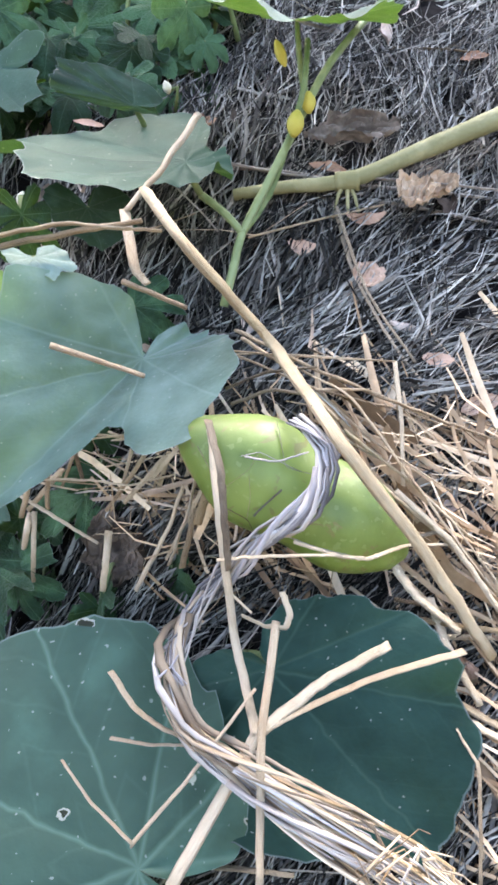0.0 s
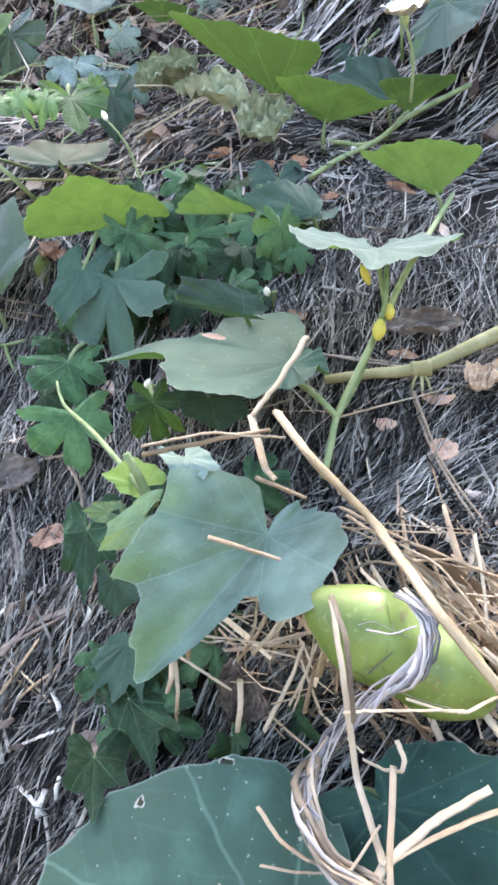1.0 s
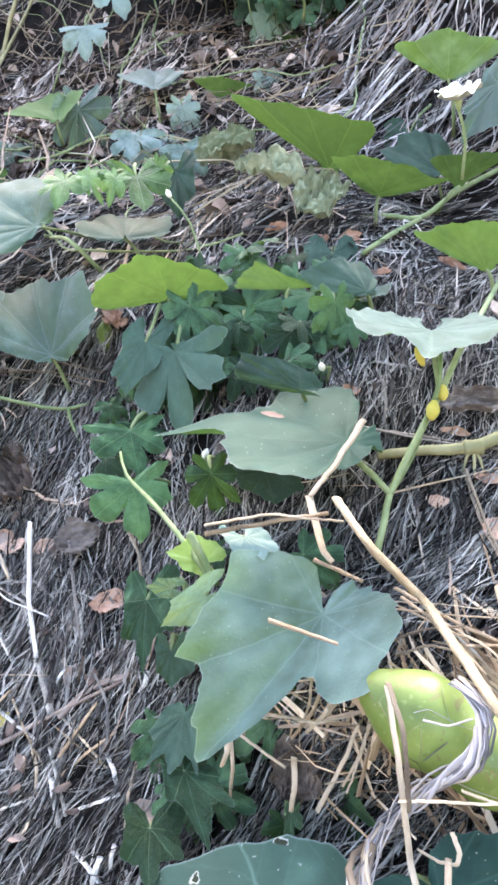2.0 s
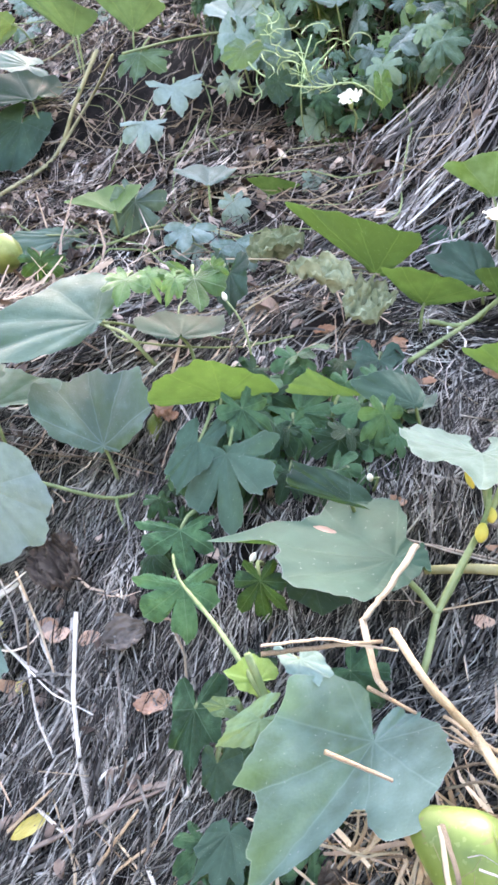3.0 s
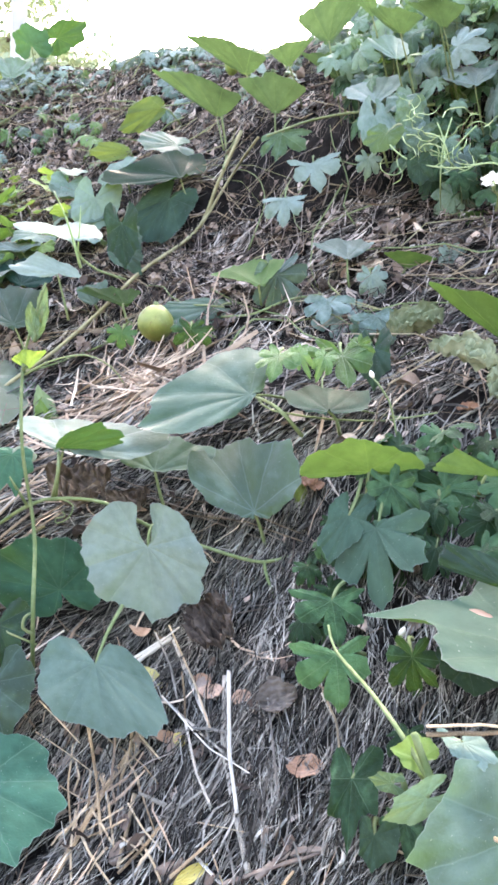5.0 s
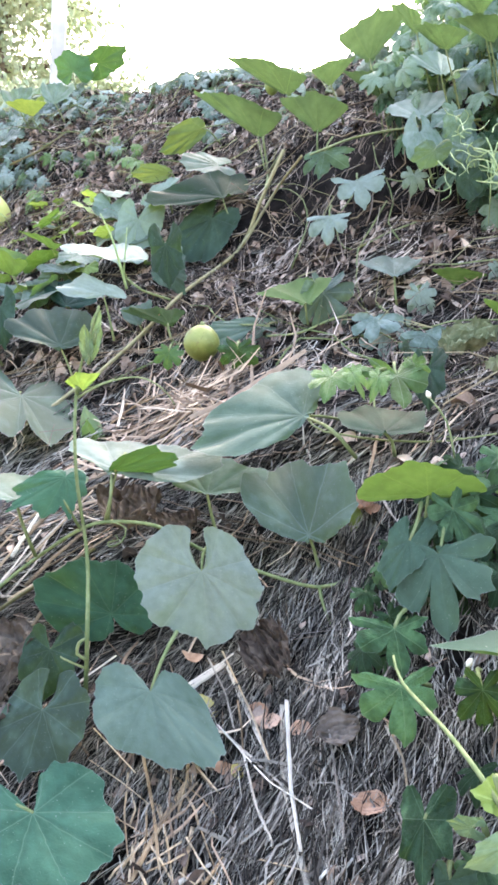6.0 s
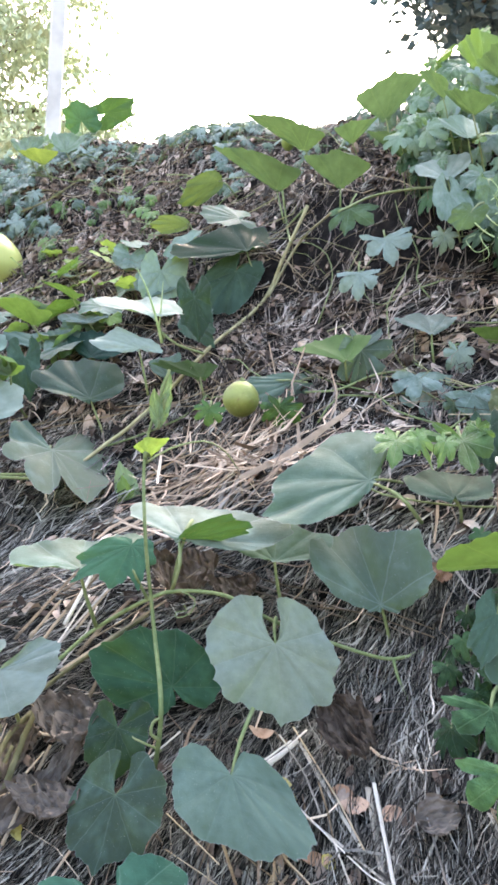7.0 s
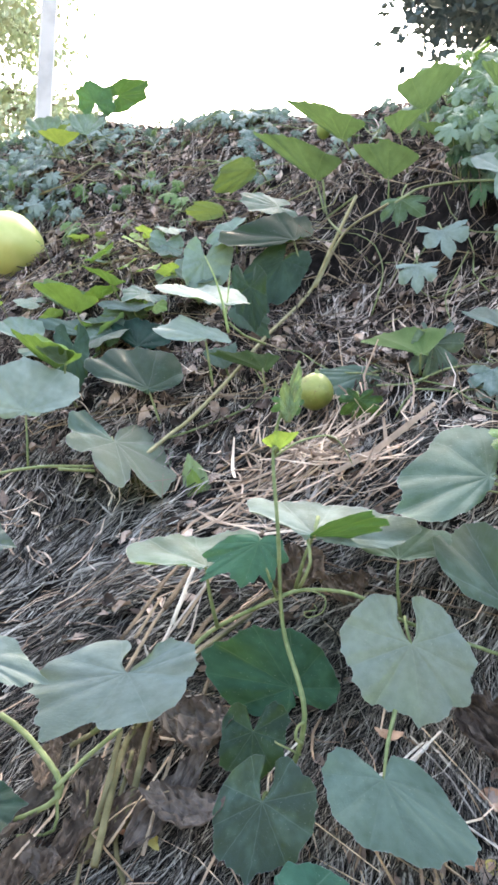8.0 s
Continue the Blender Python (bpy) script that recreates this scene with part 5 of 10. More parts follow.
leaf(bitter_vine, (-0.282, 0.917, 1.368), (-0.276, 0.900, 1.317), 3, 0.72, (-0.287, 0.969, 1.384), "palm", LEAF_BITTER, droop=0.45, fold=0.12, wave=0.06, lop=1.01, shear=0.04)
leaf(bitter_vine, (-0.492, 1.538, 2.276), (-0.521, 1.530, 2.229), 93, 0.75, (-0.464, 1.597, 2.323), "round", LEAF, lop=1.19, shear=0.42)
leaf(bitter_vine, (-0.406, 1.514, 2.178), (-0.403, 1.516, 2.120), -119, 0.66, (-0.400, 1.566, 2.212), "round", LEAF_DARK, lop=0.90, shear=-0.05)
leaf(bitter_vine, (-0.166, 1.533, 2.151), (-0.161, 1.536, 2.094), -106, 0.51, (-0.172, 1.582, 2.190), "round", LEAF_BRIGHT, lop=0.75, shear=-0.10)
leaf(bitter_vine, (-0.452, 1.650, 2.393), (-0.459, 1.650, 2.325), 104, 0.82, (-0.446, 1.703, 2.435), "gourd", LEAF, lop=0.81, shear=0.02)
leaf(bitter_vine, (-0.422, 1.610, 2.301), (-0.401, 1.617, 2.249), -94, 1.03, (-0.416, 1.663, 2.332), "palm", LEAF_CREEPER, droop=0.45, fold=0.12, wave=0.06, lop=1.04, shear=-0.11)
leaf(runner_vine, (-0.952, 0.734, 1.585), (-0.953, 0.717, 1.613), -27, 1.34, (-0.958, 0.732, 1.578), "wedge", LEAF_YOUNG, cup=0.12, droop=0.06, cone=0.05, wave=0.045, lop=0.54, shear=0.01)
leaf(runner_vine, (-0.933, 0.734, 1.647), (-0.919, 0.733, 1.700), -116, 0.26, (-0.937, 0.734, 1.630), "cordate", LEAF_SHOOT, lop=1.00, shear=0.09)
leaf(runner_vine, (-0.925, 0.733, 1.686), (-0.916, 0.732, 1.724), -118, 0.26, (-0.929, 0.734, 1.663), "cordate", LEAF_SHOOT, lop=1.00, shear=0.12)
leaf(runner_vine, (-0.932, 0.724, 1.643), (-0.939, 0.715, 1.694), 120, 0.26, (-0.932, 0.726, 1.629), "cordate", LEAF_SHOOT, lop=1.00, shear=-0.01)
leaf(runner_vine, (-1.314, 1.277, 1.513), (-1.352, 1.252, 1.621), 105, 0.50, (-1.299, 1.258, 1.543), "cordate", LEAF_SHOOT, lop=1.00, shear=-0.07)
leaf(runner_vine, (-1.318, 1.265, 1.510), (-1.333, 1.251, 1.590), 114, 0.50, (-1.296, 1.253, 1.538), "cordate", LEAF_YOUNG, lop=1.00, shear=-0.01)
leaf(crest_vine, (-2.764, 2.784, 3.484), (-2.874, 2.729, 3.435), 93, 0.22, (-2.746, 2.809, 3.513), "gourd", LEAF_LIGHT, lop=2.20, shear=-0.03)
leaf(bitter_vine, (-0.503, 1.014, 1.626), (-0.508, 0.982, 1.592), 29, 0.67, (-0.498, 1.047, 1.644), "palm", LEAF_BRIGHT, droop=0.8, fold=0.28, lop=0.73, shear=0.07)
leaf(bitter_vine, (-0.452, 1.073, 1.655), (-0.430, 1.061, 1.621), -45, 0.68, (-0.472, 1.097, 1.668), "palm", LEAF_BRIGHT, droop=0.8, fold=0.28, lop=0.89, shear=-0.08)
leaf(bitter_vine, (-0.553, 1.017, 1.634), (-0.530, 0.995, 1.600), -30, 0.47, (-0.571, 1.042, 1.648), "palm", LEAF_BRIGHT, droop=0.8, fold=0.28, lop=1.14, shear=-0.05)


# ---- small things ----
STEM_DRY = plain_material("dry_stem", (0.11, 0.085, 0.06), (0.24, 0.19, 0.14), 30, 0.8, 0.2, 0.5)
STEM_PALE = plain_material("pale_shoot", (0.25, 0.36, 0.14), (0.42, 0.52, 0.26), 40, 0.6, 0.3, 0.2)
DEADLEAF_GREY = plain_material("grey_dead_leaf", (0.04, 0.033, 0.028), (0.15, 0.125, 0.108), 55, 0.9, 0.15, 0.6, 160)
DEADLEAF_ASH = plain_material("ashen_dead_leaf", (0.13, 0.11, 0.10), (0.40, 0.35, 0.32), 60, 0.9, 0.15, 0.9, 160)
STEM_OLIVE = plain_material("olive_stem", (0.10, 0.095, 0.045), (0.21, 0.19, 0.105), 40, 0.75, 0.25, 0.4)
DEADLEAF_TAN = plain_material("tan_dead_leaf", (0.36, 0.26, 0.18), (0.58, 0.46, 0.34), 30, 0.8, 0.2, 0.5, 120)
FALLEN_PALE = plain_material("pale_fallen_leaf", (0.42, 0.27, 0.19), (0.58, 0.41, 0.31), 20, 0.7, 0.3, 0.3)
WITHERED = plain_material("withered_leaf", (0.13, 0.155, 0.085), (0.33, 0.36, 0.24), 40, 0.8, 0.25, 0.8, 120)
GOURD_ROUND = gourd_material("round_gourd_skin", (0.11, 0.14, 0.028), (0.26, 0.29, 0.08), (0.42, 0.45, 0.22))


def stalk_material(name, dark, light, rough=0.6):
    """A dry hollow stalk: fine streaks along it, darker joints and stains."""
    m, nt, b = nodes_of(name, rough, 0.35)
    uv = coords(nt, "UV")
    mp = nt.nodes.new("ShaderNodeMapping")
    mp.inputs["Scale"].default_value = (26, 1.2, 1)
    nt.links.new(uv, mp.inputs["Vector"])
    streak = noise_tex(nt, 4, 4, mp.outputs[0])
    stain = noise_tex(nt, 18, 4)
    rnd = nt.nodes.new("ShaderNodeObjectInfo").outputs["Random"]
    f = math_node(nt, "ADD", math_node(nt, "MULTIPLY", streak, 0.6), math_node(nt, "MULTIPLY", stain, 0.5))
    f = math_node(nt, "ADD", f, math_node(nt, "MULTIPLY_ADD", rnd, 0.34, -0.2))
    mid = tuple(0.5 * (p + q) for p, q in zip(dark, light))
    nt.links.new(ramp(nt, f, [(0.30, tuple(0.3 * p for p in dark)), (0.40, dark), (0.53, mid), (0.64, light)]), b.inputs["Base Color"])
    bump(nt, b, streak, 0.9, 0.002)
    return m


STRAW_STALK = stalk_material("straw_stalk", (0.40, 0.275, 0.16), (0.72, 0.58, 0.405))
STRAW_THICK = stalk_material("thick_stalk", (0.30, 0.20, 0.10), (0.58, 0.44, 0.27))
STRAW_PALE = stalk_material("bleached_straw", (0.56, 0.51, 0.44), (0.86, 0.82, 0.75))
TWIG_TAN = stalk_material("tan_twig", (0.18, 0.13, 0.085), (0.38, 0.30, 0.21), 0.8)
TWIG_GREY = stalk_material("grey_straw", (0.17, 0.155, 0.155), (0.40, 0.37, 0.37), 0.8)
TWIG_PALE = stalk_material("pale_twig", (0.24, 0.21, 0.185), (0.48, 0.43, 0.385), 0.8)


def stick(name, points, r0, r1, material, label, category, group="", seed=0):
    """A dry stalk, uneven and flattened, with a kinked run."""
    rng = random.Random(seed)
    ps = [Vector(p) for p in points]
    o = ps[0].copy()
    line = sampled(ps, 0.012)
    if name == "straw_stalk":
        # straw breaks at its kinks and runs straight between them
        line = [a.lerp(b, i / 8) for a, b in zip(ps, ps[1:]) for i in range(8)] + [ps[-1]]
        line = [line[0]] + [0.25 * a + 0.5 * b + 0.25 * c for a, b, c in zip(line, line[1:], line[2:])] + [line[-1]]
    n = len(line)
    for i in range(1, n - 1):
        line[i] += Vector((rng.gauss(0, 1), rng.gauss(0, 1), rng.gauss(0, 1))) * (0.05 * r0)
    flat, sides = rng.uniform(0.2, 0.5), 8
    verts, faces = tube_data([p - o for p in line], 0.85 * r0, 0.85 * r1, sides=sides, straight=True, wobble=0.035, flat=flat, seed=seed)
    uvs = [((j % sides) / sides, 12 * (j // sides) * 0.012) for j in range(len(verts))]
    ob = new(name, mesh_of(name, verts, faces, material, uvs))
    ob.location = o
    return tagged(ob, label, category, group)


def old_stem(points):
    """The thick old stem of a vine, with joints."""
    ob = thing("old_vine_stem", points[0], "thick old pale green vine stem with a knotty joint", "stem")
    stem(ob, points, 0.0055, 0.0115, STEM_OLD, wobble=0.06, sides=10)
    p = Vector(points[2])
    for dx, dz, ln in ((0.0, -0.03, 0.05), (-0.015, -0.02, 0.04), (0.012, -0.025, 0.035)):
        stem(ob, [p, p + Vector((dx * 0.6, -0.005, dz * 0.6)), p + Vector((dx, -0.004, dz - ln * 0.4))], 0.003, 0.001, STEM_OLD, "rootlet")
    verts, faces = tube_data([p - Vector((0.012, 0, 0)) - ob.location, p - ob.location, p + Vector((0.012, 0, 0)) - ob.location], 0.009, 0.0105, sides=10, step=0.004, wobble=0.08)
    child("joint", mesh_of("joint", verts, faces, STEM_OLD), ob)
    return ob


def lathe(profile, turns=28, lump=0.0, seed=0):
    rng = random.Random(seed)
    ph = rng.uniform(0, 6)
    verts, faces = [], []
    for i, (z, r) in enumerate(profile):
        for j in range(turns):
            a = 2 * math.pi * j / turns
            k = 1 + lump * math.sin(5 * a + ph) + lump * math.sin(2 * a + 3 * z * 20 + ph)
            verts.append((r * k * math.cos(a), r * k * math.sin(a), z))
        if i:
            for j in range(turns):
                k = (j + 1) % turns
                faces.append((turns * (i - 1) + j, turns * (i - 1) + k, turns * i + k, turns * i + j))
    n = len(verts)
    return verts, faces + [tuple(range(turns))[::-1], tuple(range(n - turns, n))]


def gourd(top, end, radius, material, label, form):
    """A gourd between its stalk end and its blossom end."""
    a, b = Vector(top), Vector(end)
    ln = (b - a).length
    ob = thing("gourd", a, label, "gourd", "gourds")
    ob.matrix_world = Matrix.Translation(a) @ (b - a).to_track_quat("Z", "Y").to_matrix().to_4x4()
    prof = []
    for i in range(25):
        s = i / 24
        if form == "round":
            r = math.sin(math.pi * s) ** 0.55
        elif form == "bottle":
            r = (0.93 + 0.085 * math.cos(4 * math.pi * (s - 0.27))) * (math.sin(math.pi * min(1.0, 0.02 + s * 0.98)) ** 0.45)
        else:
            r = (0.94 + 0.12 * math.cos(2 * math.pi * (s - 0.3))) * (math.sin(math.pi * min(1.0, 0.02 + s * 0.98)) ** 0.5)
        prof.append((s * ln, max(0.03, r) * radius))
    verts, faces = lathe(prof, 32, 0.012, 4)
    child("fruit", mesh_of("fruit", verts, faces, material), ob)
    verts, faces = tube_data([(0, 0, -0.02 * ln - 0.004), (0.002, 0, -0.008 * ln), (0, 0, 0.02 * ln)], 0.0035 + 0.03 * radius, 0.004 + 0.08 * radius, sides=8, step=0.01, wobble=0.05)
    child("stalk", mesh_of("stalk", verts, faces, STEM), ob, "short green stalk")
    verts, faces = lathe([(ln * 0.985, 0.09 * radius), (ln * 1.005, 0.08 * radius), (ln * 1.012, 0.02 * radius)], 10)
    child("blossom_scar", mesh_of("blossom_scar", verts, faces, TWIG), ob, "brown scar of the blossom")
    return ob


def bud(plant, a, b, radius):
    a, b = Vector(a), Vector(b)
    ln = (b - a).length
    prof = [(ln * i / 10, max(0.05, math.sin(math.pi * (0.05 + 0.9 * i / 10)) ** 0.7) * radius) for i in range(11)]
    verts, faces = lathe(prof, 14)
    ob = child("bud", mesh_of("bud", verts, faces, BUD), plant, "yellow-green swollen bud")
    ob.matrix_basis = Matrix.Translation(a - plant.location) @ (b - a).to_track_quat("Z", "Y").to_matrix().to_4x4()


def white_bud(plant, top, foot):
    """A small cream bud on a thin stalk."""
    t, f = Vector(top), Vector(foot)
    d = (t - f).normalized()
    r = 0.0048
    prof = [(0.015 * i / 8, max(0.06, math.sin(math.pi * (0.12 + 0.85 * i / 8))) * r) for i in range(9)]
    verts, faces = lathe(prof, 12)
    ob = child("flower_bud", mesh_of("flower_bud", verts, faces, PETAL), plant, "small closed cream flower bud")
    m = Matrix.Translation(t - d * 0.008 - plant.location) @ d.to_track_quat("Z", "Y").to_matrix().to_4x4()
    ob.matrix_basis = m
    inv = (Matrix.Translation(plant.location) @ m).inverted()
    verts, faces = tube_data([inv @ f, inv @ (f.lerp(t, 0.5) + Vector((0.01, -0.01, 0.01))), inv @ (t - d * 0.008)], 0.002, 0.0016, sides=6, step=0.02)
    child("flower_stalk", mesh_of("flower_stalk", verts, faces, STEM), ob)


def flower(plant, at, foot, size):
    """An open white flower of five crinkled petals on a long stalk."""
    c, f = Vector(at), Vector(foot)
    d = (c - f).normalized()
    m = Matrix.Translation(c - plant.location) @ d.to_track_quat("Z", "Y").to_matrix().to_4x4()
    verts, faces = lathe([(-0.018, 0.003), (-0.008, 0.005), (0.0, 0.007)], 10)
    ob = child("flower", mesh_of("calyx", verts, faces, STEM_PALE), plant, "open white flower with crinkled petals")
    ob.matrix_basis = m
    for k in range(5):
        verts, faces = [], []
        for i in range(7):
            for j in range(7):
                s, q = i / 6, j / 3 - 1
                w = size * 0.42 * math.sin(math.pi * (0.12 + 0.76 * s)) ** 0.6
                rad = 0.004 + size * 0.75 * s
                verts.append((rad, q * w, 0.35 * rad + 0.004 * math.sin(3 * q + 5 * s + k) + 0.1 * size * q * q))
        faces = [(7 * i + j, 7 * i + j + 1, 7 * i + j + 8, 7 * i + j + 7) for i in range(6) for j in range(6)]
        pt = child("petal", mesh_of("petal", verts, faces, PETAL), ob)
        pt.matrix_basis = pose(0, 0, 0, 0, 0, 72 * k + 10)
    inv = (Matrix.Translation(plant.location) @ m).inverted()
    verts, faces = tube_data([inv @ f, inv @ (f.lerp(c, 0.5) + Vector((0.008, 0, 0.0))), inv @ (c - d * 0.015)], 0.003, 0.0025, sides=6, step=0.02)
    child("flower_stalk", mesh_of("flower_stalk", verts, faces, STEM), ob)


def small_flower(plant, at, foot):
    c, f = Vector(at), Vector(foot)
    m = Matrix.Translation(c - plant.location)
    verts, faces = lathe([(-0.01, 0.003), (0, 0.006)], 8)
    ob = child("flower", mesh_of("calyx", verts, faces, STEM_PALE), plant, "small yellow flower on a tall stalk")
    ob.matrix_basis = m
    for k in range(5):
        verts = [(0.003, -0.003, 0), (0.003, 0.003, 0), (0.012, 0.008, 0.004), (0.012, -0.008, 0.004), (0.02, 0.004, 0.003), (0.02, -0.004, 0.003)]
        pt = child("petal", mesh_of("petal", verts, [(0, 3, 2, 1), (3, 5, 4, 2)], YELLOW), ob)
        pt.matrix_basis = pose(0, 0, 0, 50, 0, 72 * k)
    verts, faces = tube_data([f - c, (f - c) * 0.5 + Vector((0.006, 0, 0)), Vector((0, 0, -0.008))], 0.003, 0.0025, sides=6, step=0.03)
    child("flower_stalk", mesh_of("flower_stalk", verts, faces, STEM), ob)


LITTER_COUNT = [0]


def litter_leaf(name, at, width, height, angle, material, label, category, crumple):
    """A dry leaf lying on the slope: rolled at its edges, folded along creases, with a torn rim."""
    LITTER_COUNT[0] += 1
    seed = 500 + LITTER_COUNT[0]
    rng = random.Random(seed)
    na, nb = 38, 28
    size = min(width, height)
    far = Vector((seed * 3.7, seed * 1.3, 0))
    roll = rng.uniform(0.6, 1.3) + 2.2 * crumple
    verts, uvs = [], []
    for i in range(na + 1):
        s = 2 * i / na - 1
        half = max(0.03, (1 - abs(s) ** 1.9)) ** 0.8
        for j in range(nb + 1):
            q = 2 * j / nb - 1
            torn = 1 + (0.12 + 0.3 * crumple) * noise.noise(Vector((3.5 * s, 1.4 * (q > 0), seed)))
            bent = roll * q * half * torn
            x = 0.5 * width * s * (1 - 0.1 * crumple)
            y = 0.5 * height * math.sin(0.6 * bent) / (0.6 * roll)
            z = 0.5 * height * (1 - math.cos(0.6 * bent)) / (0.6 * roll) * rng.uniform(0.97, 1.03)
            p = Vector((1.1 * s + 0.6 * q * half, 2.6 * q * half - 0.5 * s, 0)) + far
            crease = 1 - abs(noise.noise(p * 1.5)) * 2.4
            fine = 1 - abs(noise.noise(p * 4.0)) * 2.0
            pleat = abs(math.sin(12 * q * (0.5 + 0.5 * half) + 2.2 * noise.noise(p * 0.8) + seed))
            z += size * crumple * (0.26 * crease + 0.10 * fine + 0.17 * pleat)
            z += 0.10 * size * s * s - 0.05 * size * abs(q) * crumple * math.sin(9 * s + seed)
            verts.append((x + 0.16 * size * crumple * noise.noise(p * 1.3 + Vector((9, 0, 0))), y + 0.16 * size * crumple * noise.noise(p * 1.3), z))
            uvs.append((s, q))
    n = nb + 1
    faces = [(n * i + j, n * (i + 1) + j, n * (i + 1) + j + 1, n * i + j + 1) for i in range(na) for j in range(nb)]
    ob = new(name, mesh_of(name, verts, faces, material, uvs, smooth=crumple < 0.4))
    frame_m = Matrix((Vector((1, 0, 0)), SLOPE_U, SLOPE_N)).transposed().to_4x4()
    ob.matrix_world = Matrix.Translation(at) @ frame_m @ pose(0, 0, 0, rng.uniform(-12, 12), rng.uniform(-12, 12), angle)
    return tagged(ob, label, category, "dry leaves")


def straw_rope(points):
    """A rope of old straw, its stalks twisted round one another and fraying."""
    ob = thing("straw_rope", points[0], "twisted rope of grey weathered straw across the gourd", "rope")
    rng = random.Random(77)
    line = sampled(points, 0.012)
    n = len(line)
    for k in range(60):
        ph, rad = rng.uniform(0, 6.28), rng.uniform(0.2, 1.0)
        if k < 20:
            i0, i1 = rng.randint(0, n // 10), int(n * rng.uniform(0.33, 0.5))
        elif k < 38:
            i0, i1 = int(n * rng.uniform(0.2, 0.4)), int(n * rng.uniform(0.65, 0.85))
        else:
            i0, i1 = int(n * rng.uniform(0.45, 0.68)), n - 1 - rng.randint(0, n // 8)
        pts = []
        for i in range(i0, i1):
            s = i / n
            d = (line[min(n - 1, i + 1)] - line[i - 1 if i else 0]).normalized()
            e1 = d.cross(Vector((0, -0.7, 0.7))).normalized()
            e2 = e1.cross(d)
            thick = (0.009 + 0.005 * math.sin(15 * s + 3 * ph) + 0.026 * max(0.0, s - 0.5) * 2) * rad
            a = ph + (16 + 8 * rad) * min(s, 0.45) + 3 * s + 0.6 * math.sin(9 * s + ph)
            pts.append(line[i] + e1 * (thick * math.cos(a)) + e2 * (thick * 0.7 * math.sin(a)))
        pts[-1] += Vector((rng.uniform(-0.01, 0.01), -0.005, rng.uniform(-0.01, 0.01)))
        mat = (TWIG_GREY if k % 3 else TWIG_PALE) if k < 20 else (TWIG_PALE if k % 2 else TWIG_TAN) if k < 38 else (STRAW_STALK, STRAW_THICK, TWIG_PALE, TWIG_TAN)[k % 4]
        verts, faces = tube_data([p - ob.location for p in pts], rng.uniform(0.0012, 0.0036), 0.0008, sides=5, straight=True, wobble=0.3, flat=0.35, seed=k)
        child("strand", mesh_of("strand", verts, faces, mat), ob)
    return ob



# stems of the vines
stem(runner_vine, [(-0.937, 0.746, 1.055), (-0.890, 0.684, 1.190), (-0.945, 0.752, 1.303), (-0.943, 0.713, 1.452), (-0.958, 0.730, 1.592), (-0.931, 0.730, 1.686), (-0.916, 0.731, 1.729)], 0.0043, 0.0024, STEM, "stem")
stem(runner_vine, [(-1.214, 0.628, 1.141), (-1.117, 0.696, 1.226), (-1.075, 0.762, 1.284), (-0.953, 0.743, 1.348), (-0.916, 0.779, 1.360), (-0.843, 0.813, 1.353), (-0.774, 0.846, 1.314), (-0.669, 0.857, 1.281), (-0.582, 0.917, 1.253), (-0.520, 0.961, 1.276), (-0.465, 1.014, 1.299)], 0.0037, 0.003, STEM, "stem")
stem(runner_vine, [(-0.582, 0.917, 1.253), (-0.574, 0.913, 1.225), (-0.551, 0.898, 1.188)], 0.0035, 0.002, STEM, "stem")
stem(runner_vine, [(-0.953, 0.743, 1.348), (-0.956, 0.717, 1.379), (-0.958, 0.702, 1.398)], 0.003, 0.0015, STEM, "stem")
stem(runner_vine, [(-0.925, 0.775, 1.362), (-0.902, 0.757, 1.406), (-0.910, 0.769, 1.442)], 0.0034, 0.0026, STEM, "stem")
stem(runner_vine, [(-0.958, 0.733, 1.573), (-0.930, 0.763, 1.599), (-0.889, 0.810, 1.616), (-0.874, 0.872, 1.603), (-0.864, 0.902, 1.575)], 0.0022, 0.001, STEM, "tendril")
stem(runner_vine, [(-0.902, 0.763, 1.361), (-0.881, 0.773, 1.350), (-0.883, 0.763, 1.328), (-0.908, 0.765, 1.318), (-0.915, 0.772, 1.326), (-0.894, 0.769, 1.330), (-0.898, 0.767, 1.339)], 0.0014, 0.0008, STEM, "tendril")
stem(runner_vine, [(-0.902, 0.709, 1.124), (-0.927, 0.674, 1.147), (-0.931, 0.672, 1.151)], 0.002, 0.0012, STEM, "tendril")
stem(runner_vine, [(-0.894, 0.688, 1.147), (-0.900, 0.673, 1.158), (-0.897, 0.672, 1.175), (-0.888, 0.675, 1.182)], 0.003, 0.002, STEM, "tendril")
stem(runner_vine, [(-1.397, 0.646, 1.146), (-1.347, 0.648, 1.120), (-1.263, 0.614, 1.080), (-1.255, 0.611, 1.049), (-1.294, 0.604, 1.022), (-1.359, 0.610, 0.993)], 0.005, 0.0045, STEM, "stem")
stem(runner_vine, [(-1.255, 0.597, 1.063), (-1.228, 0.636, 1.099), (-1.182, 0.666, 1.143)], 0.004, 0.0035, STEM, "stem")
stem(runner_vine, [(-1.261, 0.612, 1.065), (-1.260, 0.609, 1.000), (-1.335, 0.621, 0.975)], 0.003, 0.002, STEM, "stem")
stem(runner_vine, [(-0.550, 1.030, 1.479), (-0.584, 0.988, 1.528), (-0.701, 1.156, 1.573), (-0.702, 1.135, 1.574)], 0.004, 0.003, STEM, "stem")
stem(runner_vine, [(-1.160, 0.561, 0.985), (-1.179, 0.635, 1.053), (-1.192, 0.704, 1.112), (-1.171, 0.749, 1.149)], 0.0062, 0.005, STEM_OLIVE, "stem", label="old olive stem")
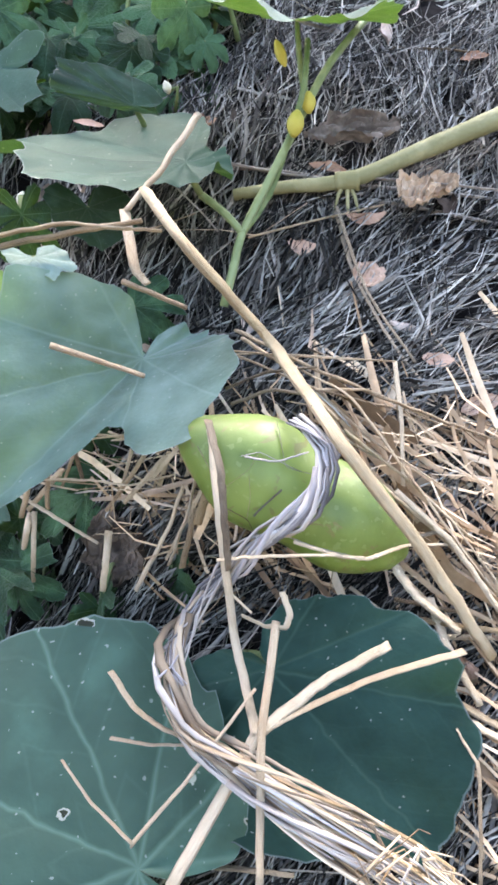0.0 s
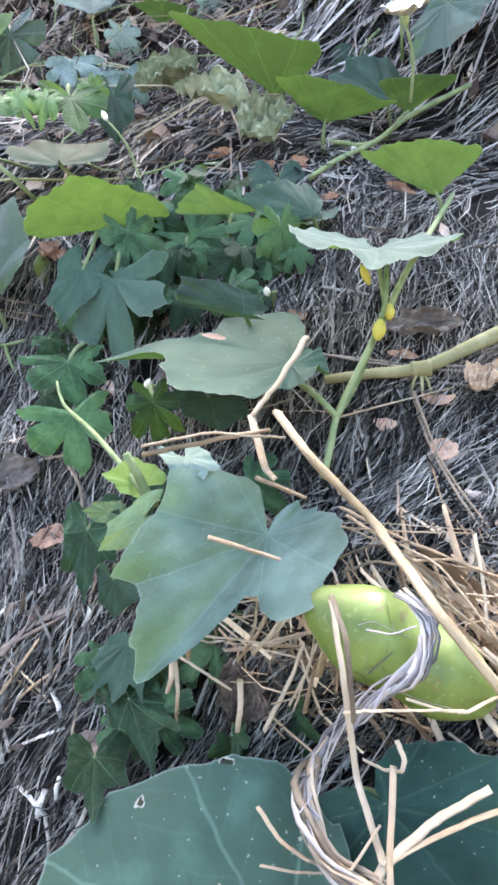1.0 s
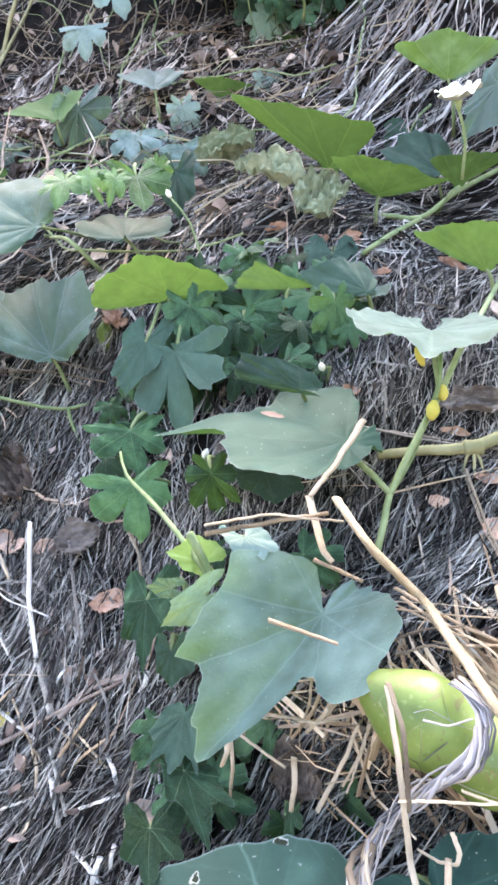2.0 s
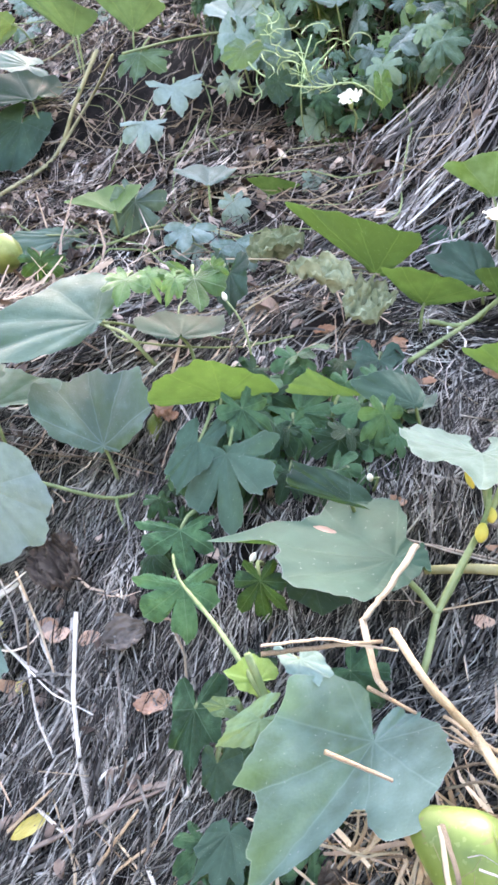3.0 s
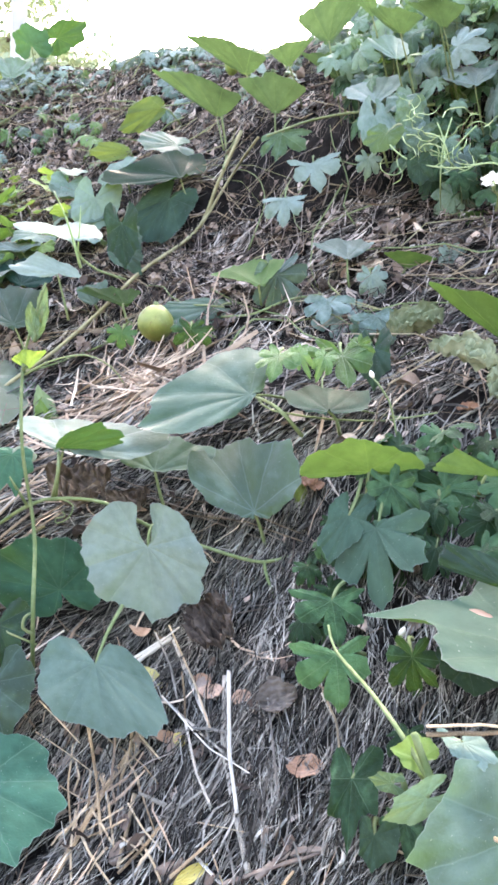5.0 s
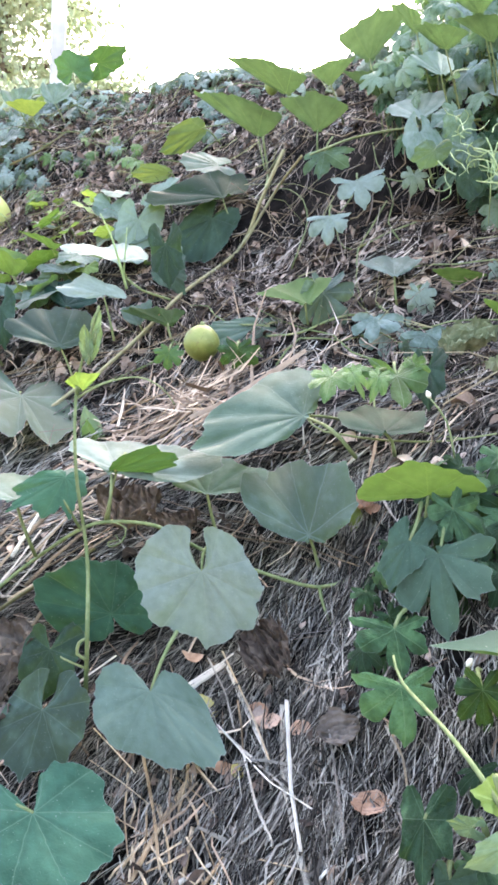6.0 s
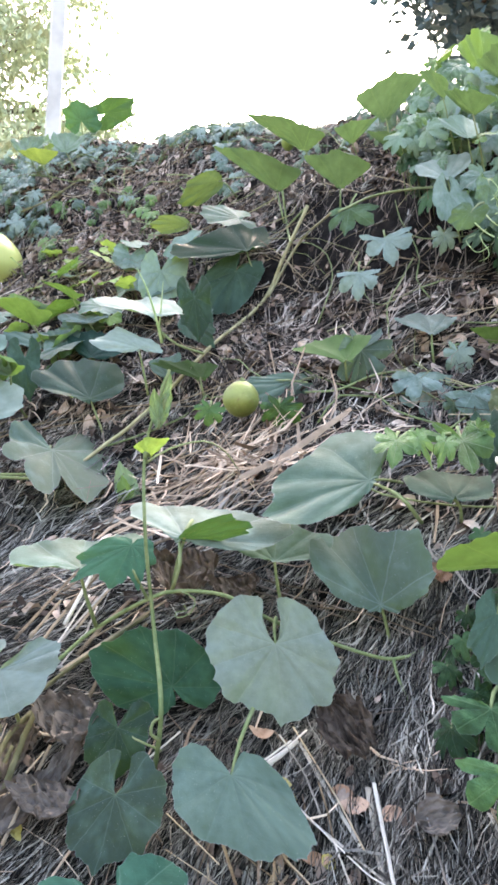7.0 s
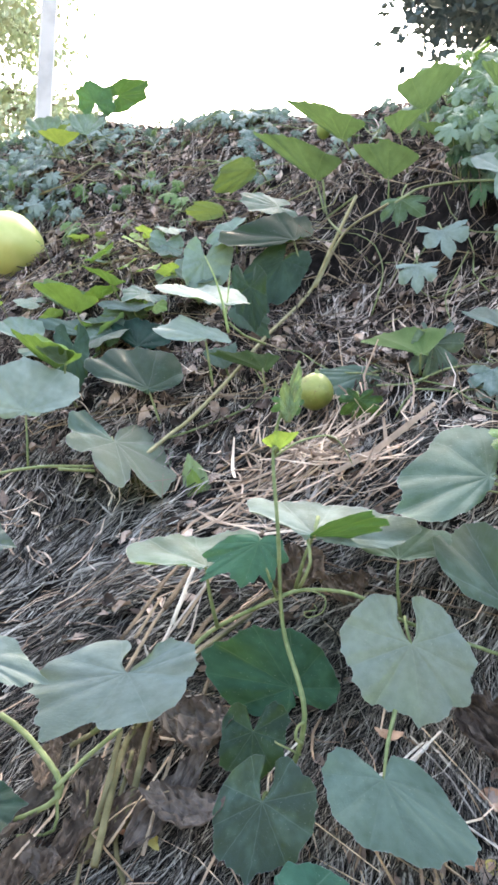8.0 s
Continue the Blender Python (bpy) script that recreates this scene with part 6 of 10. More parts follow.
stem(runner_vine, [(-1.286, 0.684, 1.097), (-1.204, 0.746, 1.151), (-1.152, 0.816, 1.208), (-1.059, 0.929, 1.295)], 0.0042, 0.0036, STEM_OLIVE, "stem", label="old olive stem")
stem(upper_vine, [(-1.052, 1.915, 2.547), (-1.130, 1.909, 2.386), (-1.208, 1.903, 2.224), (-1.270, 1.637, 2.014), (-1.342, 1.507, 1.858), (-1.407, 1.387, 1.729), (-1.440, 1.342, 1.686), (-1.503, 1.257, 1.596)], 0.0065, 0.005, STEM_OLD, "stem")
stem(upper_vine, [(-0.921, 1.734, 2.424), (-1.111, 2.005, 2.459), (-1.185, 1.896, 2.239)], 0.004, 0.005, STEM_OLD, "stem")
stem(upper_vine, [(-2.009, 1.240, 1.561), (-1.788, 1.240, 1.594), (-1.633, 1.283, 1.599)], 0.005, 0.004, STEM, "stem")
stem(upper_vine, [(-1.707, 1.233, 1.589), (-1.610, 1.253, 1.585)], 0.005, 0.004, STEM, "stem")
stem(upper_vine, [(-1.214, 1.489, 1.831), (-1.269, 1.476, 1.775), (-1.371, 1.404, 1.714), (-1.453, 1.362, 1.680)], 0.003, 0.003, STEM, "stem")
stem(upper_vine, [(-0.660, 1.535, 1.875), (-0.742, 1.502, 1.859), (-0.820, 1.455, 1.818), (-0.909, 1.449, 1.815)], 0.0035, 0.003, STEM, "stem")
stem(upper_vine, [(-1.279, 1.344, 1.952), (-1.284, 1.314, 2.019), (-1.304, 1.299, 2.092), (-1.328, 1.285, 2.147)], 0.004, 0.0015, STEM_PALE, "tendril", label="pale new shoot")
stem(upper_vine, [(-1.285, 1.337, 1.996), (-1.278, 1.333, 2.055), (-1.272, 1.329, 2.117)], 0.0025, 0.001, STEM_PALE, "tendril", label="pale new shoot")
stem(upper_vine, [(-1.220, 1.474, 1.948), (-1.251, 1.375, 1.954), (-1.278, 1.341, 1.981)], 0.004, 0.003, STEM, "stem")
stem(crest_vine, [(-1.209, 2.136, 2.578), (-1.052, 1.915, 2.547)], 0.004, 0.004, STEM, "stem")
stem(crest_vine, [(-1.216, 2.116, 2.720), (-1.204, 2.137, 2.589), (-1.095, 1.867, 2.405)], 0.004, 0.004, STEM, "stem")
stem(crest_vine, [(-0.412, 1.931, 2.531), (-0.577, 1.906, 2.530), (-0.718, 2.002, 2.589), (-0.848, 2.002, 2.585), (-0.902, 1.762, 2.438)], 0.0045, 0.004, STEM, "stem")
stem(crest_vine, [(-0.454, 1.897, 2.724), (-0.469, 2.169, 3.004)], 0.004, 0.003, STEM, "stem")
stem(slope_vine, [(-0.296, 1.149, 1.498), (-0.176, 1.279, 1.558), (-0.080, 1.231, 1.556), (-0.011, 1.245, 1.546), (0.066, 1.321, 1.602), (0.191, 1.410, 1.667)], 0.0045, 0.005, STEM, "stem")
stem(slope_vine, [(-0.110, 1.061, 1.467), (-0.069, 1.093, 1.495), (-0.011, 1.234, 1.542)], 0.0045, 0.0045, STEM, "stem")
stem(slope_vine, [(-0.094, 0.662, 1.076), (-0.083, 0.678, 1.114), (-0.076, 0.698, 1.140), (-0.051, 0.725, 1.184), (-0.025, 0.738, 1.228), (-0.007, 0.747, 1.259), (0.013, 0.788, 1.294), (0.053, 0.876, 1.348), (0.099, 0.999, 1.410)], 0.0042, 0.0036, STEM, "stem")
stem(slope_vine, [(-0.076, 0.696, 1.139), (-0.051, 0.735, 1.173), (-0.024, 0.729, 1.235), (-0.013, 0.726, 1.266), (-0.009, 0.760, 1.309)], 0.0034, 0.003, STEM, "stem")
stem(slope_vine, [(-0.119, 0.740, 1.177), (-0.094, 0.710, 1.159), (-0.076, 0.696, 1.139)], 0.0042, 0.0036, STEM, "stem")
stem(slope_vine, [(-0.403, 0.690, 1.205), (-0.385, 0.659, 1.181), (-0.317, 0.566, 1.160), (-0.274, 0.520, 1.133), (-0.241, 0.501, 1.095)], 0.0018, 0.003, STEM, "stem")
stem(slope_vine, [(-0.258, 0.494, 1.147), (-0.248, 0.502, 1.115), (-0.240, 0.501, 1.094)], 0.004, 0.0045, STEM, "stem")

# dry stalks, twigs and straws
stick("straw_stalk", [(-0.119, 0.504, 1.174), (-0.087, 0.464, 1.136), (-0.044, 0.554, 1.060), (0.005, 0.437, 1.013), (0.055, 0.441, 0.939), (0.107, 0.443, 0.848)], 0.00713, 0.0053475, STRAW_THICK, "thick tan dry stalk lying across the green gourd", "straw", "straw stalks", seed=35)
stick("straw_stalk", [(-0.097, 0.621, 1.234), (-0.126, 0.594, 1.193), (-0.153, 0.571, 1.163)], 0.00667, 0.0050025, STRAW_STALK, "pale tan dry straw stalk bent over the heap", "straw", "straw stalks", seed=36)
stick("straw_stalk", [(-0.153, 0.571, 1.163), (-0.136, 0.517, 1.121), (-0.127, 0.514, 1.111)], 0.00575, 0.0043125, STRAW_STALK, "pale tan dry straw stalk bent over the heap", "straw", "straw stalks", seed=37)
stick("straw_stalk", [(-0.248, 0.512, 1.150), (-0.187, 0.522, 1.157), (-0.141, 0.525, 1.150), (-0.116, 0.527, 1.147)], 0.00713, 0.0053475, STRAW_STALK, "pale tan dry straw stalk bent over the heap", "straw", "straw stalks", seed=38)
stick("straw_stalk", [(-0.248, 0.510, 1.142), (-0.175, 0.522, 1.151), (-0.130, 0.528, 1.155)], 0.0069, 0.005175, STRAW_STALK, "pale tan dry straw stalk bent over the heap", "straw", "straw stalks", seed=39)
stick("straw_stalk", [(-0.145, 0.514, 1.114), (-0.100, 0.512, 1.093)], 0.007475, 0.00560625, STRAW_STALK, "pale tan dry straw stalk bent over the heap", "straw", "straw stalks", seed=40)
stick("straw_stalk", [(-0.076, 0.548, 1.054), (-0.013, 0.553, 1.045), (0.053, 0.572, 1.035)], 0.00299, 0.0022425, STRAW_STALK, "pale tan dry straw stalk bent over the heap", "straw", "straw stalks", seed=41)
stick("straw_stalk", [(0.053, 0.572, 1.035), (0.055, 0.540, 0.997), (0.053, 0.510, 0.952)], 0.00299, 0.0022425, STRAW_STALK, "pale tan dry straw stalk bent over the heap", "straw", "straw stalks", seed=42)
stick("straw_stalk", [(-0.073, 0.578, 1.065), (-0.009, 0.552, 1.035), (0.051, 0.549, 1.007), (0.127, 0.559, 0.971)], 0.00828, 0.00621, STRAW_STALK, "pale tan dry straw stalk bent over the heap", "straw", "straw stalks", seed=43)
stick("straw_stalk", [(-0.177, 0.441, 1.082), (-0.120, 0.451, 1.057)], 0.00529, 0.0039675, STRAW_STALK, "short cut piece of dry straw lying on a leaf", "straw", "straw stalks", seed=44)
stick("straw_stalk", [(-0.098, 0.299, 0.796), (-0.049, 0.345, 0.863), (-0.010, 0.368, 0.882), (0.031, 0.377, 0.902)], 0.00529, 0.0039675, STRAW_STALK, "pale tan dry straw stalk bent over the heap", "straw", "straw stalks", seed=45)
stick("straw_stalk", [(0.076, 0.384, 0.893), (0.017, 0.365, 0.886), (-0.024, 0.355, 0.871), (-0.049, 0.344, 0.863)], 0.0046, 0.00345, STRAW_STALK, "pale tan dry straw stalk bent over the heap", "straw", "straw stalks", seed=46)
stick("straw_stalk", [(-0.049, 0.344, 0.863), (-0.055, 0.366, 0.870), (-0.067, 0.404, 0.889), (-0.073, 0.418, 0.976), (-0.081, 0.457, 1.018)], 0.00414, 0.003105, STRAW_STALK, "pale tan dry straw stalk bent over the heap", "straw", "straw stalks", seed=47)
stick("straw_stalk", [(-0.124, 0.318, 0.806), (-0.090, 0.328, 0.843), (-0.050, 0.363, 0.881)], 0.00368, 0.00276, STRAW_STALK, "pale tan dry straw stalk bent over the heap", "straw", "straw stalks", seed=48)
stick("straw_stalk", [(-0.038, 0.394, 0.908), (-0.045, 0.337, 0.870), (-0.045, 0.282, 0.816)], 0.00345, 0.0025875, STRAW_STALK, "pale tan dry straw stalk bent over the heap", "straw", "straw stalks", seed=49)
stick("straw_stalk", [(-0.123, 0.317, 0.808), (-0.151, 0.332, 0.823), (-0.175, 0.354, 0.834)], 0.00184, 0.00138, STRAW_STALK, "pale tan dry straw stalk bent over the heap", "straw", "straw stalks", seed=50)
stick("straw_stalk", [(-0.144, 0.377, 0.883), (-0.126, 0.362, 0.866), (-0.107, 0.355, 0.857), (-0.089, 0.350, 0.854)], 0.00345, 0.0025875, STRAW_STALK, "pale tan dry straw stalk bent over the heap", "straw", "straw stalks", seed=51)
stick("straw_stalk", [(-0.141, 0.353, 0.852), (-0.117, 0.350, 0.850), (-0.091, 0.349, 0.851)], 0.00276, 0.00207, STRAW_STALK, "pale tan dry straw stalk bent over the heap", "straw", "straw stalks", seed=52)
stick("straw_stalk", [(-0.074, 0.405, 0.946), (-0.040, 0.403, 0.949), (-0.008, 0.401, 0.950), (0.021, 0.432, 0.932)], 0.00391, 0.0029325, STRAW_STALK, "pale tan dry straw stalk bent over the heap", "straw", "straw stalks", seed=53)
stick("straw_stalk", [(-0.025, 0.408, 0.956), (0.003, 0.411, 0.944), (0.021, 0.420, 0.937), (0.050, 0.461, 0.927), (0.080, 0.477, 0.919)], 0.00299, 0.0022425, STRAW_STALK, "pale tan dry straw stalk bent over the heap", "straw", "straw stalks", seed=54)
stick("straw_stalk", [(0.040, 0.479, 0.903), (0.062, 0.459, 0.886), (0.080, 0.452, 0.867)], 0.00575, 0.0043125, STRAW_STALK, "pale tan dry straw stalk bent over the heap", "straw", "straw stalks", seed=55)
stick("straw_stalk", [(0.006, 0.524, 0.990), (0.047, 0.511, 0.966), (0.085, 0.490, 0.933), (0.122, 0.467, 0.881)], 0.00483, 0.0036225, STRAW_STALK, "pale tan dry straw stalk bent over the heap", "straw", "straw stalks", seed=56)
stick("straw_stalk", [(0.021, 0.494, 0.973), (0.069, 0.489, 0.929), (0.118, 0.466, 0.881)], 0.00598, 0.004485, STRAW_STALK, "pale tan dry straw stalk bent over the heap", "straw", "straw stalks", seed=57)
stick("straw_stalk", [(-0.010, 0.542, 1.022), (0.031, 0.518, 0.986), (0.089, 0.515, 0.945)], 0.00345, 0.0025875, STRAW_STALK, "pale tan dry straw stalk bent over the heap", "straw", "straw stalks", seed=58)
stick("straw_stalk", [(-0.251, 0.496, 0.994), (-0.194, 0.488, 1.002), (-0.145, 0.493, 1.006)], 0.00483, 0.0036225, STRAW_STALK, "pale tan dry straw stalk bent over the heap", "straw", "straw stalks", seed=59)
stick("straw_stalk", [(-0.229, 0.497, 0.970), (-0.181, 0.478, 0.976), (-0.147, 0.476, 0.971), (-0.114, 0.482, 0.977)], 0.005175, 0.00388125, STRAW_STALK, "pale tan dry straw stalk bent over the heap", "straw", "straw stalks", seed=60)
stick("straw_stalk", [(-0.223, 0.501, 0.945), (-0.218, 0.502, 0.982), (-0.211, 0.507, 1.003)], 0.00552, 0.00414, STRAW_STALK, "pale tan dry straw stalk bent over the heap", "straw", "straw stalks", seed=61)
stick("straw_stalk", [(-0.151, 0.472, 0.888), (-0.123, 0.487, 0.934), (-0.110, 0.487, 0.966)], 0.00529, 0.0039675, STRAW_STALK, "pale tan dry straw stalk bent over the heap", "straw", "straw stalks", seed=62)
stick("straw_stalk", [(-0.112, 0.466, 0.909), (-0.100, 0.476, 0.952)], 0.00506, 0.003795, STRAW_STALK, "pale tan dry straw stalk bent over the heap", "straw", "straw stalks", seed=63)
stick("straw_stalk", [(-0.034, 0.406, 0.922), (-0.029, 0.396, 0.911), (-0.032, 0.391, 0.905), (-0.045, 0.393, 0.905), (-0.061, 0.406, 0.905)], 0.00345, 0.0025875, STRAW_STALK, "pale tan dry straw stalk bent over the heap", "straw", "straw stalks", seed=64)
stick("straw_stalk", [(0.010, 0.462, 0.894), (0.063, 0.438, 0.860)], 0.00345, 0.0025875, STRAW_STALK, "pale tan dry straw stalk bent over the heap", "straw", "straw stalks", seed=65)
stick("straw_stalk", [(0.075, 0.418, 0.832), (0.106, 0.405, 0.820)], 0.0069, 0.005175, STRAW_STALK, "pale tan dry straw stalk bent over the heap", "straw", "straw stalks", seed=66)
stick("straw_stalk", [(0.074, 0.389, 0.833), (0.085, 0.373, 0.817), (0.079, 0.333, 0.768)], 0.00391, 0.0029325, STRAW_STALK, "pale tan dry straw stalk bent over the heap", "straw", "straw stalks", seed=67)
stick("straw_stalk", [(-0.041, 0.332, 0.835), (-0.003, 0.324, 0.824), (0.039, 0.318, 0.811)], 0.0023, 0.001725, STRAW_STALK, "pale tan dry straw stalk bent over the heap", "straw", "straw stalks", seed=68)
stick("straw_stalk", [(-0.122, 0.343, 0.762), (-0.073, 0.338, 0.769), (-0.031, 0.334, 0.769)], 0.00391, 0.0029325, STRAW_STALK, "pale tan dry straw stalk bent over the heap", "straw", "straw stalks", seed=69)
stick("straw_stalk", [(0.043, 0.476, 0.876), (0.120, 0.473, 0.859)], 0.0046, 0.00345, STRAW_STALK, "pale tan dry straw stalk bent over the heap", "straw", "straw stalks", seed=70)
stick("straw_stalk", [(0.059, 0.452, 0.859), (0.118, 0.463, 0.851)], 0.0046, 0.00345, STRAW_STALK, "pale tan dry straw stalk bent over the heap", "straw", "straw stalks", seed=71)
stick("straw_stalk", [(-0.239, 0.511, 0.938), (-0.231, 0.482, 0.921), (-0.236, 0.482, 0.890)], 0.00269663, 0.00202248, STRAW_STALK, "dry straw in the bedding round the gourd", "straw", "straw stalks", seed=118)
stick("straw_stalk", [(-0.221, 0.563, 0.998), (-0.202, 0.521, 0.984), (-0.197, 0.517, 0.959)], 0.00258879, 0.00194159, STRAW_STALK, "dry straw in the bedding round the gourd", "straw", "straw stalks", seed=119)
stick("straw_stalk", [(-0.212, 0.553, 0.991), (-0.170, 0.527, 0.994), (-0.143, 0.544, 0.986)], 0.00313628, 0.00235221, STRAW_STALK, "dry straw in the bedding round the gourd", "straw", "straw stalks", seed=120)
stick("straw_stalk", [(-0.243, 0.512, 0.936), (-0.238, 0.490, 0.931), (-0.247, 0.498, 0.911)], 0.00354674, 0.00266006, STRAW_STALK, "dry straw in the bedding round the gourd", "straw", "straw stalks", seed=121)
stick("straw_stalk", [(-0.253, 0.522, 0.947), (-0.209, 0.488, 0.940), (-0.181, 0.487, 0.920)], 0.00323328, 0.00242496, STRAW_STALK, "dry straw in the bedding round the gourd", "straw", "straw stalks", seed=122)
stick("straw_stalk", [(-0.221, 0.547, 0.983), (-0.183, 0.516, 0.983), (-0.160, 0.526, 0.970)], 0.00171019, 0.00128265, STRAW_STALK, "dry straw in the bedding round the gourd", "straw", "straw stalks", seed=123)
stick("straw_stalk", [(-0.272, 0.535, 0.961), (-0.229, 0.509, 0.963), (-0.201, 0.514, 0.954)], 0.00363045, 0.00272284, STRAW_STALK, "dry straw in the bedding round the gourd", "straw", "straw stalks", seed=124)
stick("straw_stalk", [(-0.218, 0.530, 0.967), (-0.224, 0.505, 0.959), (-0.246, 0.514, 0.938)], 0.00311916, 0.00233937, STRAW_STALK, "dry straw in the bedding round the gourd", "straw", "straw stalks", seed=125)
stick("straw_stalk", [(-0.103, 0.565, 0.998), (-0.120, 0.524, 0.983), (-0.143, 0.517, 0.959)], 0.00288625, 0.00216469, STRAW_STALK, "dry straw in the bedding round the gourd", "straw", "straw stalks", seed=126)
stick("straw_stalk", [(-0.158, 0.544, 0.989), (-0.157, 0.509, 0.975), (-0.166, 0.507, 0.950)], 0.0019177, 0.00143827, STRAW_STALK, "dry straw in the bedding round the gourd", "straw", "straw stalks", seed=127)
stick("straw_stalk", [(-0.250, 0.532, 0.959), (-0.210, 0.506, 0.965), (-0.185, 0.515, 0.958)], 0.00180606, 0.00135454, STRAW_STALK, "dry straw in the bedding round the gourd", "straw", "straw stalks", seed=128)
stick("straw_stalk", [(-0.180, 0.547, 0.992), (-0.153, 0.525, 0.989), (-0.136, 0.535, 0.977)], 0.00267406, 0.00200555, STRAW_STALK, "dry straw in the bedding round the gourd", "straw", "straw stalks", seed=129)
stick("straw_stalk", [(-0.114, 0.555, 0.992), (-0.114, 0.527, 0.985), (-0.120, 0.532, 0.969)], 0.00195684, 0.00146763, STRAW_STALK, "dry straw in the bedding round the gourd", "straw", "straw stalks", seed=130)
stick("straw_stalk", [(-0.101, 0.515, 0.952), (-0.111, 0.481, 0.937), (-0.127, 0.479, 0.909)], 0.00193146, 0.0014486, STRAW_STALK, "dry straw in the bedding round the gourd", "straw", "straw stalks", seed=131)
stick("straw_stalk", [(-0.145, 0.539, 0.981), (-0.155, 0.502, 0.967), (-0.176, 0.501, 0.941)], 0.00247972, 0.00185979, STRAW_STALK, "dry straw in the bedding round the gourd", "straw", "straw stalks", seed=132)
stick("straw_stalk", [(-0.132, 0.534, 0.974), (-0.143, 0.504, 0.965), (-0.162, 0.505, 0.946)], 0.00297304, 0.00222978, STRAW_STALK, "dry straw in the bedding round the gourd", "straw", "straw stalks", seed=133)
stick("straw_stalk", [(-0.182, 0.491, 0.926), (-0.160, 0.477, 0.933), (-0.147, 0.491, 0.926)], 0.00205988, 0.00154491, STRAW_STALK, "dry straw in the bedding round the gourd", "straw", "straw stalks", seed=134)
stick("straw_stalk", [(-0.173, 0.492, 0.928), (-0.169, 0.466, 0.916), (-0.174, 0.463, 0.892)], 0.00365649, 0.00274237, STRAW_STALK, "dry straw in the bedding round the gourd", "straw", "straw stalks", seed=135)
stick("straw_stalk", [(-0.189, 0.512, 0.954), (-0.156, 0.498, 0.960), (-0.132, 0.514, 0.954)], 0.00177374, 0.0013303, STRAW_STALK, "dry straw in the bedding round the gourd", "straw", "straw stalks", seed=136)
stick("straw_stalk", [(-0.143, 0.480, 0.910), (-0.121, 0.470, 0.921), (-0.106, 0.487, 0.918)], 0.00198154, 0.00148615, STRAW_STALK, "dry straw in the bedding round the gourd", "straw", "straw stalks", seed=137)
stick("straw_stalk", [(-0.206, 0.548, 0.988), (-0.204, 0.515, 0.978), (-0.216, 0.519, 0.956)], 0.00174546, 0.00130909, STRAW_STALK, "dry straw in the bedding round the gourd", "straw", "straw stalks", seed=138)
stick("straw_stalk", [(-0.248, 0.537, 0.966), (-0.241, 0.507, 0.955), (-0.251, 0.511, 0.933)], 0.00316127, 0.00237095, STRAW_STALK, "dry straw in the bedding round the gourd", "straw", "straw stalks", seed=139)
stick("straw_stalk", [(-0.079, 0.442, 1.028), (-0.068, 0.410, 1.005), (-0.066, 0.397, 0.977), (-0.066, 0.396, 0.943)], 0.00368, 0.00276, TWIG_TAN, "dry brown stalk hanging over the green gourd", "straw", "straw stalks", seed=140)
stick("straw_stalk", [(-0.052, 0.409, 1.013), (-0.033, 0.406, 1.010), (-0.014, 0.414, 1.013)], 0.00345, 0.0025875, TWIG_GREY, "curled grey straw on the green gourd", "straw", "straw stalks", seed=141)
stick("straw_stalk", [(-0.595, 0.786, 1.088), (-0.557, 0.693, 1.019), (-0.515, 0.633, 0.968), (-0.472, 0.579, 0.916)], 0.00714, 0.005355, STRAW_PALE, "bleached white straw lying on the grey thatch", "straw", "straw stalks", seed=142)
stick("straw_stalk", [(-0.727, 0.857, 1.119), (-0.647, 0.771, 1.072), (-0.583, 0.708, 1.030)], 0.00612, 0.00459, STRAW_PALE, "bleached white straw lying on the grey thatch", "straw", "straw stalks", seed=143)
stick("straw_stalk", [(-0.685, 0.748, 1.052), (-0.595, 0.700, 1.027), (-0.507, 0.668, 0.995)], 0.00544, 0.00408, STRAW_PALE, "bleached white straw lying on the grey thatch", "straw", "straw stalks", seed=144)
stick("straw_stalk", [(-0.642, 0.732, 1.033), (-0.597, 0.677, 0.995), (-0.546, 0.631, 0.954)], 0.0051, 0.003825, STRAW_PALE, "bleached white straw lying on the grey thatch", "straw", "straw stalks", seed=145)
stick("straw_stalk", [(-0.497, 0.713, 1.054), (-0.474, 0.675, 1.010), (-0.450, 0.634, 0.974)], 0.00442, 0.003315, STRAW_PALE, "bleached white straw lying on the grey thatch", "straw", "straw stalks", seed=146)
stick("straw_stalk", [(-0.423, 0.736, 1.098), (-0.379, 0.686, 1.052), (-0.365, 0.651, 1.017)], 0.0051, 0.003825, STRAW_PALE, "bleached white straw lying on the grey thatch", "straw", "straw stalks", seed=147)
stick("straw_stalk", [(-0.787, 0.768, 1.068), (-0.758, 0.805, 1.094), (-0.728, 0.852, 1.122)], 0.00714, 0.005355, STRAW_PALE, "bleached white straw lying on the grey thatch", "straw", "straw stalks", seed=148)
stick("straw_stalk", [(-0.693, 0.706, 1.017), (-0.712, 0.631, 0.961), (-0.730, 0.534, 0.875)], 0.00567, 0.0042525, STRAW_STALK, "pale tan dry straw stalk bent over the heap", "straw", "straw stalks", seed=149)
stick("straw_stalk", [(-0.790, 0.696, 1.014), (-0.729, 0.631, 0.965), (-0.689, 0.582, 0.919)], 0.00351, 0.0026325, STRAW_STALK, "pale tan dry straw stalk bent over the heap", "straw", "straw stalks", seed=150)
stick("straw_stalk", [(-0.668, 0.634, 0.956), (-0.661, 0.600, 0.916), (-0.657, 0.574, 0.885)], 0.00378, 0.002835, STRAW_STALK, "pale tan dry straw stalk bent over the heap", "straw", "straw stalks", seed=151)
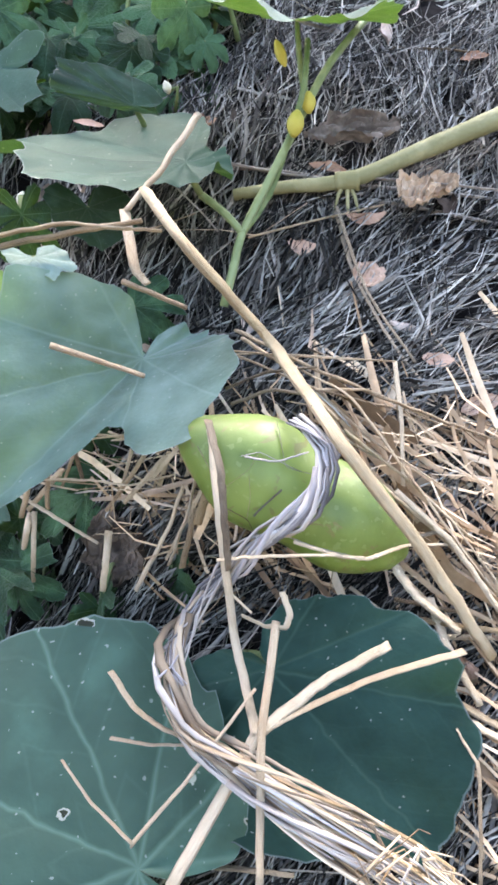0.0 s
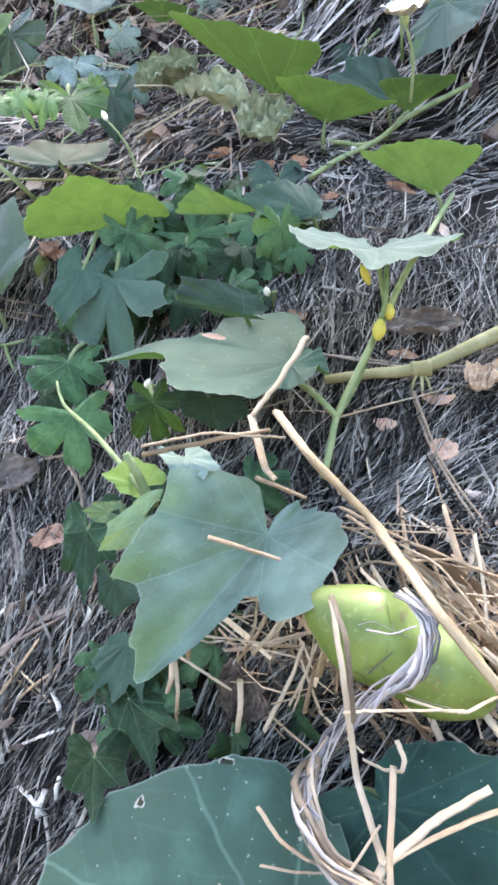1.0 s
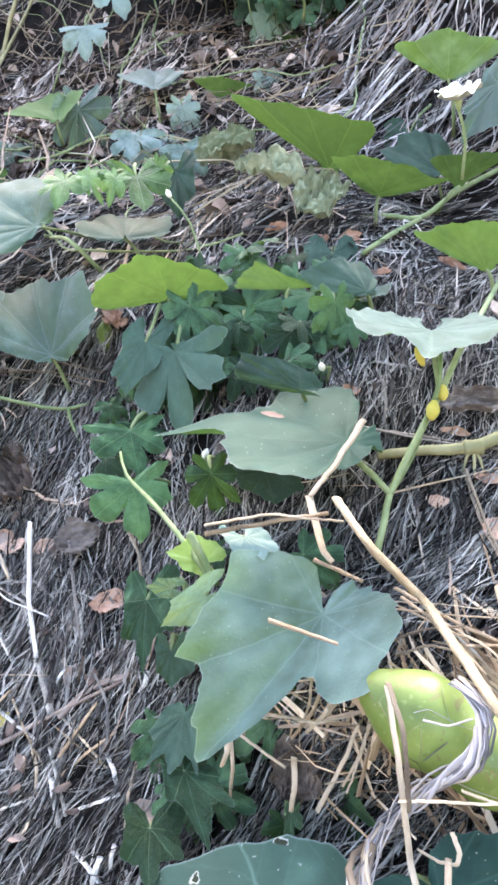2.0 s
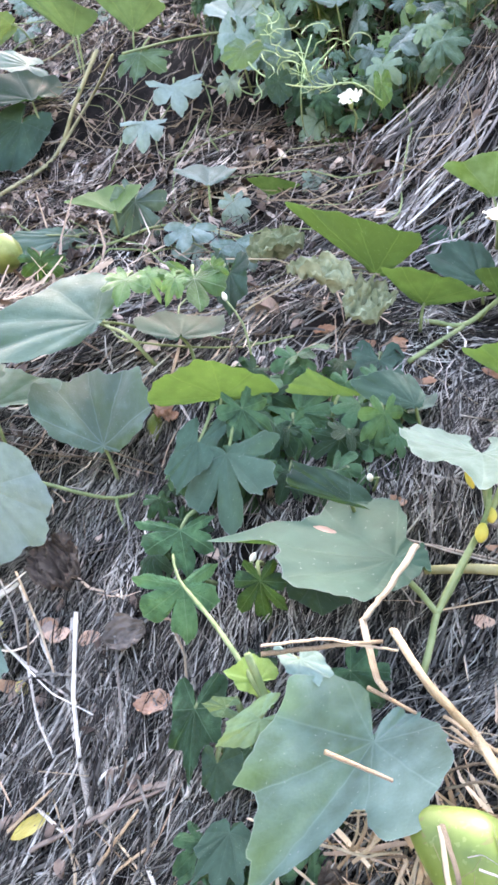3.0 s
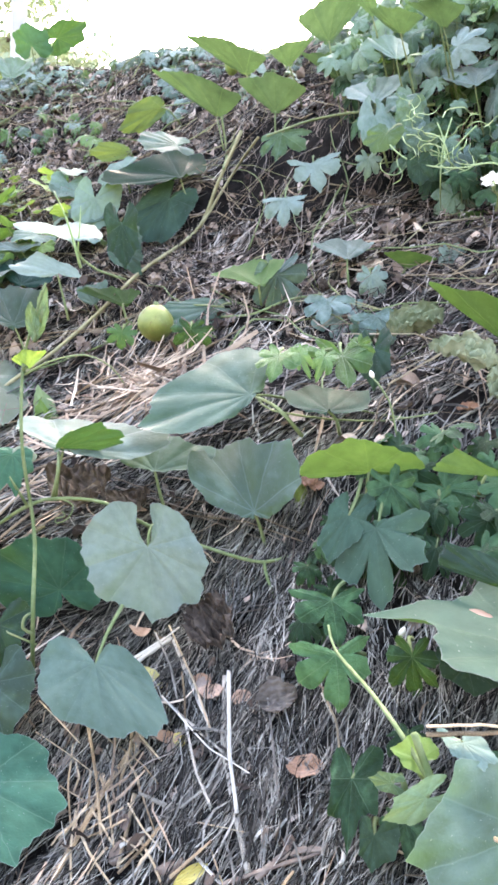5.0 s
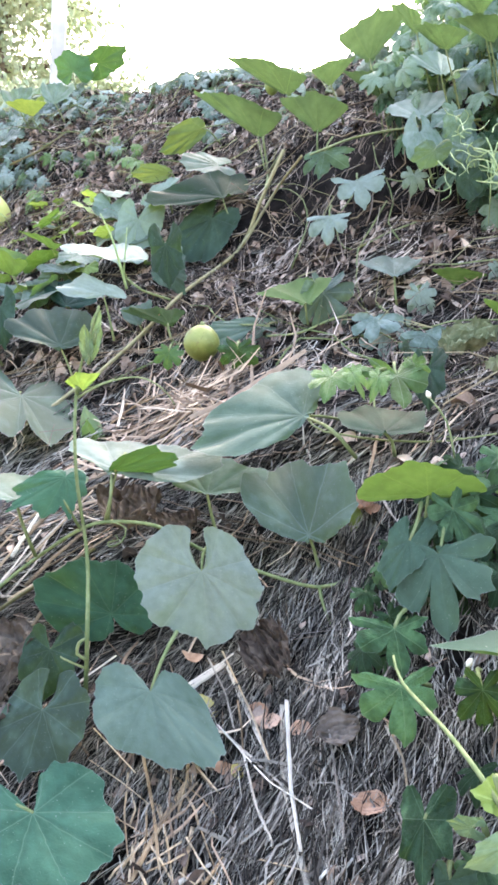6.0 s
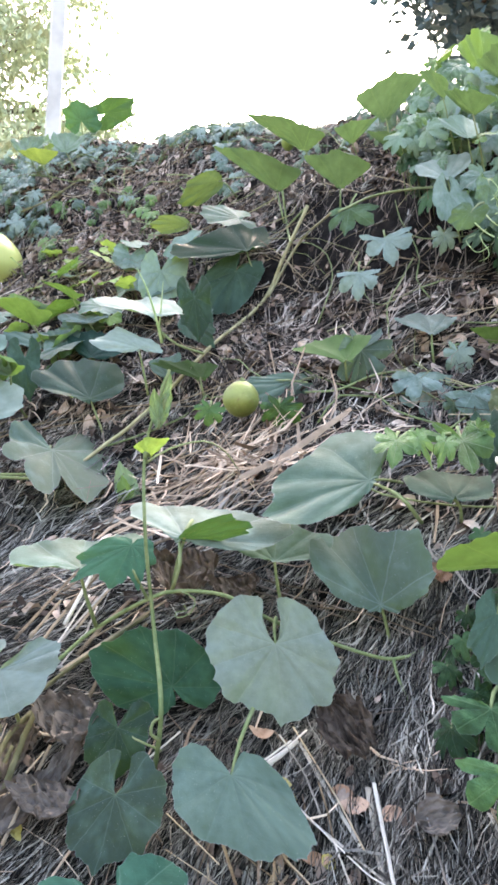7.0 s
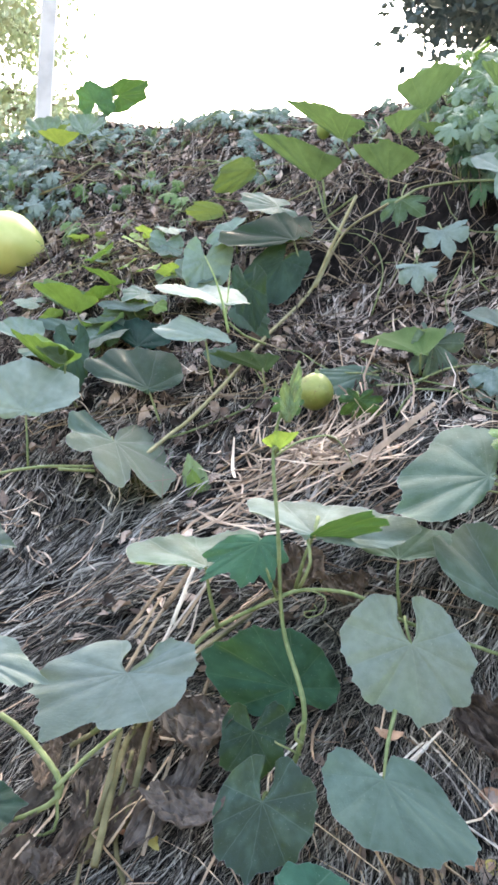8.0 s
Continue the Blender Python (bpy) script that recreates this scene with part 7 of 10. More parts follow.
stick("straw_stalk", [(-0.662, 0.588, 0.906), (-0.628, 0.612, 0.926)], 0.00612, 0.00459, STRAW_PALE, "bleached white straw lying on the grey thatch", "straw", "straw stalks", seed=152)
stick("straw_stalk", [(-0.560, 0.616, 0.945), (-0.490, 0.609, 0.949)], 0.00297, 0.0022275, STRAW_STALK, "pale tan dry straw stalk bent over the heap", "straw", "straw stalks", seed=153)
stick("straw_stalk", [(-0.576, 0.568, 0.894), (-0.531, 0.595, 0.936)], 0.0054, 0.00405, STRAW_STALK, "pale tan dry straw stalk bent over the heap", "straw", "straw stalks", seed=154)
stick("twig", [(-0.541, 0.562, 0.880), (-0.473, 0.580, 0.913), (-0.377, 0.597, 0.955)], 0.0095, 0.00665, TWIG, "grey weathered twig lying on the heap", "twig", "twigs", seed=155)
stick("twig", [(-0.958, 1.030, 1.375), (-0.795, 1.022, 1.336), (-0.663, 0.993, 1.316), (-0.560, 0.948, 1.289)], 0.0065, 0.00455, TWIG, "grey weathered twig lying on the heap", "twig", "twigs", seed=156)
stick("twig", [(-0.949, 1.027, 1.354), (-0.771, 1.023, 1.321), (-0.609, 0.969, 1.289)], 0.005, 0.0035, TWIG, "grey weathered twig lying on the heap", "twig", "twigs", seed=157)
stick("twig", [(-1.222, 0.893, 1.299), (-1.187, 0.987, 1.386), (-1.079, 1.060, 1.443)], 0.007, 0.0049, TWIG_TAN, "tan dead stem leaning on the heap", "twig", "twigs", seed=158)
stick("twig", [(-1.260, 0.932, 1.331), (-1.214, 1.038, 1.410), (-1.131, 1.069, 1.449)], 0.006, 0.0042, TWIG_TAN, "tan dead stem leaning on the heap", "twig", "twigs", seed=159)
stick("twig", [(-0.661, 0.888, 1.155), (-0.577, 0.882, 1.177), (-0.492, 0.861, 1.191)], 0.003, 0.0021, TWIG, "grey weathered twig lying on the heap", "twig", "twigs", seed=160)
stick("twig", [(-1.198, 0.598, 0.967), (-1.192, 0.613, 1.009), (-1.188, 0.644, 1.072), (-1.188, 0.675, 1.139)], 0.0085, 0.00595, STEM_OLIVE, "thick olive vine stem rising from the heap", "twig", "twigs", seed=161)
stick("twig", [(-1.122, 0.583, 0.952), (-1.156, 0.614, 0.991), (-1.169, 0.644, 1.042), (-1.176, 0.695, 1.101)], 0.006, 0.0042, STEM_OLIVE, "thick olive vine stem rising from the heap", "twig", "twigs", seed=162)
stick("twig", [(-1.194, 0.571, 0.945), (-1.209, 0.614, 0.998), (-1.224, 0.643, 1.051)], 0.004, 0.0028, STEM_OLIVE, "thick olive vine stem rising from the heap", "twig", "twigs", seed=163)
stick("twig", [(-1.151, 0.631, 1.009), (-1.151, 0.668, 1.078), (-1.164, 0.740, 1.157)], 0.0075, 0.00525, STEM_OLIVE, "thick olive vine stem rising from the heap", "twig", "twigs", seed=164)
stick("straw_stalk", [(-1.189, 0.601, 1.010), (-1.142, 0.626, 1.048), (-1.090, 0.652, 1.066)], 0.00351, 0.0026325, STRAW_STALK, "pale tan dry straw stalk bent over the heap", "straw", "straw stalks", seed=165)
stick("straw_stalk", [(-1.189, 0.601, 1.010), (-1.161, 0.598, 0.989), (-1.111, 0.584, 0.965)], 0.00351, 0.0026325, STRAW_STALK, "pale tan dry straw stalk bent over the heap", "straw", "straw stalks", seed=166)
stick("straw_stalk", [(-1.159, 0.593, 0.999), (-1.128, 0.652, 1.061), (-1.114, 0.699, 1.098)], 0.00297, 0.0022275, STRAW_STALK, "pale tan dry straw stalk bent over the heap", "straw", "straw stalks", seed=167)
stick("straw_stalk", [(-1.330, 1.530, 1.433), (-1.283, 1.558, 1.529), (-1.240, 1.596, 1.615)], 0.00714, 0.005355, STRAW_PALE, "bleached white straw leaning against the vine", "straw", "straw stalks", seed=168)
stick("straw_stalk", [(-1.248, 0.774, 1.258), (-1.211, 0.884, 1.361), (-1.189, 0.913, 1.393)], 0.004725, 0.00354375, TWIG_TAN, "pale tan dry straw stalk bent over the heap", "straw", "straw stalks", seed=169)
stick("straw_stalk", [(-1.232, 0.797, 1.258), (-1.221, 0.871, 1.320)], 0.00405, 0.0030375, TWIG_TAN, "pale tan dry straw stalk bent over the heap", "straw", "straw stalks", seed=170)
stick("straw_stalk", [(-1.170, 0.817, 1.284), (-1.167, 0.904, 1.383)], 0.00476, 0.00357, STRAW_PALE, "pale tan dry straw stalk bent over the heap", "straw", "straw stalks", seed=171)
stick("twig", [(-1.143, 0.869, 1.253), (-1.080, 0.907, 1.298), (-0.961, 0.968, 1.387)], 0.008, 0.0056, TWIG_TAN, "tan dead stem leaning on the heap", "twig", "twigs", seed=172)
stick("twig", [(-1.169, 0.807, 1.202), (-1.113, 0.878, 1.254), (-1.024, 0.938, 1.324)], 0.006, 0.0042, TWIG_TAN, "tan dead stem leaning on the heap", "twig", "twigs", seed=173)
stick("twig", [(-1.006, 1.111, 1.490), (-0.987, 1.184, 1.559), (-0.983, 1.220, 1.600)], 0.006, 0.0042, TWIG_PALE, "pale broken stick in the dry straw", "twig", "twigs", seed=174)
stick("twig", [(-1.009, 1.148, 1.519), (-1.037, 1.253, 1.603)], 0.007, 0.0049, TWIG_PALE, "pale broken stick in the dry straw", "twig", "twigs", seed=175)
stick("twig", [(-1.038, 1.307, 1.642), (-0.925, 1.320, 1.696), (-0.836, 1.405, 1.770)], 0.007, 0.0049, TWIG_TAN, "tan dead stem leaning on the heap", "twig", "twigs", seed=176)
stick("straw_stalk", [(-1.160, 1.217, 1.535), (-1.089, 1.231, 1.597), (-1.070, 1.309, 1.650)], 0.00351, 0.0026325, STRAW_STALK, "pale tan dry straw stalk bent over the heap", "straw", "straw stalks", seed=177)
stick("straw_stalk", [(-1.118, 1.222, 1.548), (-1.059, 1.246, 1.618), (-1.049, 1.331, 1.680)], 0.00351, 0.0026325, STRAW_STALK, "pale tan dry straw stalk bent over the heap", "straw", "straw stalks", seed=178)
stick("straw_stalk", [(-1.269, 1.324, 1.612), (-1.165, 1.305, 1.646), (-1.115, 1.338, 1.668)], 0.00351, 0.0026325, STRAW_STALK, "pale tan dry straw stalk bent over the heap", "straw", "straw stalks", seed=179)
stick("straw_stalk", [(-1.078, 1.202, 1.534), (-0.998, 1.175, 1.582), (-0.975, 1.226, 1.620)], 0.00351, 0.0026325, STRAW_STALK, "pale tan dry straw stalk bent over the heap", "straw", "straw stalks", seed=180)
stick("straw_stalk", [(-0.950, 1.137, 1.531), (-0.977, 1.176, 1.591), (-1.070, 1.309, 1.650)], 0.00351, 0.0026325, STRAW_STALK, "pale tan dry straw stalk bent over the heap", "straw", "straw stalks", seed=181)
stick("straw_stalk", [(-0.934, 1.161, 1.557), (-0.947, 1.169, 1.597), (-1.019, 1.262, 1.631)], 0.00351, 0.0026325, STRAW_STALK, "pale tan dry straw stalk bent over the heap", "straw", "straw stalks", seed=182)
stick("straw_stalk", [(-1.278, 1.283, 1.580), (-1.211, 1.287, 1.624), (-1.201, 1.350, 1.657)], 0.00351, 0.0026325, STRAW_STALK, "pale tan dry straw stalk bent over the heap", "straw", "straw stalks", seed=183)
stick("straw_stalk", [(-0.913, 1.177, 1.583), (-0.933, 1.185, 1.617), (-1.011, 1.278, 1.646)], 0.00351, 0.0026325, STRAW_STALK, "pale tan dry straw stalk bent over the heap", "straw", "straw stalks", seed=184)
stick("straw_stalk", [(-0.906, 1.126, 1.531), (-0.931, 1.131, 1.563), (-1.007, 1.203, 1.586)], 0.00351, 0.0026325, STRAW_STALK, "pale tan dry straw stalk bent over the heap", "straw", "straw stalks", seed=185)
stick("twig", [(-0.365, 1.425, 1.735), (-0.244, 1.361, 1.697), (-0.137, 1.358, 1.683), (-0.020, 1.418, 1.678)], 0.0085, 0.00595, TWIG, "grey weathered twig lying on the heap", "twig", "twigs", seed=186)
stick("twig", [(-0.317, 1.359, 1.694), (-0.203, 1.288, 1.640)], 0.004, 0.0028, TWIG, "grey weathered twig lying on the heap", "twig", "twigs", seed=187)
stick("twig", [(0.013, 0.758, 1.153), (0.027, 0.708, 1.097), (0.056, 0.652, 1.040), (0.095, 0.608, 0.987)], 0.0042, 0.00294, STEM_DRY, "dark dry stem running down the thatch", "twig", "twigs", seed=188)
stick("twig", [(-0.145, 0.816, 1.213), (-0.040, 0.789, 1.196), (0.017, 0.791, 1.183)], 0.006, 0.0042, TWIG, "grey weathered twig lying on the heap", "twig", "twigs", seed=189)
stick("twig", [(0.040, 0.793, 1.176), (0.110, 0.796, 1.166), (0.191, 0.801, 1.152)], 0.006, 0.0042, TWIG_PALE, "pale grey twig lying on the thatch", "twig", "twigs", seed=190)
stick("twig", [(0.045, 0.776, 1.162), (0.108, 0.781, 1.148), (0.186, 0.778, 1.127)], 0.005, 0.0035, TWIG_PALE, "pale grey twig lying on the thatch", "twig", "twigs", seed=191)
old_stem([(-0.090, 0.769, 1.176), (-0.029, 0.765, 1.180), (0.025, 0.765, 1.181), (0.099, 0.800, 1.205), (0.212, 0.834, 1.243)])
stick("straw_stalk", [(-0.074, 0.731, 1.134), (-0.007, 0.742, 1.146), (0.061, 0.763, 1.156)], 0.00391, 0.0029325, STRAW_STALK, "pale tan dry straw stalk bent over the heap", "straw", "straw stalks", seed=193)
stick("straw_stalk", [(-0.056, 0.750, 1.138), (-0.047, 0.722, 1.101), (-0.042, 0.697, 1.065)], 0.00345, 0.0025875, TWIG_PALE, "pale tan dry straw stalk bent over the heap", "straw", "straw stalks", seed=194)
stick("straw_stalk", [(-0.012, 0.698, 1.068), (-0.003, 0.727, 1.109), (0.006, 0.751, 1.142)], 0.00299, 0.0022425, TWIG_PALE, "pale tan dry straw stalk bent over the heap", "straw", "straw stalks", seed=195)
stick("straw_stalk", [(-0.151, 0.772, 1.189), (-0.118, 0.736, 1.159), (-0.103, 0.721, 1.142)], 0.00322, 0.002415, TWIG_PALE, "pale tan dry straw stalk bent over the heap", "straw", "straw stalks", seed=196)
stick("straw_stalk", [(0.069, 1.007, 1.360), (0.090, 0.947, 1.316), (0.096, 0.905, 1.270)], 0.00345, 0.0025875, TWIG_PALE, "pale tan dry straw stalk bent over the heap", "straw", "straw stalks", seed=197)
stick("twig", [(0.086, 0.972, 1.336), (0.156, 0.956, 1.325), (0.200, 0.950, 1.313)], 0.004, 0.0028, STEM_DRY, "dark dry stem running down the thatch", "twig", "twigs", seed=198)
stick("straw_stalk", [(0.117, 0.747, 1.111), (0.152, 0.777, 1.130), (0.184, 0.798, 1.147)], 0.00368, 0.00276, TWIG_PALE, "pale tan dry straw stalk bent over the heap", "straw", "straw stalks", seed=199)
stick("straw_stalk", [(0.185, 0.837, 1.213), (0.153, 0.819, 1.186)], 0.00345, 0.0025875, TWIG_PALE, "pale tan dry straw stalk bent over the heap", "straw", "straw stalks", seed=200)
stick("twig", [(-0.461, 0.575, 0.915), (-0.427, 0.598, 0.941), (-0.376, 0.595, 0.959)], 0.0085, 0.00595, TWIG, "grey weathered twig lying on the heap", "twig", "twigs", seed=201)
stick("straw_stalk", [(-0.446, 0.540, 0.887), (-0.414, 0.581, 0.931)], 0.00345, 0.0025875, STRAW_STALK, "pale tan dry straw stalk bent over the heap", "straw", "straw stalks", seed=202)
stick("straw_stalk", [(-0.510, 0.727, 1.067), (-0.473, 0.677, 1.013), (-0.452, 0.639, 0.979)], 0.00345, 0.0025875, STRAW_PALE, "bleached white straw lying on the grey thatch", "straw", "straw stalks", seed=203)
stick("twig", [(-0.139, 1.558, 1.886), (-0.119, 1.597, 1.979), (-0.105, 1.642, 2.064)], 0.0055, 0.00385, STRAW_PALE, "bleached stalk lying on the thatch", "twig", "twigs", seed=204)
stick("twig", [(-0.159, 1.568, 1.897), (-0.139, 1.604, 1.983), (-0.126, 1.652, 2.062)], 0.0045, 0.00315, STRAW_PALE, "bleached stalk lying on the thatch", "twig", "twigs", seed=205)
stick("twig", [(-2.584, 2.262, 2.911), (-2.428, 2.297, 2.971), (-2.368, 2.428, 3.119)], 0.0075, 0.00525, STEM_OLD, "thick pale green vine stem lying on the heap", "twig", "twigs", seed=206)
stick("twig", [(-2.633, 2.319, 3.012), (-2.501, 2.331, 3.039), (-2.417, 2.367, 3.028)], 0.005, 0.0035, STEM_OLD, "thick pale green vine stem lying on the heap", "twig", "twigs", seed=207)
stick("straw_stalk", [(-1.080, 1.856, 2.149), (-1.084, 1.760, 2.050)], 0.006075, 0.00455625, TWIG_PALE, "pale bare stalk on the brown litter", "straw", "straw stalks", seed=208)
stick("straw_stalk", [(-1.030, 1.868, 2.175), (-1.040, 1.766, 2.047)], 0.006075, 0.00455625, TWIG_PALE, "pale bare stalk on the brown litter", "straw", "straw stalks", seed=209)
stick("straw_stalk", [(-1.126, 1.903, 2.205), (-1.077, 1.783, 2.073)], 0.006075, 0.00455625, TWIG_PALE, "pale bare stalk on the brown litter", "straw", "straw stalks", seed=210)
stick("straw_stalk", [(-1.024, 1.925, 2.240), (-1.017, 1.828, 2.116)], 0.006075, 0.00455625, TWIG_PALE, "pale bare stalk on the brown litter", "straw", "straw stalks", seed=211)
stick("twig", [(-0.763, 1.889, 2.237), (-0.746, 1.890, 2.284), (-0.752, 1.939, 2.364)], 0.0032, 0.00224, TWIG, "thin brown twig caught in the litter", "twig", "twigs", seed=212)
stick("twig", [(-0.633, 1.805, 2.151), (-0.635, 1.838, 2.217), (-0.655, 1.909, 2.313)], 0.0032, 0.00224, TWIG, "thin brown twig caught in the litter", "twig", "twigs", seed=213)
stick("twig", [(-0.547, 1.820, 2.172), (-0.538, 1.872, 2.252), (-0.544, 1.946, 2.357)], 0.0032, 0.00224, TWIG, "thin brown twig caught in the litter", "twig", "twigs", seed=214)
stick("twig", [(-0.916, 1.977, 2.361), (-0.873, 1.972, 2.407), (-0.861, 2.036, 2.497)], 0.0032, 0.00224, TWIG, "thin brown twig caught in the litter", "twig", "twigs", seed=215)
stick("twig", [(-1.013, 1.959, 2.302), (-0.965, 1.952, 2.334), (-0.947, 1.995, 2.398)], 0.0032, 0.00224, TWIG, "thin brown twig caught in the litter", "twig", "twigs", seed=216)
stick("twig", [(-1.083, 1.965, 2.313), (-1.030, 1.969, 2.368), (-1.012, 2.039, 2.464)], 0.0032, 0.00224, TWIG, "thin brown twig caught in the litter", "twig", "twigs", seed=217)
stick("twig", [(-0.927, 1.852, 2.154), (-0.903, 1.862, 2.201), (-0.909, 1.930, 2.283)], 0.0032, 0.00224, TWIG, "thin brown twig caught in the litter", "twig", "twigs", seed=218)
stick("twig", [(-0.640, 1.721, 2.051), (-0.586, 1.692, 2.049), (-0.553, 1.738, 2.081)], 0.0032, 0.00224, TWIG, "thin brown twig caught in the litter", "twig", "twigs", seed=219)
stick("twig", [(-0.777, 1.705, 1.999), (-0.701, 1.632, 1.980), (-0.660, 1.673, 2.001)], 0.0032, 0.00224, TWIG, "thin brown twig caught in the litter", "twig", "twigs", seed=220)
stick("twig", [(-0.826, 1.599, 1.929), (-0.745, 1.545, 1.901), (-0.701, 1.594, 1.908)], 0.0032, 0.00224, TWIG, "thin brown twig caught in the litter", "twig", "twigs", seed=221)
stick("twig", [(-1.211, 2.018, 2.424), (-1.175, 2.031, 2.472), (-1.175, 2.099, 2.560)], 0.0032, 0.00224, TWIG, "thin brown twig caught in the litter", "twig", "twigs", seed=222)
stick("twig", [(-0.516, 1.620, 1.933), (-0.491, 1.615, 1.958), (-0.483, 1.679, 2.011)], 0.0032, 0.00224, TWIG, "thin brown twig caught in the litter", "twig", "twigs", seed=223)
stick("twig", [(-2.242, 2.101, 2.583), (-2.147, 2.080, 2.577), (-2.133, 2.134, 2.624)], 0.0032, 0.00224, TWIG, "thin brown twig caught in the litter", "twig", "twigs", seed=224)
stick("twig", [(-2.040, 2.112, 2.588), (-2.010, 2.124, 2.624), (-2.071, 2.235, 2.726)], 0.0032, 0.00224, TWIG, "thin brown twig caught in the litter", "twig", "twigs", seed=225)
stick("twig", [(-2.045, 2.372, 2.901), (-1.980, 2.376, 2.927), (-1.984, 2.456, 3.016)], 0.0032, 0.00224, TWIG, "thin brown twig caught in the litter", "twig", "twigs", seed=226)
stick("twig", [(-1.869, 2.440, 3.000), (-1.866, 2.480, 3.091), (-1.931, 2.601, 3.255)], 0.0032, 0.00224, TWIG, "thin brown twig caught in the litter", "twig", "twigs", seed=227)
stick("twig", [(-1.769, 2.009, 2.475), (-1.676, 1.972, 2.453), (-1.649, 2.014, 2.481)], 0.0032, 0.00224, TWIG, "thin brown twig caught in the litter", "twig", "twigs", seed=228)

# gourds, buds and flowers
gourd((-0.104, 0.483, 1.009), (0.052, 0.474, 0.912), 0.0435, GOURD, "half-buried green bottle gourd under dry straw", "bottle")
gourd((-1.035, 1.329, 1.832), (-1.054, 1.354, 1.741), 0.047, GOURD_ROUND, "small round green gourd on the heap", "round")
gourd((-2.566, 2.057, 2.747), (-2.614, 2.094, 2.437), 0.159, GOURD_PALE, "large pale green gourd lying on the slope", "round")
gourd((-0.543, 1.006, 1.393), (-0.548, 1.006, 1.342), 0.014, GOURD, "small yellow-green gourd hanging under a leaf", "long")
gourd((-1.257, 2.305, 3.068), (-1.264, 2.312, 2.986), 0.03, GOURD, "small yellow-green gourd on the crest", "round")
gourd((-0.153, 1.947, 2.737), (-0.153, 1.948, 2.690), 0.03, GOURD, "small yellow-green gourd on the crest", "round")
bud(slope_vine, (-0.010, 0.736, 1.261), (-0.010, 0.733, 1.242), 0.007)
bud(slope_vine, (-0.020, 0.722, 1.244), (-0.025, 0.717, 1.221), 0.008)
bud(slope_vine, (-0.038, 0.739, 1.307), (-0.030, 0.737, 1.284), 0.005)
white_bud(bitter_vine, (-0.415, 1.015, 1.590), (-0.373, 1.045, 1.472))
white_bud(bitter_vine, (-0.316, 0.769, 1.189), (-0.337, 0.772, 1.150))
white_bud(bitter_vine, (-0.161, 0.828, 1.292), (-0.158, 0.848, 1.270))
flower(slope_vine, (0.054, 1.115, 1.702), (0.060, 1.180, 1.590), 0.044)
flower(bitter_vine, (-0.225, 1.388, 2.055), (-0.222, 1.443, 2.011), 0.03)
small_flower(bitter_vine, (-0.417, 1.958, 2.709), (-0.415, 1.967, 2.532))

# dead and fallen leaves
litter_leaf("dead_leaf", (-0.994, 0.970, 1.361), 0.115, 0.172, 100, DEADLEAF, "dark brown dead leaf hanging among the stems", "dead leaf", 0.5)
litter_leaf("dead_leaf", (-0.628, 0.826, 1.150), 0.135, 0.105, 130, DEADLEAF, "crumpled brown dead leaf on the heap", "dead leaf", 0.5)
litter_leaf("dead_leaf", (-0.486, 0.724, 1.085), 0.064, 0.060, 20, DEADLEAF_GREY, "grey crumbling dead leaf on the thatch", "dead leaf", 0.35)
litter_leaf("dead_leaf", (-1.081, 0.738, 1.135), 0.091, 0.174, 84, DEADLEAF_GREY, "grey-brown dead leaf hanging from the vine", "dead leaf", 0.5)
litter_leaf("dead_leaf", (-1.056, 0.650, 1.040), 0.063, 0.159, 88, DEADLEAF_GREY, "grey-brown dead leaf hanging from the vine", "dead leaf", 0.5)
litter_leaf("dead_leaf", (-1.240, 0.572, 0.967), 0.045, 0.090, 80, DEADLEAF_GREY, "grey-brown dead leaf on the heap", "dead leaf", 0.5)
litter_leaf("dead_leaf", (-0.883, 0.986, 1.337), 0.074, 0.117, 90, DEADLEAF, "dark brown dead leaf hanging among the stems", "dead leaf", 0.5)
litter_leaf("dead_leaf", (0.035, 0.831, 1.224), 0.108, 0.050, 170, DEADLEAF_ASH, "grey crumpled dead leaf above the old stem", "dead leaf", 0.6)
litter_leaf("dead_leaf", (0.092, 0.761, 1.158), 0.047, 0.053, 60, DEADLEAF_TAN, "tan papery dead leaf with holes", "dead leaf", 0.5)
litter_leaf("dead_leaf", (0.119, 0.773, 1.162), 0.040, 0.040, 30, DEADLEAF_TAN, "tan papery dead leaf with holes", "dead leaf", 0.5)
litter_leaf("dead_leaf", (-0.173, 0.507, 0.898), 0.049, 0.060, 70, DEADLEAF, "crumpled brown dead leaf on the heap", "dead leaf", 0.4)
litter_leaf("dead_leaf", (-0.184, 0.519, 0.915), 0.033, 0.033, 20, DEADLEAF, "crumpled brown dead leaf on the heap", "dead leaf", 0.4)
litter_leaf("fallen_leaf", (-0.426, 0.670, 1.015), 0.055, 0.037, 10, FALLEN, "fallen orange-brown leaf on the thatch", "fallen leaf", 0.3)
litter_leaf("fallen_leaf", (-0.609, 0.766, 1.066), 0.031, 0.054, 80, FALLEN, "fallen orange-brown leaf on the thatch", "fallen leaf", 0.2)
litter_leaf("fallen_leaf", (-0.633, 0.778, 1.079), 0.035, 0.023, 0, FALLEN, "fallen orange-brown leaf on the thatch", "fallen leaf", 0.2)
litter_leaf("fallen_leaf", (-0.653, 0.702, 1.012), 0.020, 0.058, 85, FALLEN, "fallen orange-brown leaf on the thatch", "fallen leaf", 0.2)
litter_leaf("fallen_leaf", (-0.555, 0.753, 1.069), 0.034, 0.025, 30, FALLEN, "fallen orange-brown leaf on the thatch", "fallen leaf", 0.2)
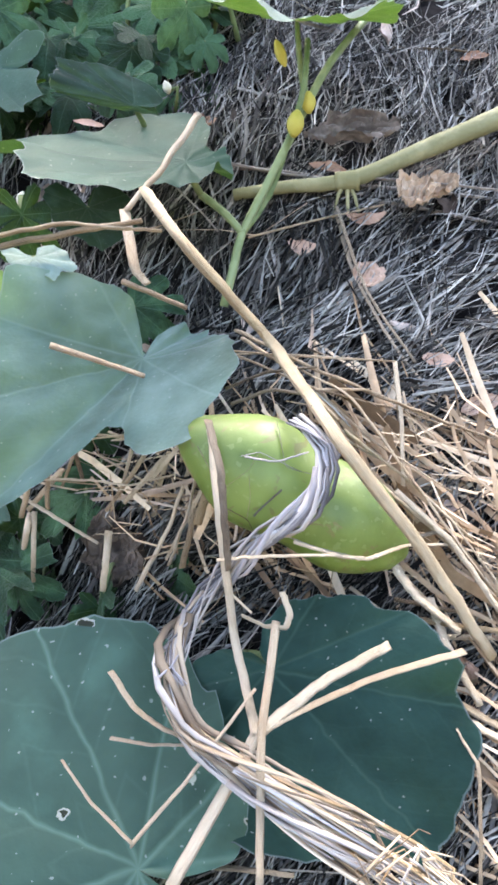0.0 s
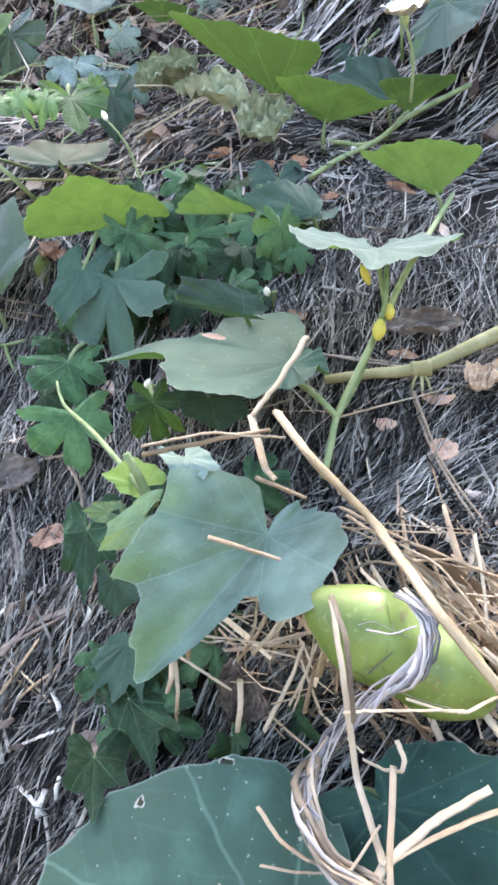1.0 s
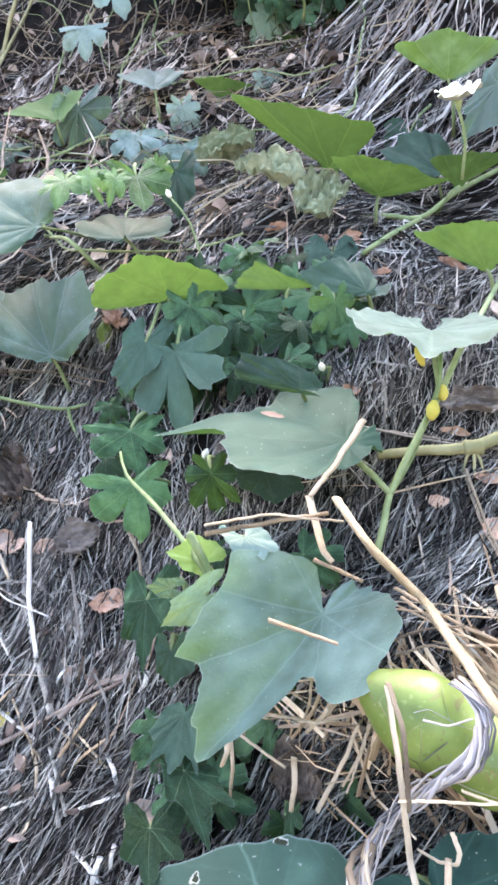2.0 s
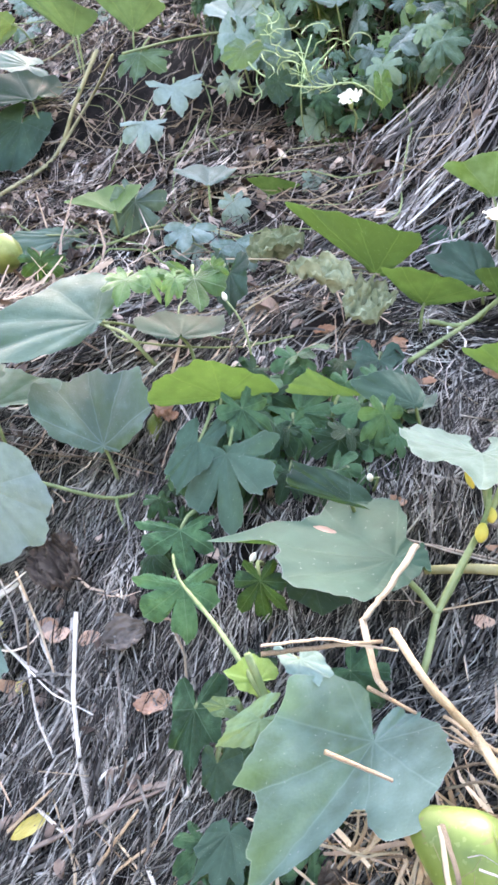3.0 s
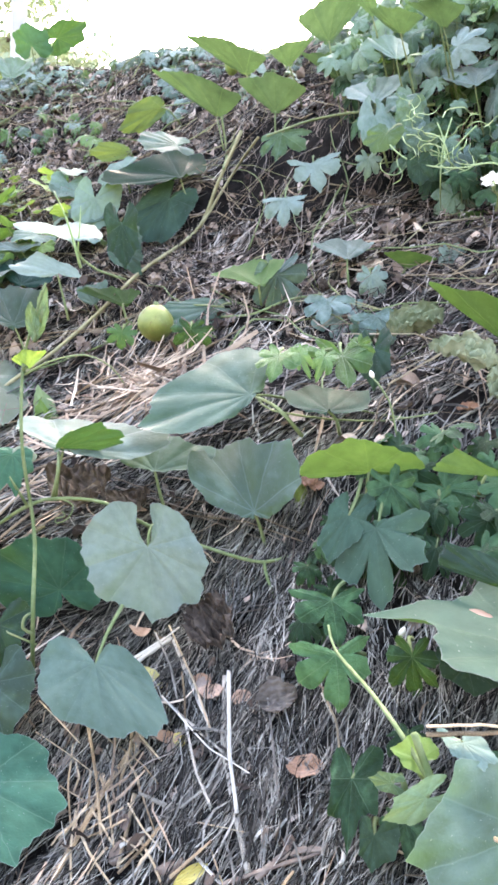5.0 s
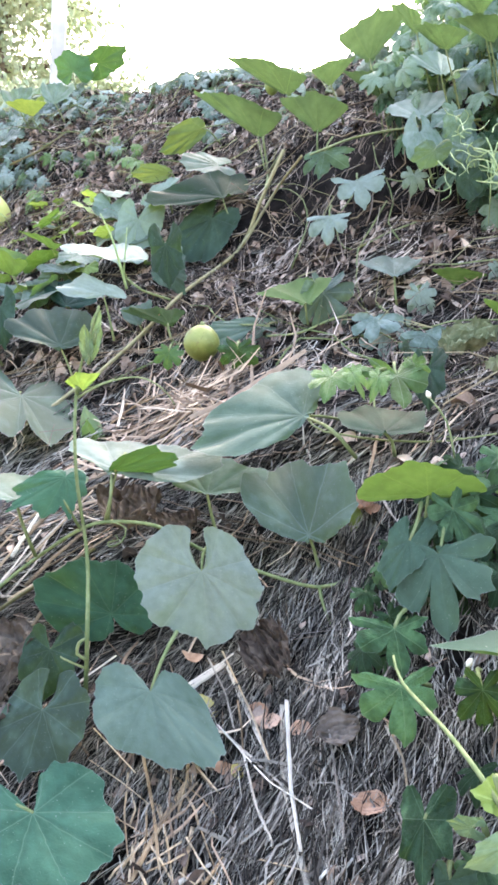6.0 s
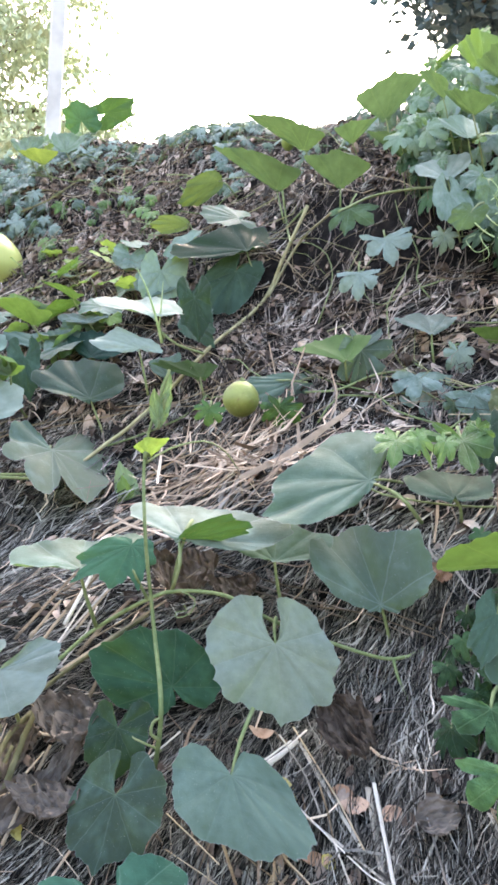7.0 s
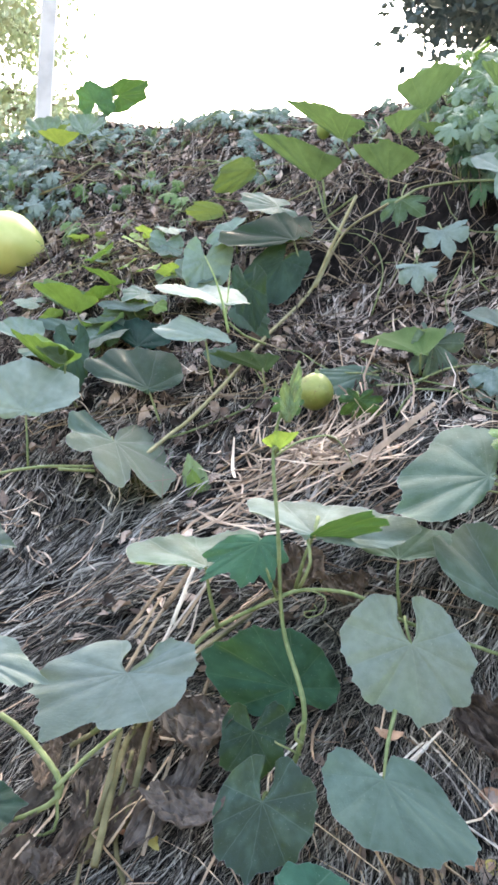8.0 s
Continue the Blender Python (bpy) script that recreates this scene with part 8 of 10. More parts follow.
litter_leaf("fallen_leaf", (-0.789, 0.863, 1.121), 0.020, 0.060, 80, FALLEN, "fallen orange-brown leaf on the thatch", "fallen leaf", 0.2)
litter_leaf("fallen_leaf", (-0.975, 0.920, 1.177), 0.066, 0.024, 0, FALLEN, "fallen orange-brown leaf on the thatch", "fallen leaf", 0.2)
litter_leaf("fallen_leaf", (-0.509, 0.992, 1.383), 0.026, 0.044, 80, FALLEN, "fallen orange-brown leaf on the thatch", "fallen leaf", 0.4)
litter_leaf("fallen_leaf", (-0.918, 1.021, 1.330), 0.081, 0.023, 0, FALLEN, "fallen orange-brown leaf on the thatch", "fallen leaf", 0.2)
litter_leaf("fallen_leaf", (-0.726, 0.786, 1.068), 0.055, 0.024, -35, YELLOWLEAF, "fallen yellow leaf on the thatch", "fallen leaf", 0.2)
litter_leaf("fallen_leaf", (-0.631, 0.700, 1.013), 0.025, 0.021, -35, YELLOWLEAF, "fallen yellow leaf on the thatch", "fallen leaf", 0.2)
litter_leaf("fallen_leaf", (-0.549, 0.575, 0.899), 0.050, 0.021, 45, YELLOWLEAF, "fallen yellow leaf on the thatch", "fallen leaf", 0.2)
litter_leaf("fallen_leaf", (-1.105, 0.626, 1.000), 0.040, 0.015, -30, YELLOWLEAF, "fallen yellow leaf on the thatch", "fallen leaf", 0.2)
litter_leaf("fallen_leaf", (-1.140, 0.643, 1.006), 0.051, 0.022, 20, FALLEN, "fallen orange-brown leaf on the thatch", "fallen leaf", 0.2)
litter_leaf("fallen_leaf", (-0.022, 0.738, 1.119), 0.019, 0.033, 80, FALLEN, "fallen orange-brown leaf on the thatch", "fallen leaf", 0.2)
litter_leaf("fallen_leaf", (0.041, 0.707, 1.090), 0.031, 0.038, 70, FALLEN_PALE, "pale pinkish fallen leaf on the thatch", "fallen leaf", 0.25)
litter_leaf("fallen_leaf", (0.023, 0.698, 1.070), 0.032, 0.017, 10, FALLEN, "fallen orange-brown leaf on the thatch", "fallen leaf", 0.2)
litter_leaf("fallen_leaf", (0.043, 0.753, 1.142), 0.016, 0.047, 80, FALLEN, "fallen orange-brown leaf on the thatch", "fallen leaf", 0.2)
litter_leaf("fallen_leaf", (0.129, 0.612, 0.984), 0.039, 0.021, 20, FALLEN_PALE, "pale pinkish fallen leaf on the thatch", "fallen leaf", 0.25)
litter_leaf("fallen_leaf", (0.097, 0.639, 1.020), 0.015, 0.030, 75, FALLEN, "fallen orange-brown leaf on the thatch", "fallen leaf", 0.2)
litter_leaf("fallen_leaf", (-0.174, 0.468, 0.844), 0.031, 0.016, 0, FALLEN, "fallen orange-brown leaf on the thatch", "fallen leaf", 0.3)
litter_leaf("fallen_leaf", (0.181, 0.947, 1.311), 0.033, 0.017, 0, FALLEN, "fallen orange-brown leaf on the thatch", "fallen leaf", 0.3)
litter_leaf("fallen_leaf", (0.006, 0.802, 1.196), 0.041, 0.015, -10, FALLEN, "fallen orange-brown leaf on the thatch", "fallen leaf", 0.3)
litter_leaf("fallen_leaf", (0.087, 0.451, 0.833), 0.016, 0.028, 70, FALLEN, "fallen orange-brown leaf on the thatch", "fallen leaf", 0.3)
litter_leaf("fallen_leaf", (0.029, 1.080, 1.437), 0.054, 0.021, -30, FALLEN, "fallen orange-brown leaf on the thatch", "fallen leaf", 0.4)
litter_leaf("fallen_leaf", (-0.130, 1.117, 1.503), 0.041, 0.023, 10, FALLEN, "fallen orange-brown leaf on the thatch", "fallen leaf", 0.4)
litter_leaf("fallen_leaf", (-0.521, 0.997, 1.392), 0.037, 0.046, 60, FALLEN, "fallen orange-brown leaf on the thatch", "fallen leaf", 0.4)
litter_leaf("fallen_leaf", (-0.125, 0.841, 1.253), 0.023, 0.030, 70, FALLEN, "fallen orange-brown leaf on the thatch", "fallen leaf", 0.4)
litter_leaf("fallen_leaf", (-0.080, 1.031, 1.427), 0.035, 0.021, 0, FALLEN, "fallen orange-brown leaf on the thatch", "fallen leaf", 0.4)
litter_leaf("fallen_leaf", (-0.255, 1.122, 1.532), 0.046, 0.025, 0, FALLEN, "fallen orange-brown leaf on the thatch", "fallen leaf", 0.5)
litter_leaf("fallen_leaf", (-0.219, 1.061, 1.475), 0.044, 0.024, 20, DEADLEAF, "crumpled brown dead leaf on the heap", "fallen leaf", 0.5)
litter_leaf("fallen_leaf", (-0.182, 1.094, 1.497), 0.044, 0.024, 40, FALLEN, "fallen orange-brown leaf on the thatch", "fallen leaf", 0.5)
litter_leaf("fallen_leaf", (-0.376, 1.140, 1.537), 0.048, 0.026, 60, DEADLEAF, "crumpled brown dead leaf on the heap", "fallen leaf", 0.5)
litter_leaf("fallen_leaf", (-0.124, 1.097, 1.486), 0.044, 0.024, 80, FALLEN, "fallen orange-brown leaf on the thatch", "fallen leaf", 0.5)
litter_leaf("fallen_leaf", (-0.097, 1.025, 1.424), 0.041, 0.023, 100, DEADLEAF, "crumpled brown dead leaf on the heap", "fallen leaf", 0.5)
litter_leaf("fallen_leaf", (-0.276, 1.039, 1.455), 0.044, 0.024, 120, FALLEN, "fallen orange-brown leaf on the thatch", "fallen leaf", 0.5)
litter_leaf("fallen_leaf", (-0.056, 1.130, 1.497), 0.044, 0.024, 140, DEADLEAF, "crumpled brown dead leaf on the heap", "fallen leaf", 0.5)
litter_leaf("dead_leaf", (-0.951, 1.686, 1.986), 0.067, 0.040, 0, DEADLEAF, "small brown dead leaf in the litter", "dead leaf", 0.6)
litter_leaf("dead_leaf", (-0.882, 1.819, 2.119), 0.070, 0.042, 25, DEADLEAF, "small brown dead leaf in the litter", "dead leaf", 0.6)
litter_leaf("dead_leaf", (-0.768, 1.485, 1.820), 0.058, 0.035, 50, DEADLEAF, "small brown dead leaf in the litter", "dead leaf", 0.6)
litter_leaf("dead_leaf", (-1.161, 1.625, 1.954), 0.068, 0.041, 75, DEADLEAF, "small brown dead leaf in the litter", "dead leaf", 0.6)
litter_leaf("dead_leaf", (-0.972, 1.451, 1.811), 0.060, 0.036, 100, DEADLEAF, "small brown dead leaf in the litter", "dead leaf", 0.6)
litter_leaf("dead_leaf", (-0.671, 1.600, 1.912), 0.061, 0.037, 125, DEADLEAF, "small brown dead leaf in the litter", "dead leaf", 0.6)
litter_leaf("dead_leaf", (-0.614, 1.889, 2.255), 0.070, 0.042, 150, DEADLEAF, "small brown dead leaf in the litter", "dead leaf", 0.6)
litter_leaf("dead_leaf", (-0.781, 1.945, 2.371), 0.074, 0.044, 175, DEADLEAF, "small brown dead leaf in the litter", "dead leaf", 0.6)
litter_leaf("withered_leaf", (-0.271, 1.167, 1.622), 0.163, 0.103, 150, WITHERED, "withered pale green leaf, limp and folded", "dead leaf", 0.6)
litter_leaf("withered_leaf", (-0.386, 1.358, 1.732), 0.139, 0.107, 20, WITHERED, "withered pale green leaf, limp and folded", "dead leaf", 0.6)
litter_leaf("withered_leaf", (-0.179, 1.143, 1.564), 0.126, 0.115, 60, WITHERED, "withered pale green leaf, limp and folded", "dead leaf", 0.5)
litter_leaf("fallen_leaf", (-0.204, 0.673, 1.241), 0.03, 0.008, -12, FALLEN, "orange-brown fallen leaf lying on a green leaf", "fallen leaf", 0.2)

# twisted rope of old straw
straw_rope([(-0.021, 0.468, 1.020), (-0.004, 0.444, 1.003), (-0.016, 0.418, 0.975), (-0.045, 0.422, 0.950), (-0.073, 0.429, 0.921), (-0.098, 0.415, 0.901), (-0.107, 0.384, 0.882), (-0.092, 0.351, 0.861), (-0.059, 0.328, 0.852), (-0.015, 0.311, 0.832), (0.031, 0.292, 0.817), (0.053, 0.278, 0.811), (0.022, 0.283, 0.838), (0.055, 0.281, 0.820)])
POLE = ((-4.683, 5.083, 5.209), (-4.556, 4.936, 6.874))
TREES = ((-10.831, 10.551, 0.000), (0.534, 8.889, 0.000))
stem(bitter_vine, [(-0.483, 1.541, 2.248), (-0.451, 1.531, 2.210), (-0.392, 1.518, 2.173), (-0.309, 1.512, 2.151), (-0.228, 1.514, 2.151), (-0.166, 1.534, 2.110)], 0.002, 0.0014, STEM_PALE, "tendril", label="pale new shoot")
stem(bitter_vine, [(-0.369, 1.573, 2.301), (-0.353, 1.558, 2.253), (-0.350, 1.551, 2.191), (-0.396, 1.538, 2.173), (-0.435, 1.557, 2.195)], 0.002, 0.0014, STEM_PALE, "tendril", label="pale new shoot")
stem(bitter_vine, [(-0.336, 1.603, 2.322), (-0.356, 1.579, 2.233), (-0.362, 1.580, 2.140), (-0.395, 1.863, 2.173)], 0.002, 0.0014, STEM_PALE, "tendril", label="pale new shoot")
stem(bitter_vine, [(-0.276, 1.601, 2.291), (-0.314, 1.560, 2.234), (-0.343, 1.563, 2.210), (-0.386, 1.570, 2.233)], 0.002, 0.0014, STEM_PALE, "tendril", label="pale new shoot")
stem(bitter_vine, [(-0.400, 1.565, 2.276), (-0.360, 1.536, 2.247), (-0.339, 1.533, 2.203), (-0.359, 1.579, 2.195)], 0.002, 0.0014, STEM_PALE, "tendril", label="pale new shoot")
stick("straw_stalk", [(-0.739, 0.651, 0.968), (-0.713, 0.625, 0.961), (-0.700, 0.618, 0.945)], 0.00288897, 0.00216673, STRAW_STALK, "dry straw strewn below the vine", "straw", "straw stalks", seed=316)
stick("straw_stalk", [(-0.825, 0.637, 0.955), (-0.778, 0.618, 0.951), (-0.733, 0.614, 0.941)], 0.00197316, 0.00147987, STRAW_STALK, "dry straw strewn below the vine", "straw", "straw stalks", seed=317)
stick("straw_stalk", [(-0.745, 0.605, 0.933), (-0.724, 0.563, 0.904), (-0.704, 0.538, 0.870)], 0.00225337, 0.00169003, STRAW_STALK, "dry straw strewn below the vine", "straw", "straw stalks", seed=318)
stick("straw_stalk", [(-0.632, 0.607, 0.922), (-0.637, 0.585, 0.909), (-0.657, 0.575, 0.889)], 0.00221316, 0.00165987, STRAW_STALK, "dry straw strewn below the vine", "straw", "straw stalks", seed=319)
stick("straw_stalk", [(-0.613, 0.620, 0.934), (-0.626, 0.588, 0.912), (-0.653, 0.569, 0.882)], 0.0034517, 0.00258878, STRAW_STALK, "dry straw strewn below the vine", "straw", "straw stalks", seed=320)
stick("straw_stalk", [(-0.740, 0.589, 0.919), (-0.750, 0.571, 0.911), (-0.758, 0.567, 0.898)], 0.00276443, 0.00207332, STRAW_STALK, "dry straw strewn below the vine", "straw", "straw stalks", seed=321)
stick("straw_stalk", [(-0.875, 0.678, 0.997), (-0.805, 0.662, 0.982), (-0.749, 0.649, 0.966)], 0.00212548, 0.00159411, STRAW_STALK, "dry straw strewn below the vine", "straw", "straw stalks", seed=322)
stick("straw_stalk", [(-0.671, 0.622, 0.947), (-0.637, 0.603, 0.928), (-0.600, 0.594, 0.908)], 0.00232466, 0.0017435, STRAW_STALK, "dry straw strewn below the vine", "straw", "straw stalks", seed=323)
stick("straw_stalk", [(-0.642, 0.602, 0.916), (-0.607, 0.579, 0.902), (-0.586, 0.567, 0.882)], 0.00325998, 0.00244498, STRAW_STALK, "dry straw strewn below the vine", "straw", "straw stalks", seed=324)
stick("straw_stalk", [(-0.730, 0.649, 0.968), (-0.690, 0.604, 0.942), (-0.670, 0.585, 0.905)], 0.00262111, 0.00196583, STRAW_STALK, "dry straw strewn below the vine", "straw", "straw stalks", seed=325)
stick("straw_stalk", [(-0.679, 0.583, 0.904), (-0.684, 0.562, 0.895), (-0.691, 0.555, 0.879)], 0.00232681, 0.00174511, STRAW_STALK, "dry straw strewn below the vine", "straw", "straw stalks", seed=326)
stick("straw_stalk", [(-0.693, 0.663, 0.981), (-0.667, 0.639, 0.976), (-0.660, 0.636, 0.959)], 0.00319823, 0.00239867, STRAW_STALK, "dry straw strewn below the vine", "straw", "straw stalks", seed=327)
stick("straw_stalk", [(-0.660, 0.614, 0.936), (-0.680, 0.591, 0.926), (-0.719, 0.579, 0.907)], 0.00279795, 0.00209846, STRAW_STALK, "dry straw strewn below the vine", "straw", "straw stalks", seed=328)
stick("straw_stalk", [(-0.786, 0.660, 0.971), (-0.761, 0.634, 0.963), (-0.762, 0.622, 0.946)], 0.00216986, 0.0016274, STRAW_STALK, "dry straw strewn below the vine", "straw", "straw stalks", seed=329)
stick("straw_stalk", [(-0.611, 0.602, 0.916), (-0.623, 0.578, 0.901), (-0.631, 0.571, 0.880)], 0.00318387, 0.0023879, STRAW_STALK, "dry straw strewn below the vine", "straw", "straw stalks", seed=330)
stick("straw_stalk", [(-0.753, 0.650, 0.967), (-0.726, 0.608, 0.947), (-0.719, 0.588, 0.917)], 0.00199627, 0.0014972, STRAW_STALK, "dry straw strewn below the vine", "straw", "straw stalks", seed=331)
stick("straw_stalk", [(-0.722, 0.607, 0.937), (-0.690, 0.589, 0.926), (-0.672, 0.586, 0.907)], 0.00287574, 0.0021568, STRAW_STALK, "dry straw strewn below the vine", "straw", "straw stalks", seed=332)
stick("straw_stalk", [(-0.738, 0.592, 0.922), (-0.695, 0.565, 0.901), (-0.657, 0.558, 0.872)], 0.00316923, 0.00237692, STRAW_STALK, "dry straw strewn below the vine", "straw", "straw stalks", seed=333)
stick("straw_stalk", [(-0.724, 0.685, 0.994), (-0.666, 0.654, 0.988), (-0.638, 0.648, 0.969)], 0.0027574, 0.00206805, STRAW_STALK, "dry straw strewn below the vine", "straw", "straw stalks", seed=334)
stick("straw_stalk", [(-0.717, 0.708, 1.017), (-0.677, 0.683, 1.006), (-0.645, 0.669, 0.992)], 0.00292942, 0.00219706, STRAW_STALK, "dry straw strewn below the vine", "straw", "straw stalks", seed=335)
stick("straw_stalk", [(-0.666, 0.595, 0.915), (-0.639, 0.586, 0.911), (-0.623, 0.587, 0.899)], 0.00262472, 0.00196854, STRAW_STALK, "dry straw strewn below the vine", "straw", "straw stalks", seed=336)
stick("straw_stalk", [(-0.675, 0.617, 0.943), (-0.691, 0.595, 0.934), (-0.714, 0.588, 0.918)], 0.00249139, 0.00186854, STRAW_STALK, "dry straw strewn below the vine", "straw", "straw stalks", seed=337)
stick("straw_stalk", [(-0.670, 0.645, 0.970), (-0.638, 0.617, 0.946), (-0.612, 0.603, 0.916)], 0.00200172, 0.00150129, STRAW_STALK, "dry straw strewn below the vine", "straw", "straw stalks", seed=338)
stick("straw_stalk", [(-0.723, 0.627, 0.953), (-0.731, 0.591, 0.932), (-0.751, 0.574, 0.903)], 0.00265889, 0.00199417, STRAW_STALK, "dry straw strewn below the vine", "straw", "straw stalks", seed=339)
stick("straw_stalk", [(-0.727, 0.729, 1.035), (-0.700, 0.673, 0.997), (-0.694, 0.630, 0.957)], 0.00323911, 0.00242933, STRAW_STALK, "dry straw strewn below the vine", "straw", "straw stalks", seed=340)
stick("straw_stalk", [(-0.806, 0.681, 0.988), (-0.773, 0.623, 0.955), (-0.743, 0.589, 0.919)], 0.00197542, 0.00148157, STRAW_STALK, "dry straw strewn below the vine", "straw", "straw stalks", seed=341)
stick("straw_stalk", [(-0.471, 0.511, 0.833), (-0.468, 0.496, 0.831), (-0.475, 0.493, 0.821)], 0.00199928, 0.00149946, STRAW_STALK, "bleached straw lying on the grey thatch", "straw", "straw stalks", seed=342)
stick("straw_stalk", [(-0.356, 0.597, 0.962), (-0.353, 0.582, 0.956), (-0.363, 0.585, 0.942)], 0.00366502, 0.00274877, STRAW_PALE, "bleached straw lying on the grey thatch", "straw", "straw stalks", seed=343)
stick("straw_stalk", [(-0.550, 0.592, 0.913), (-0.514, 0.572, 0.905), (-0.487, 0.566, 0.891)], 0.0041794, 0.00313455, STRAW_PALE, "bleached straw lying on the grey thatch", "straw", "straw stalks", seed=344)
stick("straw_stalk", [(-0.460, 0.581, 0.912), (-0.419, 0.553, 0.898), (-0.390, 0.539, 0.878)], 0.00290745, 0.00218059, STRAW_STALK, "bleached straw lying on the grey thatch", "straw", "straw stalks", seed=345)
stick("straw_stalk", [(-0.502, 0.650, 0.983), (-0.508, 0.612, 0.956), (-0.523, 0.596, 0.922)], 0.00205726, 0.00154295, STRAW_PALE, "bleached straw lying on the grey thatch", "straw", "straw stalks", seed=346)
stick("straw_stalk", [(-0.308, 0.562, 0.927), (-0.335, 0.546, 0.907), (-0.357, 0.541, 0.881)], 0.00308558, 0.00231419, STRAW_PALE, "bleached straw lying on the grey thatch", "straw", "straw stalks", seed=347)
stick("straw_stalk", [(-0.475, 0.578, 0.907), (-0.430, 0.551, 0.897), (-0.396, 0.541, 0.879)], 0.00176847, 0.00132635, STRAW_STALK, "bleached straw lying on the grey thatch", "straw", "straw stalks", seed=348)
stick("straw_stalk", [(-0.466, 0.558, 0.887), (-0.441, 0.525, 0.867), (-0.427, 0.509, 0.839)], 0.00295635, 0.00221727, STRAW_PALE, "bleached straw lying on the grey thatch", "straw", "straw stalks", seed=349)
stick("straw_stalk", [(-0.463, 0.621, 0.957), (-0.470, 0.607, 0.952), (-0.478, 0.607, 0.940)], 0.00290776, 0.00218082, STRAW_PALE, "bleached straw lying on the grey thatch", "straw", "straw stalks", seed=350)
stick("straw_stalk", [(-0.313, 0.451, 0.801), (-0.312, 0.439, 0.798), (-0.324, 0.439, 0.785)], 0.00343879, 0.00257909, STRAW_STALK, "bleached straw lying on the grey thatch", "straw", "straw stalks", seed=351)
stick("straw_stalk", [(-0.373, 0.465, 0.805), (-0.360, 0.442, 0.793), (-0.359, 0.432, 0.771)], 0.00222056, 0.00166542, STRAW_PALE, "bleached straw lying on the grey thatch", "straw", "straw stalks", seed=352)
stick("straw_stalk", [(-0.393, 0.551, 0.887), (-0.376, 0.529, 0.880), (-0.372, 0.524, 0.865)], 0.0038582, 0.00289365, STRAW_PALE, "bleached straw lying on the grey thatch", "straw", "straw stalks", seed=353)
stick("straw_stalk", [(-0.355, 0.545, 0.887), (-0.355, 0.513, 0.867), (-0.354, 0.494, 0.841)], 0.00204287, 0.00153215, STRAW_STALK, "bleached straw lying on the grey thatch", "straw", "straw stalks", seed=354)
stick("straw_stalk", [(-0.329, 0.557, 0.913), (-0.331, 0.543, 0.905), (-0.334, 0.543, 0.890)], 0.00369081, 0.00276811, STRAW_PALE, "bleached straw lying on the grey thatch", "straw", "straw stalks", seed=355)
stick("straw_stalk", [(-0.408, 0.485, 0.818), (-0.384, 0.467, 0.815), (-0.369, 0.462, 0.801)], 0.00410675, 0.00308007, STRAW_PALE, "bleached straw lying on the grey thatch", "straw", "straw stalks", seed=356)
stick("straw_stalk", [(-0.387, 0.567, 0.905), (-0.414, 0.543, 0.891), (-0.443, 0.536, 0.868)], 0.00334941, 0.00251206, STRAW_STALK, "bleached straw lying on the grey thatch", "straw", "straw stalks", seed=357)
stick("straw_stalk", [(-0.375, 0.478, 0.820), (-0.376, 0.463, 0.815), (-0.380, 0.462, 0.799)], 0.00415233, 0.00311425, STRAW_PALE, "bleached straw lying on the grey thatch", "straw", "straw stalks", seed=358)
stick("straw_stalk", [(-0.460, 0.545, 0.873), (-0.443, 0.516, 0.856), (-0.433, 0.503, 0.830)], 0.00436791, 0.00327593, STRAW_PALE, "bleached straw lying on the grey thatch", "straw", "straw stalks", seed=359)
stick("straw_stalk", [(-0.532, 0.598, 0.923), (-0.499, 0.565, 0.900), (-0.469, 0.546, 0.871)], 0.00189721, 0.00142291, STRAW_STALK, "bleached straw lying on the grey thatch", "straw", "straw stalks", seed=360)
stick("straw_stalk", [(-0.361, 0.483, 0.831), (-0.360, 0.470, 0.827), (-0.362, 0.470, 0.813)], 0.00285949, 0.00214462, STRAW_PALE, "bleached straw lying on the grey thatch", "straw", "straw stalks", seed=361)
stick("straw_stalk", [(-0.368, 0.520, 0.861), (-0.387, 0.505, 0.860), (-0.414, 0.510, 0.847)], 0.00381984, 0.00286488, STRAW_PALE, "bleached straw lying on the grey thatch", "straw", "straw stalks", seed=362)
stick("straw_stalk", [(-0.492, 0.564, 0.886), (-0.473, 0.538, 0.872), (-0.472, 0.528, 0.849)], 0.00269467, 0.002021, STRAW_STALK, "bleached straw lying on the grey thatch", "straw", "straw stalks", seed=363)
stick("straw_stalk", [(-0.473, 0.526, 0.847), (-0.490, 0.514, 0.845), (-0.512, 0.513, 0.837)], 0.00292628, 0.00219471, STRAW_PALE, "bleached straw lying on the grey thatch", "straw", "straw stalks", seed=364)
stick("straw_stalk", [(-0.327, 0.464, 0.814), (-0.330, 0.447, 0.806), (-0.346, 0.445, 0.787)], 0.00249393, 0.00187045, STRAW_PALE, "bleached straw lying on the grey thatch", "straw", "straw stalks", seed=365)
litter_leaf("dead_leaf", (-1.308, 0.625, 1.012), 0.132, 0.062, 58, DEADLEAF_GREY, "limp dark brown dead leaf hanging below the vine", "dead leaf", 0.45)
litter_leaf("dead_leaf", (-1.219, 0.600, 0.986), 0.134, 0.067, 80, DEADLEAF, "limp dark brown dead leaf hanging below the vine", "dead leaf", 0.45)
litter_leaf("dead_leaf", (-1.170, 0.712, 1.087), 0.119, 0.064, 102, DEADLEAF, "limp dark brown dead leaf hanging below the vine", "dead leaf", 0.45)
